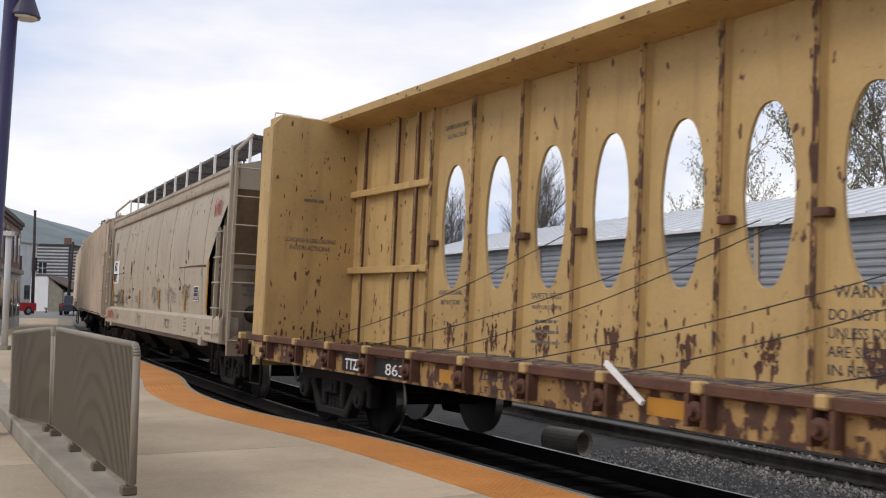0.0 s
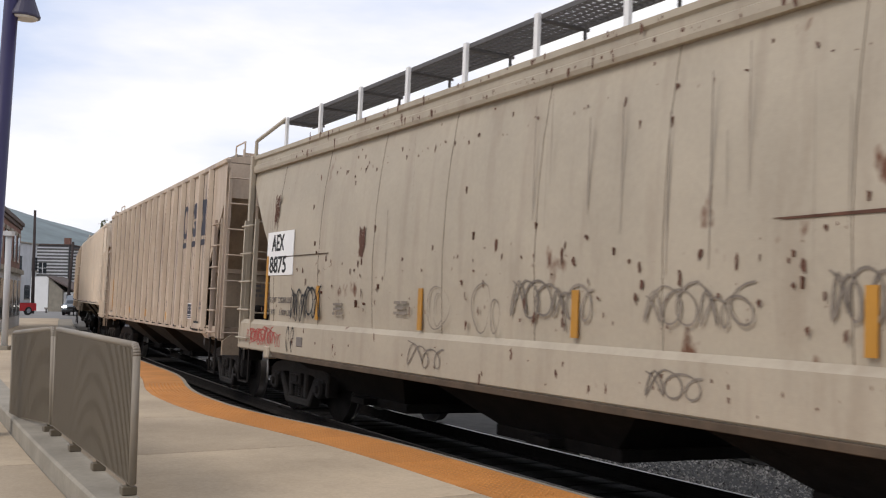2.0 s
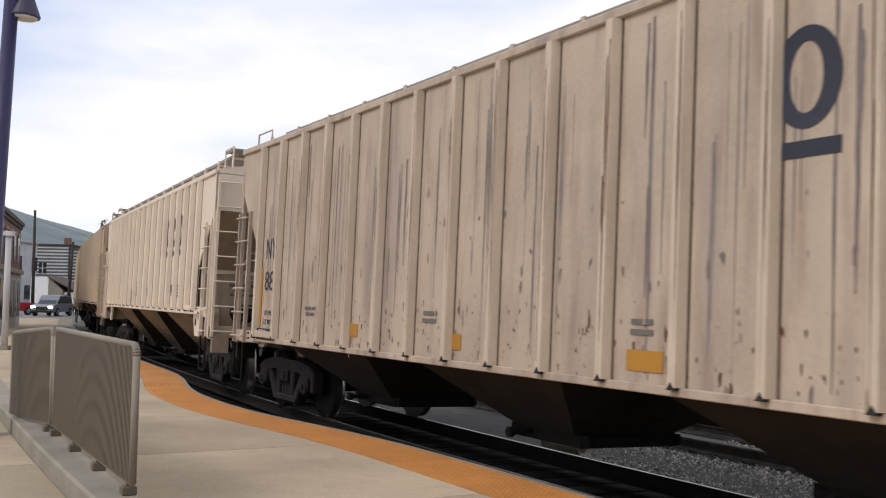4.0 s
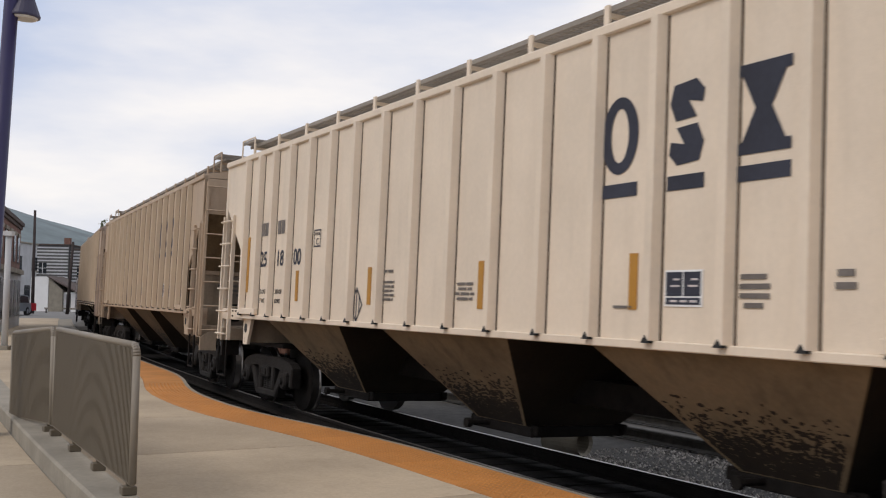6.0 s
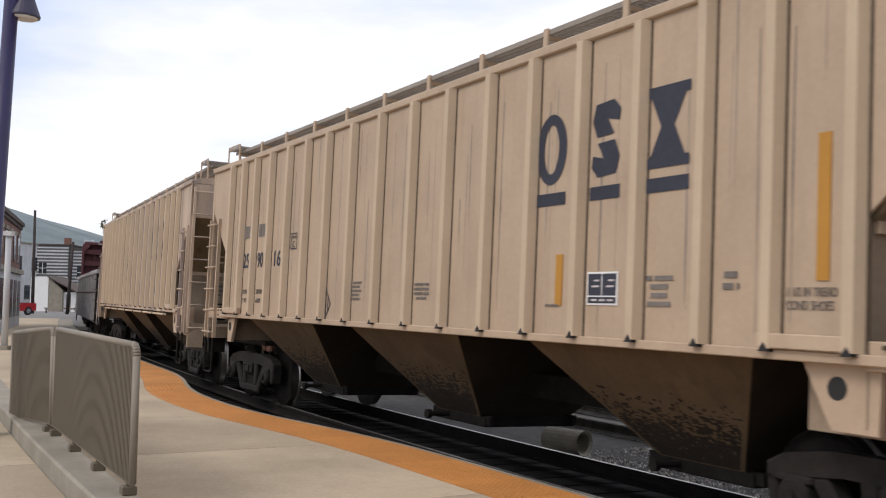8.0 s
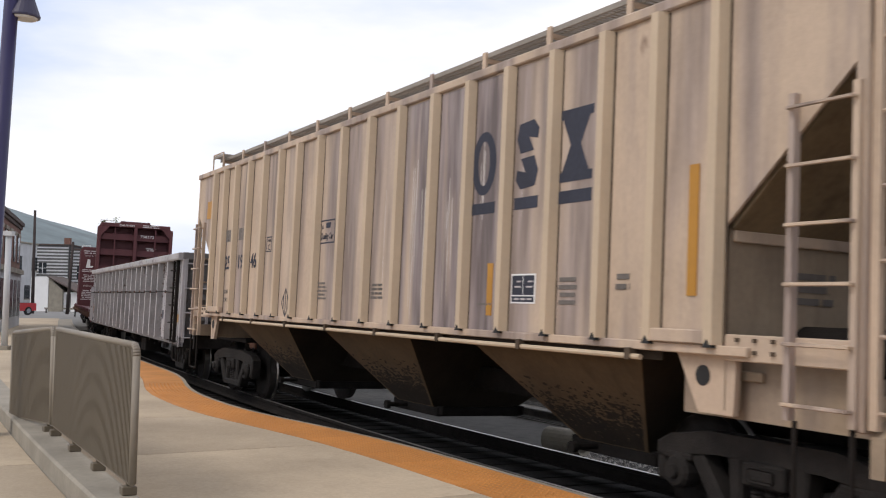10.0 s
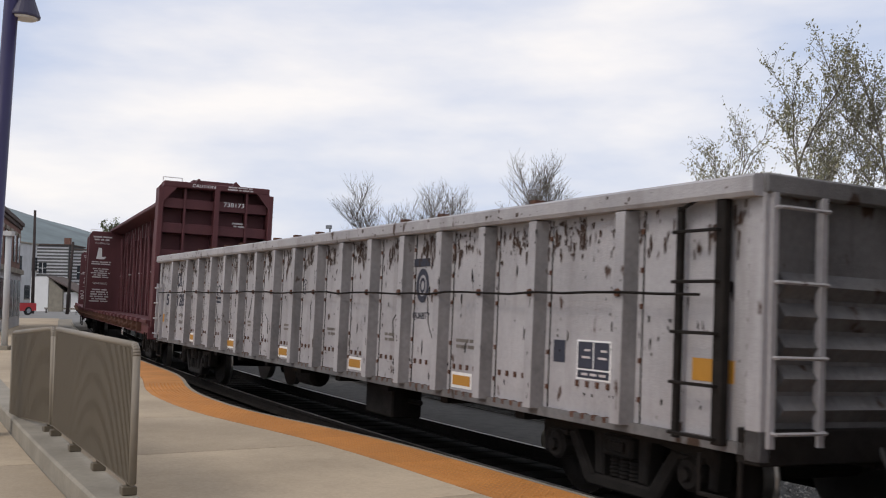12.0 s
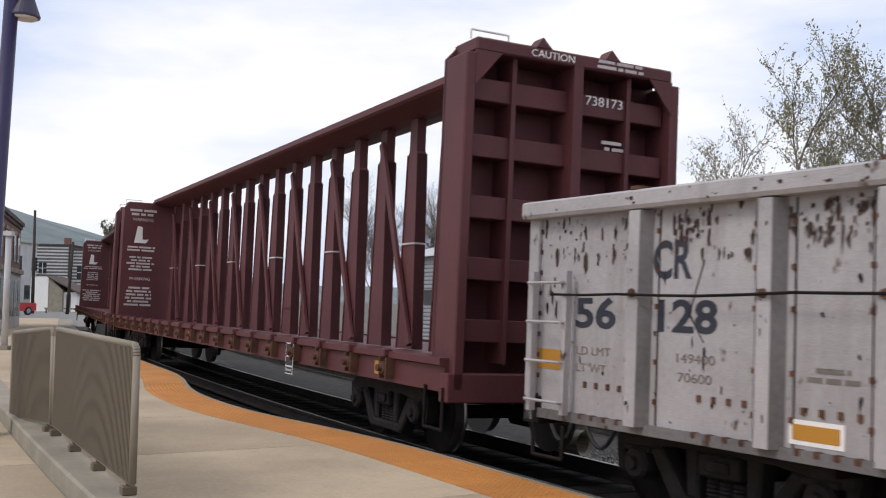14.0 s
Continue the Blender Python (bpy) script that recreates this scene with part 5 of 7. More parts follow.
        part("outlet_gate", boxes((c - 0.6, c + 0.6, -0.62, 0.62, 0.34, 0.45), (c - 0.68, c + 0.68, 0.55, 0.6, 0.36, 0.47), (c - 0.68, c + 0.68, -0.6, -0.55, 0.36, 0.47), bevel=0.01), GRIME, bay)
        part("gate_shaft", lathe(bmesh.new(), [(0.62, 0.03), (0.86, 0.03), (0.862, 0.055), (0.92, 0.055)], 10, "y"), GRIME, bay, at=pose(c + 0.25, 0, 0.41))
    add_coupler(car, half)
    add_bogies(car, half - 1.18)
    return car


PANEL_Y = 1.566                # just proud of the ribbed wagons' sheets


def mid_x(k, ribs=GRAIN_RIBS):
    return (ribs[k] + ribs[k + 1]) / 2


def outline_mark(name, car, x, z, pts, material, r=0.009, label=""):
    """A thin painted outline through the points, on the platform side."""
    bm = bmesh.new()
    n = len(pts)
    for i in range(n):
        (a, b), (c, d) = pts[i], pts[(i + 1) % n]
        e = Vector((c - a, 0, d - b)).normalized()
        o = Vector((-e.z, 0, e.x)) * r
        p, q = Vector((x + a, PANEL_Y + i * 2e-5, z + b)) - e * r, Vector((x + c, PANEL_Y + i * 2e-5, z + d)) + e * r
        bm.faces.new([bm.verts.new(v) for v in (p - o, q - o, q + o, p + o)])
    return part(name, bm, material, car, label)


def finish_hopper(car, number, tapes, ink, seed, diamond=2.0, loads=("202100", "60900")):
    """Writing on a ribbed hopper; the leading end is at -x."""
    billboard(car, (-3.10, -3.875, -4.625), (0.46, 0.39, 0.49), 3.085, 0.63, 2.585, 2.695, PANEL_Y, ink)
    for text, x, w in zip(number, (5.63, 4.91, 4.19), (0.29, 0.26, 0.29)):
        lettering(car, text, x, PANEL_Y, 2.21, 0.325, ink, width=w, bold=0.005)
    for x0, x1 in ((5.64, 5.49), (5.46, 5.31), (4.90, 4.77), (4.74, 4.61)):
        part("worn_mark", boxes((x1, x0, PANEL_Y - 0.003, PANEL_Y + 0.002, 2.68, 2.88)), FADED_INK, car)
    lettering(car, "LD LMT\nLT WT", 5.62, PANEL_Y, 1.79, 0.1, FADED_INK, width=0.3, spacing=1.4)
    lettering(car, loads[0] + "\n" + loads[1], 4.9, PANEL_Y, 1.79, 0.1, FADED_INK, width=0.28, spacing=1.4)
    for x, z0, z1 in tapes:
        board(car, x, (z0 + z1) / 2, 0.1, z1 - z0, PANEL_Y, REFLECT, label="amber reflective tape")
    placard(car, -3.89, 1.855, 0.37, 0.24, PANEL_Y)
    for x, z, w, r, p in ((-4.58, 1.95, 0.3, 4, 0.065), (-5.32, 1.97, 0.18, 2, 0.08), (1.05, 1.95, 0.4, 5, 0.05), (-0.72, 1.92, 0.38, 4, 0.05), (-3.2, 1.72, 0.34, 1, 0.04)):
        text_bars(car, x, PANEL_Y, z, w, r, p, FADED_INK, seed=seed + int(x * 10))
    d = outline_mark("diamond_mark", car, diamond, 1.665, ((0, 0.205), (0.165, 0), (0, -0.205), (-0.165, 0)), ink, 0.011, "thin dark diamond mark")
    for dx, h in ((-0.08, 0.1), (0.0, 0.185), (0.08, 0.1)):
        part("diamond_bar", boxes((diamond + dx - 0.009, diamond + dx + 0.009, PANEL_Y - 0.002, PANEL_Y + 0.001, 1.665 - h, 1.665 + h)), ink, d)
    outline_mark("square_mark", car, 3.31, 2.55, ((-0.11, -0.11), (0.11, -0.11), (0.11, 0.11), (-0.11, 0.11)), ink)
    lettering(car, "PLATE", 3.385, PANEL_Y, 2.59, 0.055, ink, width=0.15)
    lettering(car, "C", 3.35, PANEL_Y, 2.46, 0.13, ink)


def build_hopper_light():
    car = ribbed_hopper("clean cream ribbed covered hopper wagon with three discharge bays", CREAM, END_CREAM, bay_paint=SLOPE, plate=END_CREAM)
    finish_hopper(car, ("25", "18", "00"), ((6.22, 1.81, 2.69), (4.0, 1.69, 2.12), (1.57, 1.67, 2.12), (-1.02, 1.66, 2.13), (-3.32, 1.69, 2.13), (-6.13, 1.79, 2.71)), INK, 40, 1.92)
    text_bars(car, 1.05, PANEL_Y, 2.08, 0.34, 1, 0.06, FADED_INK, seed=4)
    return car


def build_hopper_tan():
    car = ribbed_hopper("weathered tan ribbed covered hopper wagon with dark brown slope sheets", TAN, SLOPE, rib_paint=RIB_TAN)
    for k in range(17):
        streaks(car, GRAIN_RIBS[k] + 0.11, GRAIN_RIBS[k + 1] - 0.11, 3.93, 1.48, 1.5608, 3, STAIN, 500 + k, 0.012)
    finish_hopper(car, ("25", "90", "16"), ((-1.26, 1.6, 2.1), (-3.28, 1.71, 2.15), (-6.1, 1.9, 2.83)), INK, 60)
    lettering(car, "CAUTION", -7.58 - 0.012, 1.15, 3.62, 0.14, REDINK, turn=NEAR_END)
    lettering(car, "1 1/2 IN TREAD\nCOND SHOES", -5.81, PANEL_Y, 1.8, 0.085, FADED_INK, width=0.4)
    return car


def build_hopper_stained():
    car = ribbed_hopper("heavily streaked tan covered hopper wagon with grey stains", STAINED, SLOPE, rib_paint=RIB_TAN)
    for k, n in ((6, 60), (5, 60), (7, 16), (4, 60), (8, 8), (3, 10), (9, 8), (11, 8), (14, 8), (2, 8), (12, 8)):
        a, b = GRAIN_RIBS[k] + 0.11, GRAIN_RIBS[k + 1] - 0.11
        part("side_panel", boxes((a - 0.035, b + 0.035, 1.555, 1.5635, 1.462, 3.93)), SOOT_HEAVY if n > 20 else SOOT_LIGHT, car, "sheet washed with purple-grey soot" if n > 20 else "")
        streaks(car, a, b, 3.4, 1.48, 1.5642, n // 9, LIMEWASH, 340 + k, 0.012)
    part("sill_pipe", tube([(-5.6 + 0.8 * k, 1.6, 1.335) for k in range(15)], 0.022, 8), RIB_TAN, car, "tan pipe along the sill")
    for k in range(8):
        part("pipe_clip", boxes((-5.5 + 1.55 * k, -5.44 + 1.55 * k, 1.56, 1.63, 1.31, 1.40)), SEAM, car)
    part("sill_skirt", boxes((-5.75, 5.75, 1.505, 1.52, 1.32, 1.388)), SOOT_SHADE, car, "dark strip below the sill")
    finish_hopper(car, ("25", "19", "46"), ((5.24, 1.52, 1.97), (2.97, 1.5, 2.0), (0.55, 1.45, 1.96), (-1.98, 1.5, 2.0), (-3.3, 1.6, 2.1), (-6.1, 1.8, 2.75)), INK, 80, 2.44, ("", ""))
    board(car, 6.8, 3.32, 0.28, 0.32, PANEL_Y, REFLECT)
    x, z, w, h = 0.95, 2.625, 0.53, 0.3
    outline_mark("slogan_border", car, x, z, ((-w / 2, -h / 2), (w / 2, -h / 2), (w / 2, h / 2), (-w / 2, h / 2)), INK)
    lettering(car, "a", x + 0.18, PANEL_Y, z + 0.04, 0.11, INK)
    text_bars(car, x - 0.04, PANEL_Y, z + 0.12, 0.22, 1, 0.08, INK, seed=3, fill=0.9)
    lettering(car, "Quality Car", x + 0.22, PANEL_Y, z - 0.1, 0.12, INK, width=0.43, shear=0.25)
    return car


def build_hopper_rosy():
    car = ribbed_hopper("rust-streaked rosy tan covered hopper wagon with dark emblem shapes", ROSY, DUSTY, 1.13, 4.1, RIB_ROSY, 7.5, 1.12, ROSY_RIBS, -0.12, 3.48, False)
    for k in range(15):
        a, b = ROSY_RIBS[k], ROSY_RIBS[k + 1]
        streaks(car, a + 0.11, b - 0.11, 4.0, 1.2, 1.5608, 5, STAIN, 400 + k, 0.03)
        streaks(car, a - 0.04, a + 0.04, 4.0, 1.2, 1.6458, 4, RUST, 430 + k, 0.012)
    chips(car, -6.4, 6.4, 1.15, 1.7, 1.5612, 420, RUST, 470, 0.03, 3.5)
    chips(car, -6.4, 6.4, 1.14, 2.6, 1.5614, 260, STAIN, 471, 0.045, 4.0, "soot_wear")
    billboard(car, (-4.1, -5.06, -5.82), (0.57, 0.52, 0.62), 3.225, 0.68, 2.70, 2.81, PANEL_Y, INK)
    x = mid_x(14, ROSY_RIBS) + 0.2
    lettering(car, "NY", x, PANEL_Y, 2.32, 0.44, INK, width=0.42)
    lettering(car, "88", x, PANEL_Y, 1.84, 0.42, INK, width=0.4)
    lettering(car, "LD LMT", x - 0.06, PANEL_Y, 1.47, 0.11, INK, width=0.32)
    lettering(car, "LT WT", x - 0.06, PANEL_Y, 1.33, 0.11, INK, width=0.29)
    board(car, 6.3, 1.75, 0.09, 0.9, PANEL_Y + 0.004, REFLECT, label="amber reflective tape")
    board(car, 5.97, 1.185, 0.66, 0.17, 1.604, BLACK, label="black data panel")
    lettering(car, "2\" TREAD\nCOND. SHOES", 6.22, 1.609, 1.2, 0.075, FADED_WHITE, width=0.5)
    placard(car, -4.98, 1.445, 0.38, 0.27, PANEL_Y)
    board(car, -5.73, 1.18, 0.52, 0.18, 1.604, BLACK, label="black data panel")
    for k in range(4):
        text_bars(car, mid_x(0 if k == 0 else 4 * k, ROSY_RIBS), PANEL_Y, 1.62, 0.4, 2, 0.08, FADED_INK, seed=90 + k)
    for x0, z0 in ((2.9, 1.35), (0.4, 1.32), (-2.6, 1.3)):
        board(car, x0, z0, 0.42, 0.16, PANEL_Y, REFLECT)
    return car


# -- smooth-sided hopper
def build_smooth_hopper():
    car = thing("smooth_hopper_wagon", "faded grey-green smooth-sided covered hopper wagon with graffiti and rust marks", "freight wagon", "wagons of the train")
    half, paint = 7.47, GREYGREEN

    def cut(z):
        return 0.0 if z >= 3.62 else (1.27 * (3.62 - z) / 1.25 if z >= 2.37 else 1.27)
    prof = [(1.565, 1.37), (1.59, 1.75), (1.605, 2.2), (1.60, 2.37), (1.585, 2.8), (1.55, 3.2), (1.49, 3.62), (1.47, 3.72)]
    for sy in (-1, 1):
        part("side", loft_body(half, [(sy * y, z) for y, z in prof], cut), paint, car, smooth=True)
        band = [(sy * y, z) for y, z in ((1.44, 3.72), (1.53, 3.72), (1.545, 3.76), (1.545, 3.83), (1.51, 3.85), (1.51, 3.92), (1.54, 3.94), (1.54, 4.0), (1.4, 4.06))]
        part("roof_rail", prisms(band, lo=-half, hi=half, axis="x"), paint, car)
        s = [(sy * y, z) for y, z in ((1.3, 0.93), (1.6, 0.93), (1.62, 0.95), (1.62, 1.33), (1.57, 1.39), (1.3, 1.39))]
        part("side_sill", prisms(s, lo=-half, hi=half, axis="x"), paint, car)
        part("sill_flange", boxes((-half + 1.6, half - 1.6, *sorted((sy * 1.5, sy * 1.63)), 0.865, 0.929), bevel=0.006), SEAM, car, "rust-brown lower flange")
    part("roof", prisms([(1.5, 4.0), (1.0, 4.14), (0.4, 4.2), (-0.4, 4.2), (-1.0, 4.14), (-1.5, 4.0), (-1.5, 3.95), (1.5, 3.95)], lo=-half, hi=half, axis="x"), paint, car)
    for k in range(8):
        x = -5.8 + k * 1.69
        seam = tube([(x, y - 0.002, z) for y, z in prof], 0.006, 4)
        part("weld_seam", seam, SEAM, car)
    for y0, y1 in ((0.55, 1.12), (-1.12, -0.55)):
        part("running_board", grating(-half + 0.3, half - 0.05, y0, y1, 4.6, 0.085), GRATE, car, "dark steel grating walkway")
    for k in range(11):
        x = -half + 0.5 + k * (2 * half - 0.9) / 10
        part("board_post", boxes((x - 0.035, x + 0.035, 1.12, 1.16, 4.02, 4.63)), WHITE, car, "pale walkway post")
        part("board_brace", rods([((x, 0.5, 4.57), (x, 1.14, 4.57)), ((x, 0.55, 4.15), (x, 0.55, 4.6))], 0.02, 5), GRATE, car)
    part("hatch_trough", boxes((-half + 1.2, half - 1.2, -0.4, 0.4, 4.18, 4.32), bevel=0.02), paint, car)
    wagon_ends(car, half, paint, DUSTY, 3.62, 1.3, 0.9, 2.37)
    for sx in (-1, 1):
        bm = rods([((sx * (half - 0.02), 1.5, 1.0), (sx * (half - 0.02), 1.5, 4.25)), ((sx * (half - 0.02), 1.5, 4.25), (sx * (half - 0.35), 1.14, 4.62))], 0.03, 6)
        part("grab_post", bm, paint, car)
        for sy in (-1, 1):
            part("corner_post", boxes((min(sx * half, sx * (half - 0.08)), max(sx * half, sx * (half - 0.08)), min(sy * 1.5, sy * 1.58), max(sy * 1.5, sy * 1.58), 0.95, 4.0), bevel=0.008), paint, car)
        ladder(car, sx, paint, sx * (half - 0.05), 1.6, -sx, 1.0, 2.95, 5, "x", 0.5)
        ladder(car, sx, paint, sx * (half + 0.03), 1.48, -1, 0.9, 4.05, 7, "y", 0.52)
        step_stirrup(car, sx * (half - 0.06), 1.6, 1.0, GRIME, 0.45 if sx < 0 else -0.45)
        part("jacking_pad", boxes((sx * 6.06 - 0.1, sx * 6.06 + 0.1, 1.5, 1.66, 0.84, 1.02), bevel=0.02), paint, car)
    for k in range(3):
        c = (k - 1) * 4.2
        bay = part("hopper_bay", frustum(bmesh.new(), (c - 2.08, c + 2.08, -1.42, 1.42), 1.0, (c - 1.0, c + 1.0, -0.8, 0.8), 0.45), GRIME, car)
        part("outlet_gate", boxes((c - 1.05, c + 1.05, -0.8, 0.8, 0.33, 0.45), (c - 0.2, c + 0.2, 0.8, 1.0, 0.36, 0.44), bevel=0.01), GRIME, bay)
    part("brake_pipe", rods([((-half + 1, 1.2, 0.9), (half - 1, 1.2, 0.9))], 0.025, 6), GRIME, car)
    Y = 1.615
    board(car, 5.80, 2.38, 1.08, 0.64, 1.607, WHITE, label="white patch behind the wagon's mark")
    lettering(car, "AEX", 6.13, Y, 2.42, 0.34, BLACK, width=0.5, bold=0.004)
    lettering(car, "8875", 6.21, Y, 2.1, 0.34, BLACK, width=0.68, bold=0.004)
    lettering(car, "LD LMT  220300 LBS", 6.24, 1.6, 1.66, 0.12, FADED_INK, width=0.95)
    lettering(car, "LT WT     57000 LBS", 6.24, 1.596, 1.48, 0.12, FADED_INK, width=0.95)
    placard(car, -5.3, 1.785, 0.38, 0.25, 1.6)
    for x, z0, z1 in ((6.3, 1.42, 2.35), (4.3, 1.45, 1.9), (1.4, 1.41, 1.86), (-1.36, 1.44, 1.84), (-4.26, 1.44, 1.87), (-6.25, 1.42, 2.38)):
        b = part("tape", boxes((x - 0.045, x + 0.045, 1.598, 1.612, z0, z1)), REFLECT, car, "amber reflective tape")
    scribble(car, 4.72, 1.612, 1.66, 1.1, 0.46, BLACK, 11, 7, 0.026)
    scribble(car, -1.0, 1.607, 1.75, 1.2, 0.4, FADED_TAG, 12, 6, 0.02)
    scribble(car, -4.35, 1.607, 1.82, 0.8, 0.36, FADED_TAG, 13, 6, 0.02)
    scribble(car, -2.8, 1.607, 1.72, 1.1, 0.32, FADED_TAG, 14, 6, 0.016)
    scribble(car, 6.4, 1.628, 1.17, 1.1, 0.22, REDINK, 15, 9, 0.014)
    for x in (5.27, 5.1):
        loop_mark(car, x, 1.6285, 1.16, 0.05, 0.17, BLACK, 0.026)
    loop_mark(car, 1.0, 1.6125, 1.66, 0.24, 0.22, FADED_TAG, 0.016)
    loop_mark(car, 0.98, 1.613, 1.64, 0.1, 0.17, FADED_TAG, 0.014)
    loop_mark(car, 0.14, 1.6125, 1.68, 0.17, 0.24, FADED_TAG, 0.016)
    loop_mark(car, -0.12, 1.613, 1.6, 0.08, 0.16, FADED_TAG, 0.018)
    loop_mark(car, -4.6, 1.6125, 1.68, 0.22, 0.22, FADED_TAG, 0.016)
    part("sill_socket", boxes((4.72, 4.92, 1.62, 1.632, 1.07, 1.2), bevel=0.004), FADED_INK, car)
    part("sill_socket", boxes((-5.83, -5.56, 1.62, 1.65, 1.05, 1.19), bevel=0.01), paint, car)
    part("weld_seam", boxes((4.0, 6.0, 1.607, 1.6125, 2.318, 2.332)), SEAM, car)
    chips(car, 2.9, 3.05, 2.3, 2.6, 1.6095, 90, RUST, 235, 0.05, 2.4)
    scribble(car, -6.55, 1.552, 3.3, 0.6, 0.36, REDINK, 17, 6, 0.02)
    scribble(car, -2.6, 1.628, 1.15, 0.6, 0.25, FADED_TAG, 18, 3, 0.016)
    scribble(car, 1.2, 1.628, 1.15, 0.8, 0.25, FADED_TAG, 19, 3, 0.016)
    chips(car, 5.98, 6.16, 2.9, 3.25, 1.586, 90, RUST, 230, 0.05, 2.4)
    streaks(car, 5.98, 6.16, 3.0, 2.7, 1.5865, 8, RUST, 231, 0.02)
    scribble(car, 6.3, 1.6285, 1.13, 1.5, 0.24, REDINK, 25, 12, 0.011)
    streaks(car, -6.0, 6.6, 3.6, 1.9, 1.6075, 16, FADED_TAG, 232, 0.012)
    part("scrape", prisms([(-6.06, 2.27), (-6.06, 2.315), (-4.9, 2.325), (-3.49, 2.315), (-3.6, 2.3), (-5.0, 2.295)], lo=1.596, hi=1.612), RUST, car, "long rusty scrape")
    for z0, z1, yy, cnt, sd in ((3.3, 3.45, 1.531, 70, 1), (3.76, 3.83, 1.547, 110, 2), (1.5, 2.3, 1.6085, 240, 3), (1.0, 1.32, 1.622, 60, 4), (3.94, 4.0, 1.5425, 80, 5)):
        chips(car, -6.0, 6.6, z0, z1, yy, cnt, RUST, 200 + sd, 0.04, 2.5)
    rnd = random.Random(77)
    for k in range(40):
        x, z = rnd.uniform(-6, 5.0), rnd.choice((rnd.uniform(3.2, 3.55), rnd.uniform(3.45, 3.68), rnd.uniform(1.6, 3.2)))
        h = rnd.uniform(0.02, 0.08)
        yy = 1.615 - max(0, z - 2.2) ** 2 * 0.062
        part("rust_drip", prisms([(x - 0.01, z), (x + 0.012, z + 0.01), (x + 0.006, z - h), (x - 0.002, z - h)], lo=yy - 0.03, hi=yy + 0.004), RUST, car)
    text_bars(car, -4.5, 1.622, 1.3, 0.34, 4, 0.07, FADED_TAG, seed=8, fill=0.5)
    text_bars(car, -6.55, 1.622, 1.2, 0.5, 2, 0.1, FADED_TAG, seed=9, fill=0.5)
    text_bars(car, 1.85, 1.612, 1.72, 0.4, 3, 0.06, FADED_TAG, seed=10)
    text_bars(car, 3.6, 1.612, 1.68, 0.36, 3, 0.06, FADED_TAG, seed=17)
    add_coupler(car, half)
    add_bogies(car, half - 1.35)
    return car


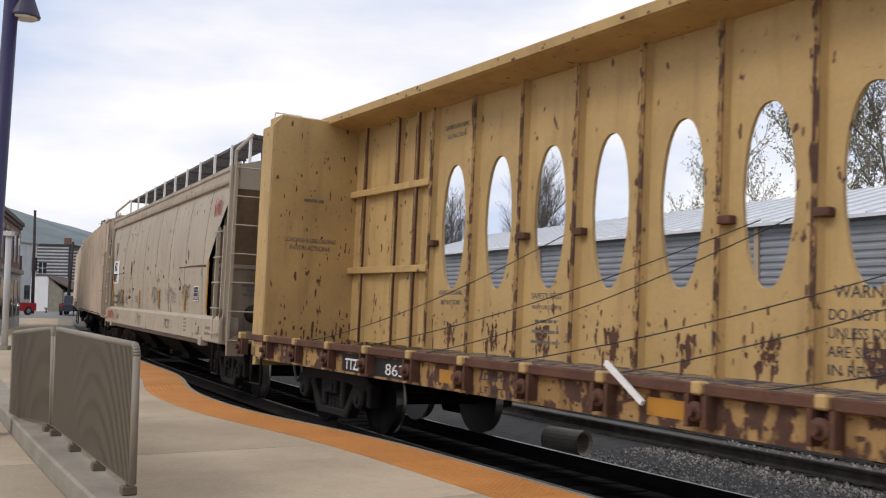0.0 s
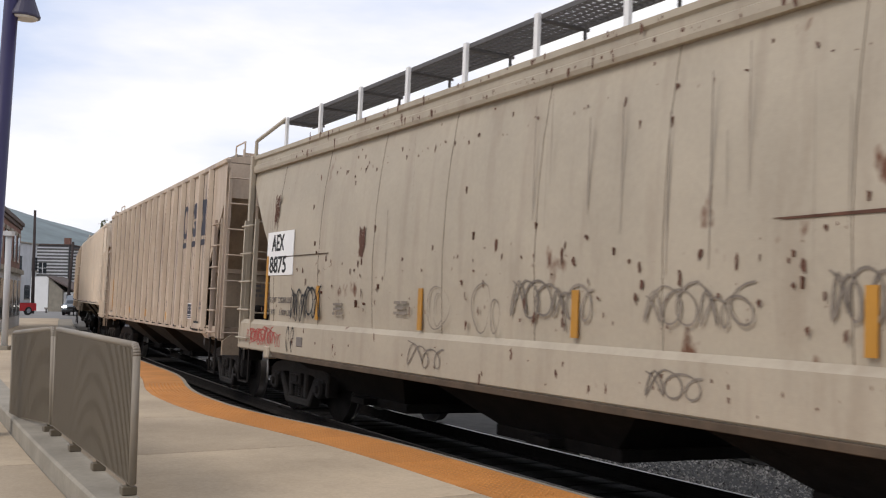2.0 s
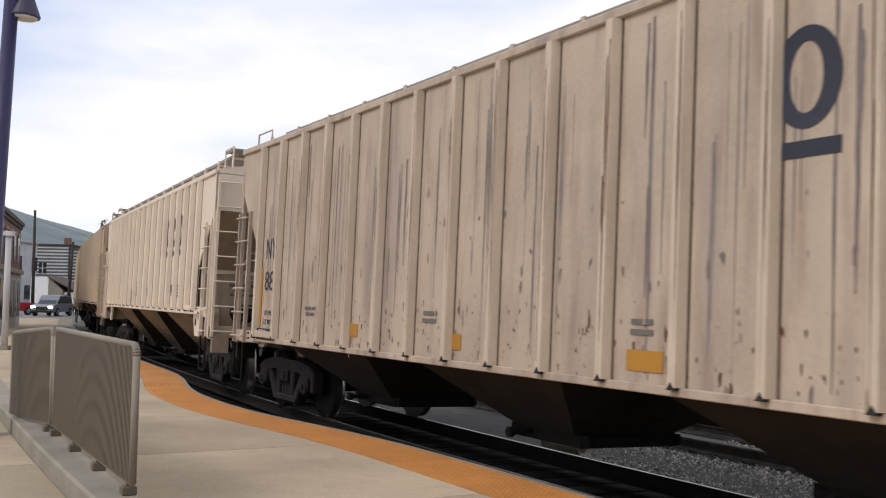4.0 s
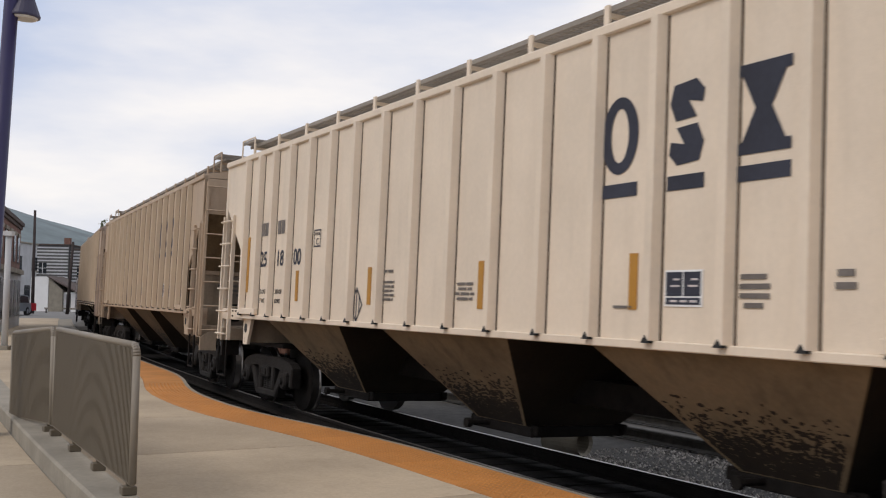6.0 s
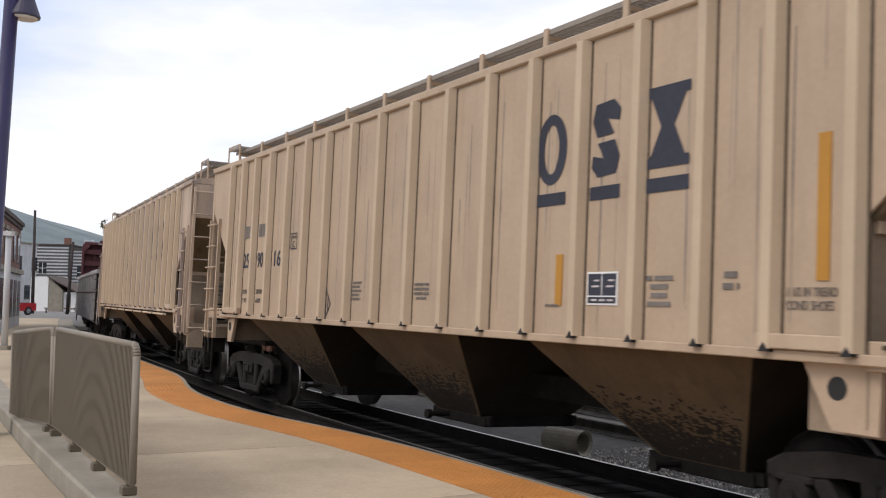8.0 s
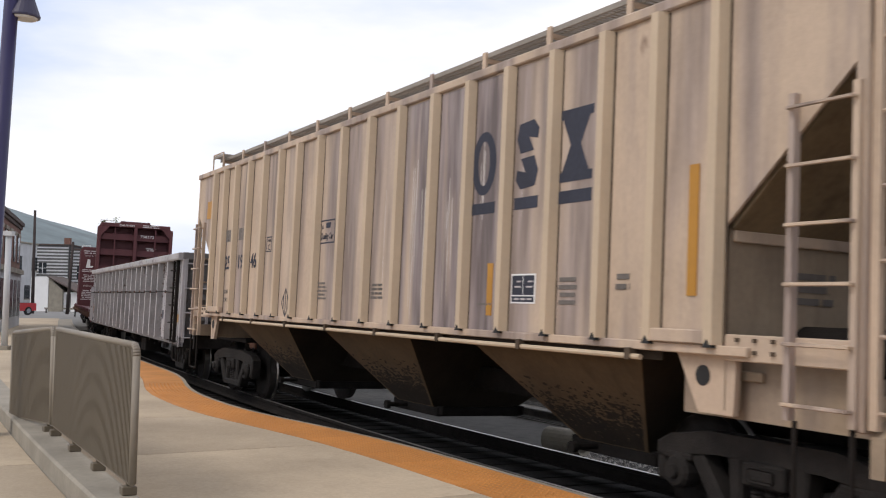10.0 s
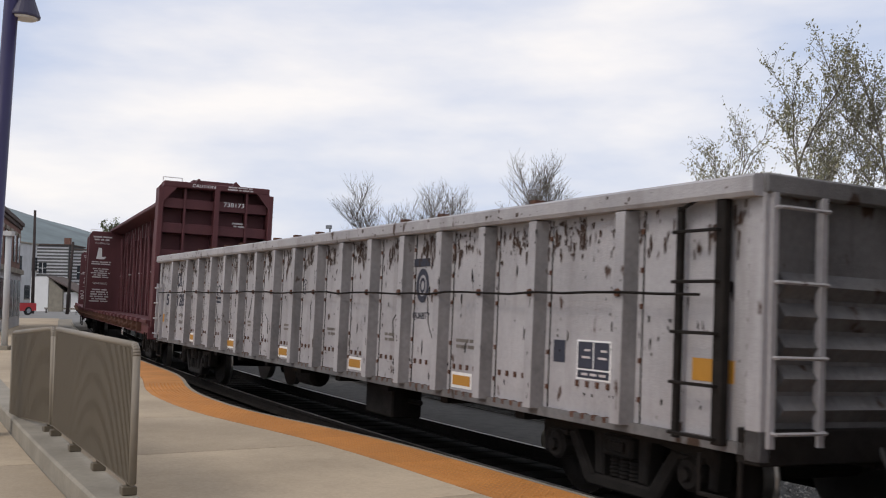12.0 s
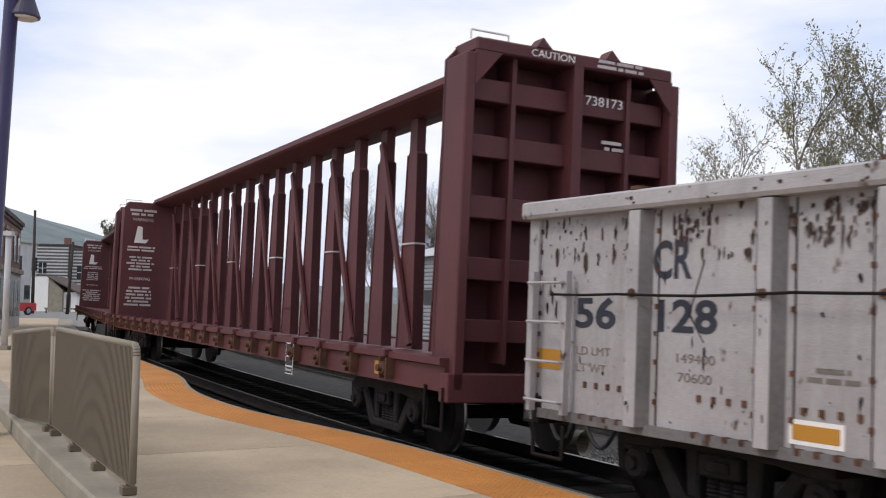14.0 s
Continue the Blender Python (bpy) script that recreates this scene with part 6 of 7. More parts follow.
# -- gondola
def build_gondola():
    car = thing("gondola_wagon", "battered chalky grey open gondola wagon with riveted ribs", "freight wagon", "wagons of the train")
    half, lo, hi, paint = 9.03, 0.8, 2.62, GONDOLA
    for sy in (-1, 1):
        part("side", boxes((-half, half, min(sy * 1.43, sy * 1.46), max(sy * 1.43, sy * 1.46), lo, hi - 0.1)), paint, car)
        s = [(sy * y, z) for y, z in ((1.4, hi - 0.15), (1.58, hi - 0.15), (1.6, hi - 0.12), (1.6, hi - 0.02), (1.57, hi), (1.4, hi))]
        part("top_chord", prisms(s, lo=-half - 0.05, hi=half + 0.05, axis="x"), paint, car)
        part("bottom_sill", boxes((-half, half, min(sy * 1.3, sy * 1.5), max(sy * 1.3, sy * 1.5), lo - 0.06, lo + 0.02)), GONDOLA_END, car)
    me = bpy.data.meshes.new("rib")
    bm = prisms([(-0.1, 1.46), (-0.06, 1.575), (0.06, 1.575), (0.1, 1.46)], lo=lo, hi=hi - 0.16, axis="z")
    bm.to_mesh(me)
    bm.free()
    bolt = bpy.data.meshes.new("bolt_strip")
    bm = bmesh.new()
    for z in (1.0, 1.3, 1.72, 2.0, 2.3):
        for dx in (-0.16, 0.16):
            box(bm, dx - 0.015, dx + 0.015, 1.46, 1.476, z - 0.02, z + 0.02)
    for k in range(4):
        box(bm, 0.22 + k * 0.14, 0.255 + k * 0.14, 1.46, 1.474, 1.04, 1.09)
        box(bm, 0.2 + k * 0.15, 0.25 + k * 0.15, 1.46, 1.5, lo - 0.02, lo + 0.025)
    bm.to_mesh(bolt)
    bm.free()
    # Darker strip on each rib's -x face: grime and side shade as colour.
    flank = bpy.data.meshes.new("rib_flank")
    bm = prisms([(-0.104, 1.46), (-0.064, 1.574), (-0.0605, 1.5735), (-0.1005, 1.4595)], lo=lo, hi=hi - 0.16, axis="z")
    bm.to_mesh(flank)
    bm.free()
    rx = [-7.64] + [-6.37 + k * 0.91 for k in range(15)] + [7.64]
    seam = bpy.data.meshes.new("seam")
    bm = boxes((-0.18, -0.165, 1.46, 1.464, lo, hi - 0.16), (0.155, 0.165, 1.46, 1.464, lo, hi - 0.16))
    bm.to_mesh(seam)
    bm.free()
    for k, x in enumerate(rx):
        part_of("seam", seam, GRIME, car, at=pose(x, 0, 0))
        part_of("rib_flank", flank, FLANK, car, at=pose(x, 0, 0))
        part_of("rib", me, paint, car, at=pose(x, 0, 0))
        part_of("rib", me, paint, car, at=pose(x, 0, 0, 0, 0, 180))
        tagged(part_of("bolt_strip", bolt, RUST, car, at=pose(x, 0, 0)), kind="stuff")
        part("clamp", lathe(bmesh.new(), [(1.575, 0.035), (1.6, 0.03)], 8, "y"), RUST, car, at=pose(x, 0, 1.82))
        rnd = random.Random(k)
        if rnd.random() < 0.5:
            part("stake_cap", boxes((x - 0.05, x + 0.05, 1.48, 1.58, hi, hi + 0.03)), RUST, car)
    rnd = random.Random(4)
    part("side_pipe", tube([(half - 0.4 - k * 0.42, 1.6, 1.815 + rnd.uniform(-0.02, 0.012)) for k in range(42)], 0.012), GRIME, car)
    part("floor", boxes((-half, half, -1.43, 1.43, lo, lo + 0.06)), RUST, car)
    for sx in (-1, 1):
        x0, x1 = sorted((sx * half, sx * (half - 0.04)))
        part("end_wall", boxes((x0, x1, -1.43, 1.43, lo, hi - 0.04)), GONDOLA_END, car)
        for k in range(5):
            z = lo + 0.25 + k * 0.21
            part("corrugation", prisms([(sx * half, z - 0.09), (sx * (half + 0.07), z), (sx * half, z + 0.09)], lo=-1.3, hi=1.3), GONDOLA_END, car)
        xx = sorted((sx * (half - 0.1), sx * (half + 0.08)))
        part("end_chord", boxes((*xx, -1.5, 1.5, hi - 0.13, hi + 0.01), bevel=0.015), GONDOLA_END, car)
        for y in (-1.48, 1.4):
            part("corner_post", boxes((*sorted((sx * (half - 0.08), sx * (half + 0.06))), y, y + 0.1, lo - 0.1, hi - 0.1), bevel=0.01), paint, car)
        part("end_sill", boxes((*sorted((sx * (half - 0.15), sx * (half + 0.06))), -1.5, 1.5, lo - 0.12, lo + 0.12), bevel=0.01), GRIME, car)
        if sx < 0:
            lad = part("ladder", boxes((-8.8, -8.7, 1.5, 1.57, lo - 0.02, 2.6), bevel=0.008), GRIME, car, "black side ladder")
            part("stile", boxes((-8.33, -8.28, 1.51, 1.55, lo - 0.02, 2.45)), GRIME, lad)
            for k in range(5):
                part("rung", rods([((-8.75, 1.6, lo + 0.36 * k + 0.02), (-8.3, 1.6, lo + 0.36 * k + 0.02)), ((-8.75, 1.53, lo + 0.36 * k + 0.02), (-8.75, 1.6, lo + 0.36 * k + 0.02)), ((-8.3, 1.53, lo + 0.36 * k + 0.02), (-8.3, 1.6, lo + 0.36 * k + 0.02))], 0.013, 5), GRIME, lad)
            part("ladder_brace", rods([((-8.3, 1.55, 2.42), (-8.75, 1.58, 2.56))], 0.014, 5), GRIME, lad)
        else:
            ladder(car, sx, paint, half - 0.12, 1.56, -1, lo, 2.0, 4, "x", 0.46)
        for k in range(9):
            part("corner_bolt", boxes((*sorted((sx * (half - 0.07), sx * (half - 0.1))), 1.46, 1.475, lo + 0.1 + 0.18 * k, lo + 0.14 + 0.18 * k)), DARKRUST, car)
        ladder(car, sx, paint, sx * (half + 0.06), 1.42, -1, lo, 2.5, 4, "y", 0.46)
        step_stirrup(car, sx * (half - 0.1), 1.5, lo - 0.1, GRIME, 0.4 if sx < 0 else -0.4)
    part("centre_sill", boxes((-half, half, -0.3, 0.3, 0.62, 0.8)), GRIME, car)
    for k in range(9):
        x = -6 + k * 1.5
        part("cross_bearer", boxes((x - 0.08, x + 0.08, -1.4, 1.4, 0.66, 0.8)), GRIME, car)
    part("equipment_box", boxes((-2.9, -2.1, 0.85, 1.25, 0.32, 0.78), (-3.25, -2.9, 1.0, 1.06, 0.5, 0.56), bevel=0.02), GRIME, car)
    part("brake_cylinder", lathe(bmesh.new(), [(-0.35, 0.1), (-0.3, 0.16), (0.3, 0.16), (0.35, 0.1)], 14, "x"), GRIME, car, at=pose(0.5, 1.0, 0.6))
    Y = 1.4625
    for x in (6.02, 3.35, 0.57, -2.19, -4.97):
        board(car, x, 0.93, 0.36, 0.1, Y, REFLECT, WHITE, "amber reflector with a white border")
    board(car, 8.77, 1.25, 0.38, 0.17, Y, REFLECT, None, "amber reflector")
    board(car, -8.6, 1.28, 0.42, 0.16, Y, REFLECT)
    lettering(car, "CR", 7.54, Y, 1.94, 0.4, INK, width=0.4, bold=0.009)
    lettering(car, "56", 8.46, Y, 1.54, 0.34, INK, width=0.5, bold=0.009)
    lettering(car, "128", 7.55, Y, 1.54, 0.33, INK, width=0.6, bold=0.009)
    lettering(car, "LD LMT\nLT WT", 8.43, Y, 1.31, 0.1, FADED_INK, width=0.42, spacing=1.4)
    lettering(car, "149400\n 70600", 7.29, Y, 1.31, 0.1, FADED_INK, width=0.38, spacing=1.4)
    qx = -4.0
    text_bars(car, qx, Y, 2.2, 0.5, 1, 0.1, INK, seed=6, fill=0.9)
    lettering(car, "QUALITY", qx + 0.22, Y, 1.53, 0.11, INK, width=0.41)
    ring = bmesh.new()
    for r0, r1 in ((0.19, 0.12), (0.085, 0.05)):
        n = 26
        a = [ring.verts.new((qx + r0 * 0.8 * math.cos(q * math.tau / n), Y + 0.003, 1.9 + r0 * math.sin(q * math.tau / n))) for q in range(n)]
        b = [ring.verts.new((qx + r1 * 0.8 * math.cos(q * math.tau / n), Y + 0.003, 1.9 + r1 * math.sin(q * math.tau / n))) for q in range(n)]
        for q in range(n):
            ring.faces.new((a[q], a[(q + 1) % n], b[(q + 1) % n], b[q]))
    part("round_emblem", ring, INK, car, "dark round emblem shape")
    placard(car, -7.2, 1.265, 0.44, 0.3, Y)
    board(car, -6.7, 1.32, 0.17, 0.19, Y, INK)
    loop_mark(car, -0.27, Y + 0.002, 1.9, 0.085, 0.1, INK, 0.018)
    lettering(car, "S", -0.22, Y, 1.85, 0.14, INK)
    loop_mark(car, 4.27, Y + 0.002, 1.84, 0.1, 0.09, INK, 0.04)
    part("emblem_bar", boxes((4.14, 4.4, Y - 0.002, Y + 0.002, 1.69, 1.73)), INK, car)
    part("emblem_bar", boxes((4.14, 4.4, Y - 0.002, Y + 0.002, 1.62, 1.66)), INK, car)
    for k in range(2, 15, 2):
        text_bars(car, rx[k] + 0.44, Y, 1.35, 0.4, 2, 0.06, FADED_INK, seed=k)
    chips(car, -8.9, 8.9, 2.1, 2.46, 1.466, 1100, DARKRUST, 1, 0.034, 4.0)
    chips(car, -8.9, 8.9, 0.85, 1.15, 1.466, 140, GRIME, 2, 0.03, 1.8, "grime_wear")
    chips(car, -8.9, 8.9, 1.15, 2.1, 1.466, 420, GRIME, 3, 0.026, 4.5, "grime_wear")
    chips(car, -8.95, 8.95, 2.5, 2.6, 1.6015, 120, DARKRUST, 4, 0.04, 0.8)
    for k, x in enumerate(rx[:-1]):
        rnd = random.Random(k)
        xm = (x + rx[k + 1]) / 2 + rnd.uniform(-0.15, 0.15)
        chips(car, xm - 0.18, xm + 0.18, 2.2, 2.44, 1.467, 60, DARKRUST, 300 + k, 0.036, 3.4)
        if rnd.random() < 0.6:
            zz = rnd.uniform(1.1, 1.6)
            part("scratch", tube([(xm + rnd.uniform(-0.2, 0.2), 1.462, zz + rnd.uniform(0.3, 0.6)), (xm, 1.463, zz + 0.2), (xm + rnd.uniform(-0.15, 0.15), 1.462, zz)], 0.006, 4), GRIME, car)
    for k, x in enumerate(rx):
        chips(car, x - 0.07, x + 0.07, 0.9, 2.4, 1.577, 9, GRIME, 10 + k, 0.022, 4.5)
    add_coupler(car, half)
    add_bogies(car, half - 1.9)
    return car


# -- centre-beam lumber wagons
def centre_beam_frame(car, half, paint, sill_mat, bulk_paint, bw=1.45, dz=0.0):
    for sx in (-1, 1):
        x0, x1 = sorted((sx * half, sx * (half - 0.52)))
        xi = sx * (half - 0.52)
        xo = xi + sx * 0.061
        poly = [(-bw, 0.85), (-bw, 4.4 - dz), (-bw + 0.13, 4.55 - dz), (bw - 0.13, 4.55 - dz), (bw, 4.4 - dz), (bw, 0.85)]
        a, b = sorted((xi, xi + sx * 0.06))
        part("bulkhead", prisms(poly, lo=a, hi=b, axis="x"), bulk_paint, car)
        for y in (-bw, bw - 0.12):
            part("bulkhead_post", boxes((x0 + (0.004 if sx > 0 else 0), x1 - (0.004 if sx < 0 else 0), y, y + 0.12, 0.82, 4.4 - dz), bevel=0.015), bulk_paint, car)
        part("bulkhead_cap", boxes((x0 + (0.002 if sx > 0 else 0), x1 - (0.002 if sx < 0 else 0), -bw + 0.11, bw - 0.11, 4.42 - dz, 4.57 - dz), bevel=0.02), bulk_paint, car)
        part("bulkhead_post", boxes((min(xo, sx * half), max(xo, sx * half), -0.06, 0.06, 1.1, 4.45 - dz)), bulk_paint, car)
        for z in (1.5, 2.15, 2.8, 3.45, 4.05):
            part("bulkhead_beam", boxes((min(xo, sx * (half - 0.14)), max(xo, sx * (half - 0.14)), -bw + 0.13, bw - 0.13, z - dz - 0.12, z - dz + 0.12), bevel=0.01), bulk_paint, car)
        for y in (0.75, -0.75):
            part("stiffener", boxes((min(xo, sx * (half - 0.1)), max(xo, sx * (half - 0.1)), y - 0.025, y + 0.03, 1.1, 4.45 - dz)), bulk_paint, car)
        for sy in (-1, 1):
            part("gusset", prisms([(sy * (bw - 0.11), 4.43 - dz), (sy * (bw - 0.43), 4.43 - dz), (sy * (bw - 0.11), 4.05 - dz)], lo=min(sx * half, sx * (half - 0.03)), hi=max(sx * half, sx * (half - 0.03)), axis="x"), bulk_paint, car)
        for y in (0.45, -0.45):
            part("lifting_lug", prisms([(y - 0.1, 4.565 - dz), (y + 0.1, 4.565 - dz), (y + 0.02, 4.68 - dz)], lo=min(sx * half, sx * (half - 0.2)), hi=max(sx * half, sx * (half - 0.2)), axis="x"), bulk_paint, car)
        part("grab_rail", rods([((sx * (half - 0.1), 0.85, 4.58 - dz), (sx * (half - 0.1), 0.85, 4.66 - dz)), ((sx * (half - 0.1), 0.85, 4.66 - dz), (sx * (half - 0.1), 1.3, 4.66 - dz)), ((sx * (half - 0.1), 1.3, 4.66 - dz), (sx * (half - 0.1), 1.3, 4.56 - dz))], 0.012, 5), WHITE, car)
        part("end_sill", boxes((*sorted((sx * half, sx * (half - 0.2))), -1.45, 1.45, 0.7, 1.0), bevel=0.01), bulk_paint, car)
        step_stirrup(car, sx * (half - 0.08), 1.46, 0.85, GRIME, 0.42 if sx < 0 else -0.42)
    part("deck", prisms([(-1.4, 1.12), (-0.2, 1.06), (0.2, 1.06), (1.4, 1.12), (1.4, 1.0), (-1.4, 1.0)], lo=-half + 0.5, hi=half - 0.5, axis="x"), sill_mat, car)
    for sy in (-1, 1):
        s = [(sy * y, z) for y, z in ((1.36, 0.80), (1.44, 0.80), (1.44, 1.06), (1.5, 1.08), (1.5, 1.15), (1.36, 1.15))]
        part("side_sill", prisms(s, lo=-half + 0.1, hi=half - 0.1, axis="x"), sill_mat, car)
    part("centre_sill", boxes((-half, half, -0.3, 0.3, 0.66, 1.0)), GRIME, car)
    for k in range(11):
        x = -half + 2 + k * (2 * half - 4) / 10
        part("cross_bearer", boxes((x - 0.06, x + 0.06, -1.36, 1.36, 0.78, 1.0)), GRIME, car)
    for k in range(20):
        x = 5.84 + (k - 14) * 1.105
        w = part("winch", lathe(bmesh.new(), [(1.44, 0.05), (1.52, 0.05), (1.53, 0.075), (1.56, 0.075), (1.57, 0.04), (1.62, 0.04)], 10, "y"), RUST, car, at=pose(x, 0, 0.96))
        part("winch_bracket", boxes((x - 0.11, x - 0.07, 1.44, 1.55, 0.84, 1.08), (x + 0.07, x + 0.11, 1.44, 1.55, 0.84, 1.08)), RUST, car)
        part("stake", boxes((x - 0.05, x + 0.05, 1.45, 1.56, 1.08, 1.18), bevel=0.015), paint, car)
    add_coupler(car, half)
    add_bogies(car, half - 2.35)


def egg(n=32):
    """A tall opening, narrower at its foot."""
    pts = []
    for k in range(n):
        a = k * math.tau / n
        z = math.sin(a)
        w = 0.30 * (1 - 0.14 * max(0, -z) - 0.04 * max(0, z))
        pts.append((math.copysign(abs(math.cos(a)) ** 0.85, math.cos(a)) * w, 2.765 + 0.835 * math.copysign(abs(z) ** 0.92, z)))
    return pts


def window_panel_mesh(w):
    me = bpy.data.meshes.new("wall_panel")
    bm = bmesh.new()
    hole = egg()
    n = len(hole)
    lo, hi = 1.13, 4.46
    outer = []
    for x, z in hole:
        dx, dz = x, z - 2.765
        k = min(w / 2 / max(abs(dx), 1e-6), (hi - 2.765) / max(dz, 1e-6) if dz > 0 else (2.765 - lo) / max(-dz, 1e-6))
        outer.append((dx * k, 2.765 + dz * k))
    for cx in (-w / 2, w / 2):
        for cz in (lo, hi):
            i = min(range(n), key=lambda q: (outer[q][0] - cx) ** 2 * 9 + (outer[q][1] - cz) ** 2)
            outer[i] = (cx, cz)
    lay = []
    for y in (0.022, -0.022):
        lay.append(([bm.verts.new((x, y, z)) for x, z in hole], [bm.verts.new((x, y, z)) for x, z in outer]))
    for hv, ov in lay:
        for i in range(n):
            bm.faces.new((hv[i], hv[(i + 1) % n], ov[(i + 1) % n], ov[i]))
    (h0, _), (h1, _) = lay
    for i in range(n):
        bm.faces.new((h0[i], h0[(i + 1) % n], h1[(i + 1) % n], h1[i]))
    bmesh.ops.recalc_face_normals(bm, faces=bm.faces)
    bm.to_mesh(me)
    bm.free()
    return me


def build_yellow_centre_beam():
    car = thing("yellow_centre_beam_wagon", "rust-spotted ochre yellow centre-beam lumber wagon with oval openings", "freight wagon", "wagons of the train")
    half = 11.1
    centre_beam_frame(car, half, YELLOW, YELLOW_RUSTY, YELLOW)
    pitch = 1.074
    first = 7.52          # the opening nearest to the trailing end
    count = 14
    me = window_panel_mesh(pitch - 0.002)
    for k in range(count):
        x = first - k * pitch
        part_of("wall_panel", me, YELLOW, car, at=pose(x, 0, 0))
    a, b = first + pitch / 2, half - 0.52
    for x0, x1 in ((a, b), (-half + 0.52, first - (count - 0.5) * pitch)):
        part("wall_panel", boxes((x0, x1, -0.022, 0.022, 1.13, 4.46)), YELLOW, car)
        for k in (8.47, 9.07, 10.13):
            x = math.copysign(k, x0)
            part("rib", prisms([(x - 0.07, 0.022), (x - 0.04, 0.11), (x + 0.04, 0.11), (x + 0.07, 0.022)], lo=1.12, hi=4.45, axis="z"), YELLOW, car)
            part("rib_edge", boxes((x - 0.052, x - 0.02, 0.085, 0.114, 1.12, 4.44)), RUST, car)
            streaks(car, x - 0.04, x + 0.045, 4.4, 1.2, 0.1125, 9, RUST, int(700 + x * 9), 0.014)
        for z in (2.22, 3.42):
            part("rail", boxes((x0, x1, 0.022, 0.13, z - 0.05, z + 0.05), bevel=0.008), YELLOW, car)
    rib = bpy.data.meshes.new("rib")
    bm = prisms([(-0.075, 0.022), (-0.045, 0.10), (0.045, 0.10), (0.075, 0.022)], lo=1.12, hi=4.45, axis="z")
    bm.to_mesh(rib)
    bm.free()
    edge = bpy.data.meshes.new("rib_edge")
    bm = boxes((-0.05, 0.012, 0.095, 0.106, 1.12, 4.44))
    bm.to_mesh(edge)
    bm.free()
    for k in range(count + 1):
        x = first + pitch / 2 - k * pitch
        part_of("rib", rib, YELLOW, car, at=pose(x, 0, 0))
        part_of("rib", rib, YELLOW, car, at=pose(x, 0, 0, 0, 0, 180))
        part_of("rib_edge", edge, YELLOW_RUSTY, car, at=pose(x, 0, 0))
    chord = [(0.05, 4.44), (0.5, 4.5), (0.56, 4.52), (0.57, 4.62), (0.5, 4.66), (-0.5, 4.66), (-0.57, 4.62), (-0.56, 4.52), (-0.5, 4.5), (-0.05, 4.44)]
    part("top_chord", prisms(chord, lo=-half + 0.3, hi=half - 0.3, axis="x"), YELLOW, car)
    part("rub_rail", boxes((-half + 0.1, half - 0.1, 1.44, 1.515, 1.075, 1.165), bevel=0.01), RUST, car, "rusted rub rail")
    def in_opening(x, z):
        q = (first - x) / pitch
        return 1.85 < z < 3.7 and -0.5 < q < count - 0.5 and abs(q - round(q)) * pitch < 0.34
    chips(car, -10.4, 8.0, 1.2, 1.75, 0.0245, 420, RUST, 21, 0.034, 4.0)
    chips(car, -10.4, 8.0, 1.2, 4.4, 0.0245, 220, RUST, 22, 0.02, 3.0, skip=in_opening)
    chips(car, -half + 0.2, half - 0.2, 0.82, 1.05, 1.4425, 420, RUST, 23, 0.06, 0.9)
    chips(car, -half + 0.2, half - 0.2, 4.53, 4.61, 0.572, 90, RUST, 24, 0.05, 0.6)
    for k in range(count + 1):
        x = first + pitch / 2 - k * pitch
        chips(car, x - 0.045, x + 0.045, 1.15, 4.4, 0.1075, 70, RUST, 30 + k, 0.026, 5.0)
    me_chips = chips(car, -1.3, 1.3, 1.2, 4.4, 0.0, 300, RUST, 60, 0.018, 5.0)
    me_chips.matrix_basis = Matrix.Translation((half - 0.5245, 0, 0)) @ Matrix.Rotation(radians(90), 4, "Z")
    for seed, z0, z1, n, size in ((62, 0.9, 1.4, 260, 0.04), (63, 1.2, 4.3, 30, 0.04)):
        wear = chips(car, -1.3, 1.3, z0, z1, 0.0, n, RUST, seed, size, 4.0)
        wear.matrix_basis = Matrix.Translation((half - 0.5243, 0, 0)) @ Matrix.Rotation(radians(90), 4, "Z")
    me_patch = chips(car, -1.1, -0.5, 4.1, 4.3, 0.0, 160, RUST, 61, 0.045, 1.2)
    me_patch.matrix_basis = Matrix.Translation((half - 0.525, 0, 0)) @ Matrix.Rotation(radians(90), 4, "Z")
    rnd = random.Random(12)
    for k in range(count):
        x = first - k * pitch
        # rust creeping up from the deck in the middle of a panel
        xm = x + rnd.uniform(-0.12, 0.12)
        chips(car, xm - 0.13, xm + 0.13, 1.2, 1.5, 0.0252, 70, RUST, 800 + k, 0.05, 3.2)
        if k % 3 != 1:
            part("hook_block", boxes((x + 0.36, x + 0.52, 0.022, 0.12, 2.52, 2.6), bevel=0.01), RUST, car)
    for k in range(9):
        x0 = first - 0.8 - k * 1.6
        ln = rnd.uniform(4.0, 5.5)
        pts = [(x0 + 2.2 - ln * i / 14, 1.42 - 1.1 * (i / 14) ** 0.7, 1.15 + 1.35 * i / 14 - 0.08 * math.sin(math.pi * i / 14)) for i in range(15)]
        part("tie_cable", tube(pts, 0.006, 5), CABLE, car)
    part("loose_board", boxes((-0.27, 0.27, -0.015, 0.015, -0.022, 0.022)), WHITE, car, "pale loose batten", at=pose(2.2, 1.56, 1.11, 0, -32, 0))
    y = 0.0235
    for zz in (1.76, 4.0):
        lettering(car, "LOADING & UNLOADING", first + 0.31, y, zz + 0.1, 0.09, FADED_INK, width=0.6)
        lettering(car, "INSTRUCTIONS", first + 0.24, y, zz - 0.03, 0.09, FADED_INK, width=0.48)
    lettering(car, "SAFETY FIRST", first - pitch + 0.3 - pitch, y, 1.82, 0.1, FADED_INK, width=0.6)
    lettering(car, "WHEN CAR IS EMPTY", first - 2 * pitch + 0.28, y, 1.7, 0.07, FADED_INK, width=0.54)
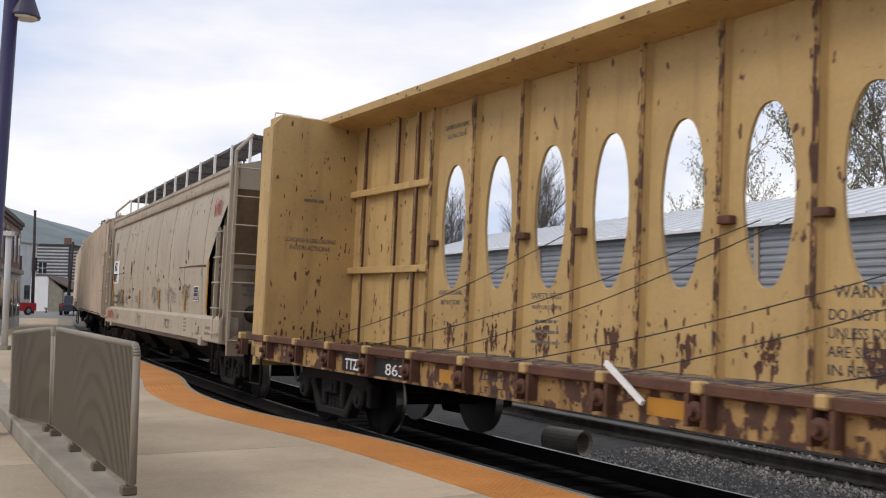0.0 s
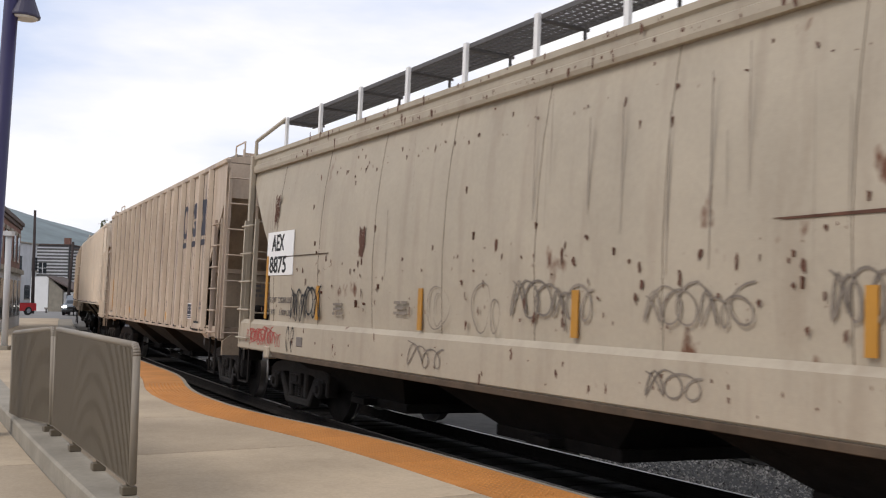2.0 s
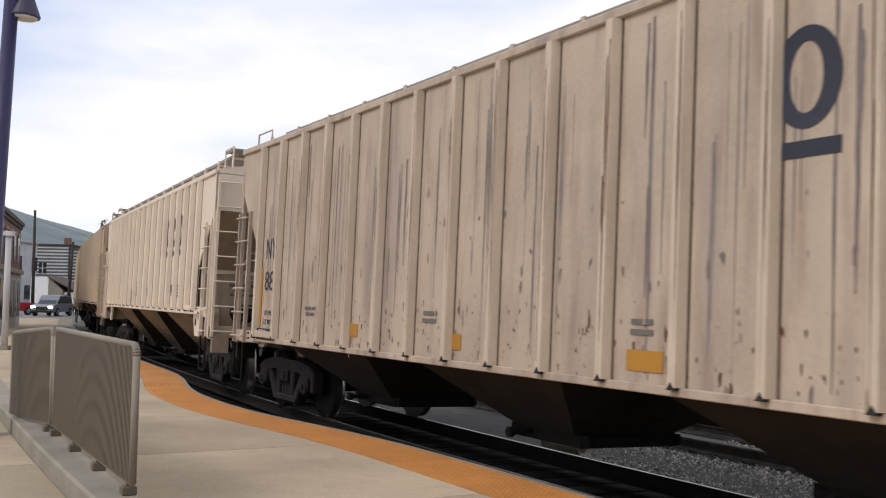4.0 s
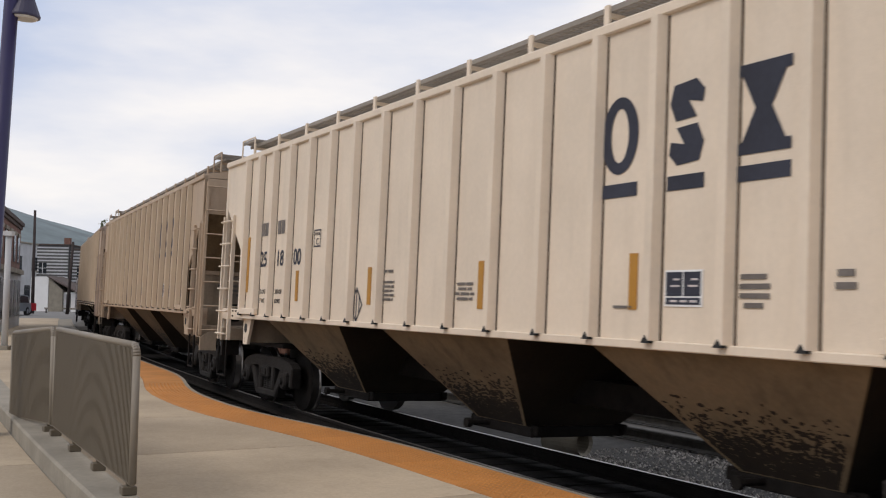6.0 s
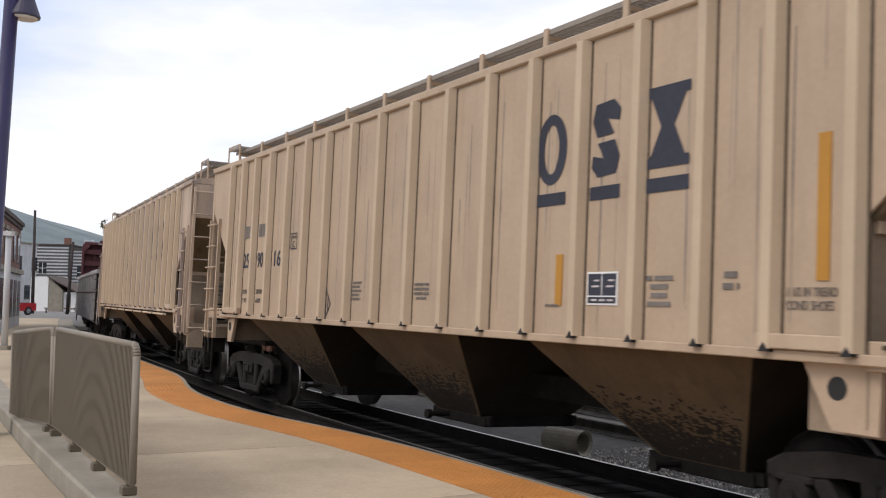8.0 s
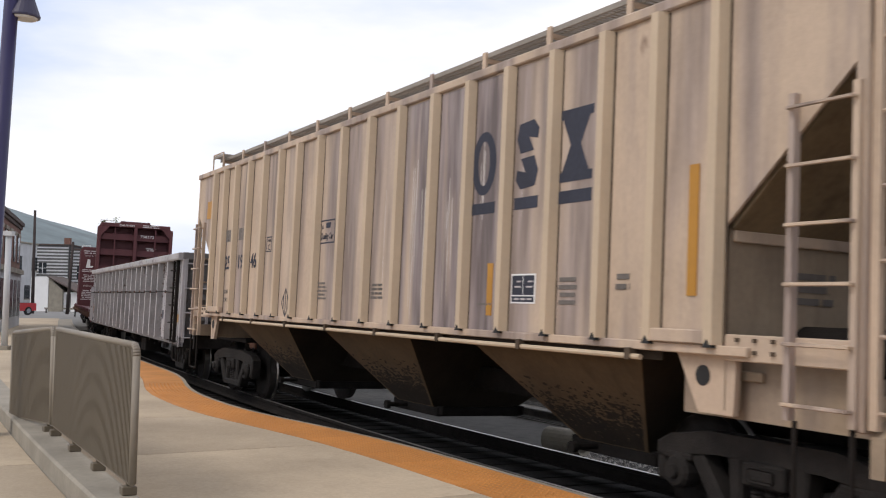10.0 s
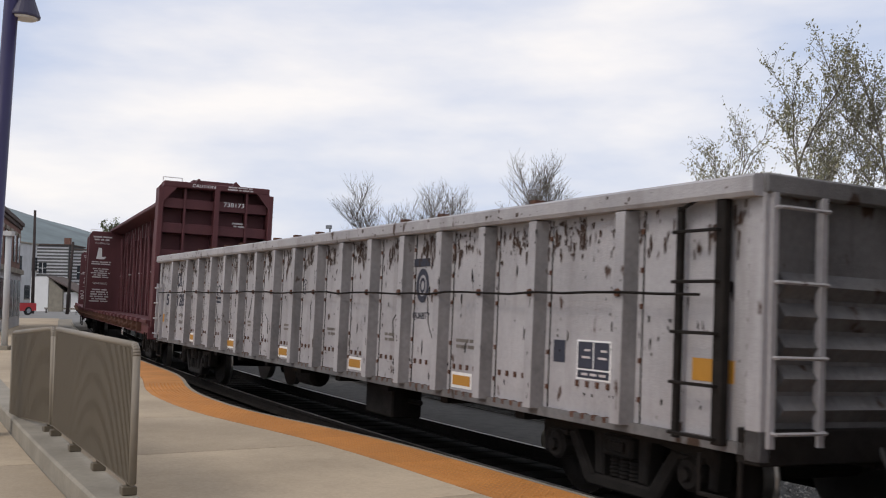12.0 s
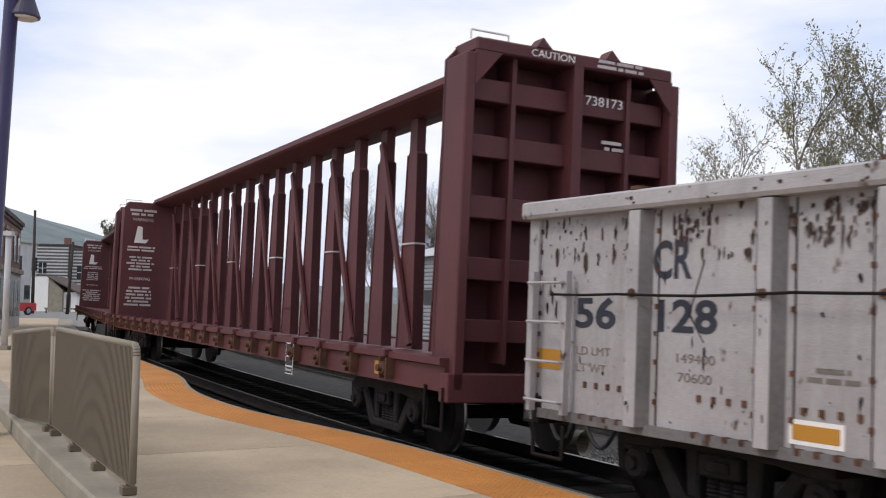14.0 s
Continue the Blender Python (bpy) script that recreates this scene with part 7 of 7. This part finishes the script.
    for i in range(3):
        text_bars(car, first - 2 * pitch, y, 1.58 - 0.12 * i, 0.6, 1, 0.055, FADED_INK, seed=4 + i, fill=0.6)
    wx = first - 6 * pitch
    lettering(car, "WARNING", wx + 0.36, y, 1.86, 0.15, INK, width=0.72)
    for i, tx in enumerate(("DO NOT LOAD", "UNLESS DOORS", "ARE SECURED", "IN RECEIVER")):
        lettering(car, tx, wx + 0.42, y, 1.68 - i * 0.15, 0.13, INK, width=0.84) if i < 1 else lettering(car, tx, wx + 0.42, y, 1.68 - i * 0.15, 0.13, INK, width=0.8)
    lettering(car, "TTZX", 7.66, 1.4435, 0.86, 0.19, WHITE, width=0.5, bold=0.004)
    board(car, 6.75, 0.94, 2.0, 0.22, 1.4405, BLACK)
    lettering(car, "8635", 6.56, 1.4435, 0.86, 0.19, WHITE, width=0.62)
    for x, w in ((5.05, 0.5), (1.75, 0.6), (-2, 0.5)):
        board(car, x, 0.94, w, 0.14, 1.4415, REFLECT)
    lettering(car, "LD LMT 1947", 4.5, 1.443, 0.96, 0.1, INK, width=0.8)
    lettering(car, "LT WT  68306", 4.5, 1.443, 0.83, 0.1, INK, width=0.86)
    tx = half - 0.525
    text_bars(car, tx, 0.75, 3.3, 0.4, 1, 0.07, FADED_INK, turn=NEAR_END, seed=33)
    lettering(car, "LOADING & UNLOADING", tx, 1.2, 2.62, 0.1, FADED_INK, turn=NEAR_END, width=0.85)
    lettering(car, "INSTRUCTIONS", tx, 1.12, 2.5, 0.1, FADED_INK, turn=NEAR_END, width=0.68)
    return car


def build_red_centre_beam(seed, label):
    car = thing("red_centre_beam_wagon", label, "freight wagon", "wagons of the train")
    half = 11.1
    centre_beam_frame(car, half, OXIDE, OXIDE, OXIDE, 1.39, 0.06)
    chord = [(0.12, 4.42), (0.5, 4.5), (0.54, 4.53), (0.54, 4.62), (-0.54, 4.62), (-0.54, 4.53), (-0.5, 4.5), (-0.12, 4.42)]
    part("top_chord", prisms(chord, lo=-half + 0.4, hi=half - 0.4, axis="x"), OXIDE, car)
    n, pitch = 18, 1.12
    post = bpy.data.meshes.new("truss_post")
    bm = prisms([(-0.29, 1.08), (-0.17, 3.9), (-0.125, 3.94), (-0.115, 4.46), (0.115, 4.46), (0.125, 3.94), (0.17, 3.9), (0.29, 1.08)], lo=-0.07, hi=0.07)
    for x0, x1 in ((-0.29, -0.17), (0.29, 0.17)):
        prism(bm, [(x0, 1.08), (x0 * 0.9, 1.08), (x1 * 0.88, 3.9), (x1, 3.9)], -0.085, 0.085)
    bm.to_mesh(post)
    bm.free()
    for k in range(n + 1):
        x = -10.29 + k * pitch
        part_of("truss_post", post, OXIDE, car, at=pose(x, 0, 0))
        if k % 2 == 0 and 0 < k:
            part("truss_strut", boxes((-0.06, 0.06, -0.025, 0.025, -1.72, 1.6)), OXIDE, car,
                 at=Matrix.Translation((x - 0.62 * pitch, 0.12, 2.72)) @ Matrix.Rotation(math.atan2(1.25 * pitch, 3.2), 4, "Y"))
        if k % 3 != 1:
            part("band", boxes((x - 0.23, x + 0.23, -0.095, 0.095, 2.58 - (k % 3) * 0.5, 2.605 - (k % 3) * 0.5)), FADED_WHITE if k % 3 == 0 else OXIDE, car)
    for x in (-9.46, -7.34, 0.5, half - 3):
        board(car, x, 0.95, 0.3, 0.15, 1.505, REFLECT)
    placard(car, -6.1, 0.86, 0.3, 0.42, 1.51)
    xi = half - 0.525
    for text, z, size in (("WARNING", 3.95, 0.13), ("WARNING", 2.2, 0.13)):
        lettering(car, text, xi, 0.85 + 0.3, z, size, FADED_WHITE, turn=NEAR_END, width=0.6)
    for z, w, r, p in ((4.3, 1.0, 2, 0.12), (3.2, 0.95, 2, 0.09), (2.9, 0.8, 5, 0.09), (2.0, 0.9, 6, 0.1)):
        text_bars(car, xi, 0.85, z, w, r, p, FADED_WHITE, turn=NEAR_END, seed=int(z * 10) + seed)
    em = prisms([(-0.22, -0.2), (0.12, -0.2), (0.2, -0.08), (0.02, -0.1), (0.0, 0.28), (-0.14, 0.3)], lo=0, hi=0.004, axis="z")
    part("emblem", em, WHITE, car, "white emblem shape", at=Matrix.Translation((xi, 0.85, 3.5)) @ NEAR_END)
    xo = -half - 0.002
    lettering(car, "CAUTION", xo, 0.62, 4.40, 0.11, WHITE, turn=NEAR_END, width=0.55)
    text_bars(car, xo, -0.55, 4.49, 0.7, 2, 0.06, FADED_WHITE, turn=NEAR_END, seed=5)
    xo = -half + 0.135
    lettering(car, "738173", xo, -0.18, 4.0, 0.15, WHITE, turn=NEAR_END, width=0.5)
    text_bars(car, xo, -0.6, 3.62, 0.4, 2, 0.07, FADED_WHITE, turn=NEAR_END, seed=6)
    return car


# ---------------------------------------------------------------- the scene
build_ground()
build_track()
build_hills()
build_town()
build_warehouse()
build_trees()
build_pipe()
build_lamp()
build_fence()
DARK_PICKUP, GREY_SUV = build_road_cars()
TRAIN = [                       # wagon, its middle along the line at 7 s, half the chord on which it rides
    (build_yellow_centre_beam(), -54.85, 9.0),
    (build_smooth_hopper(), -34.80, 6.9),
    (build_hopper_rosy(), -18.46, 7.0),
    (build_hopper_light(), -1.71, 7.0),
    (build_hopper_tan(), 15.05, 7.0),
    (build_hopper_stained(), 31.95, 7.0),
    (build_gondola(), 49.96, 8.6),
    (build_red_centre_beam(1, "dark oxide-red centre-beam lumber wagon, empty, with an open truss"), 71.44, 10.2),
    (build_red_centre_beam(2, "second oxide-red centre-beam lumber wagon, empty"), 95.08, 10.2),
]
build_platform()
build_stones()


def motions():
    for car, s, tc in TRAIN:
        walk(car, [(t * 0.5, wagon_pose(s, t * 0.5, tc)) for t in range(29)])
    for ax in AXLES:
        base = ax.matrix_basis.copy()
        rows = []
        for k in range(211):
            t = k / 15
            rows.append((t, base @ Matrix.Rotation(-travelled(t) / WHEEL_R, 4, "Y")))
        walk(ax, rows)
    walk(DARK_PICKUP, [(0.0, heading_pose(-31.9, 88.0, 346)), (0.6, heading_pose(-33.4, 94.2, 346)), (1.2, heading_pose(-35.0, 101.0, 346)), (14.0, heading_pose(-52.0, 150.0, 341))])
    walk(GREY_SUV, [(0.0, heading_pose(-32.9, 96.5, 170)), (1.2, heading_pose(-32.2, 91.4, 169)), (2.1, heading_pose(-31.4, 87.2, 168)), (3.0, heading_pose(-30.8, 84.5, 176)),
                    (4.2, heading_pose(-32.2, 83.0, 180)), (5.3, heading_pose(-33.9, 82.5, 174)), (6.2, heading_pose(-35.2, 81.4, 180)), (7.0, heading_pose(-37.4, 79.8, 195)),
                    (14.0, heading_pose(-47.0, 72.0, 240))])


motions()
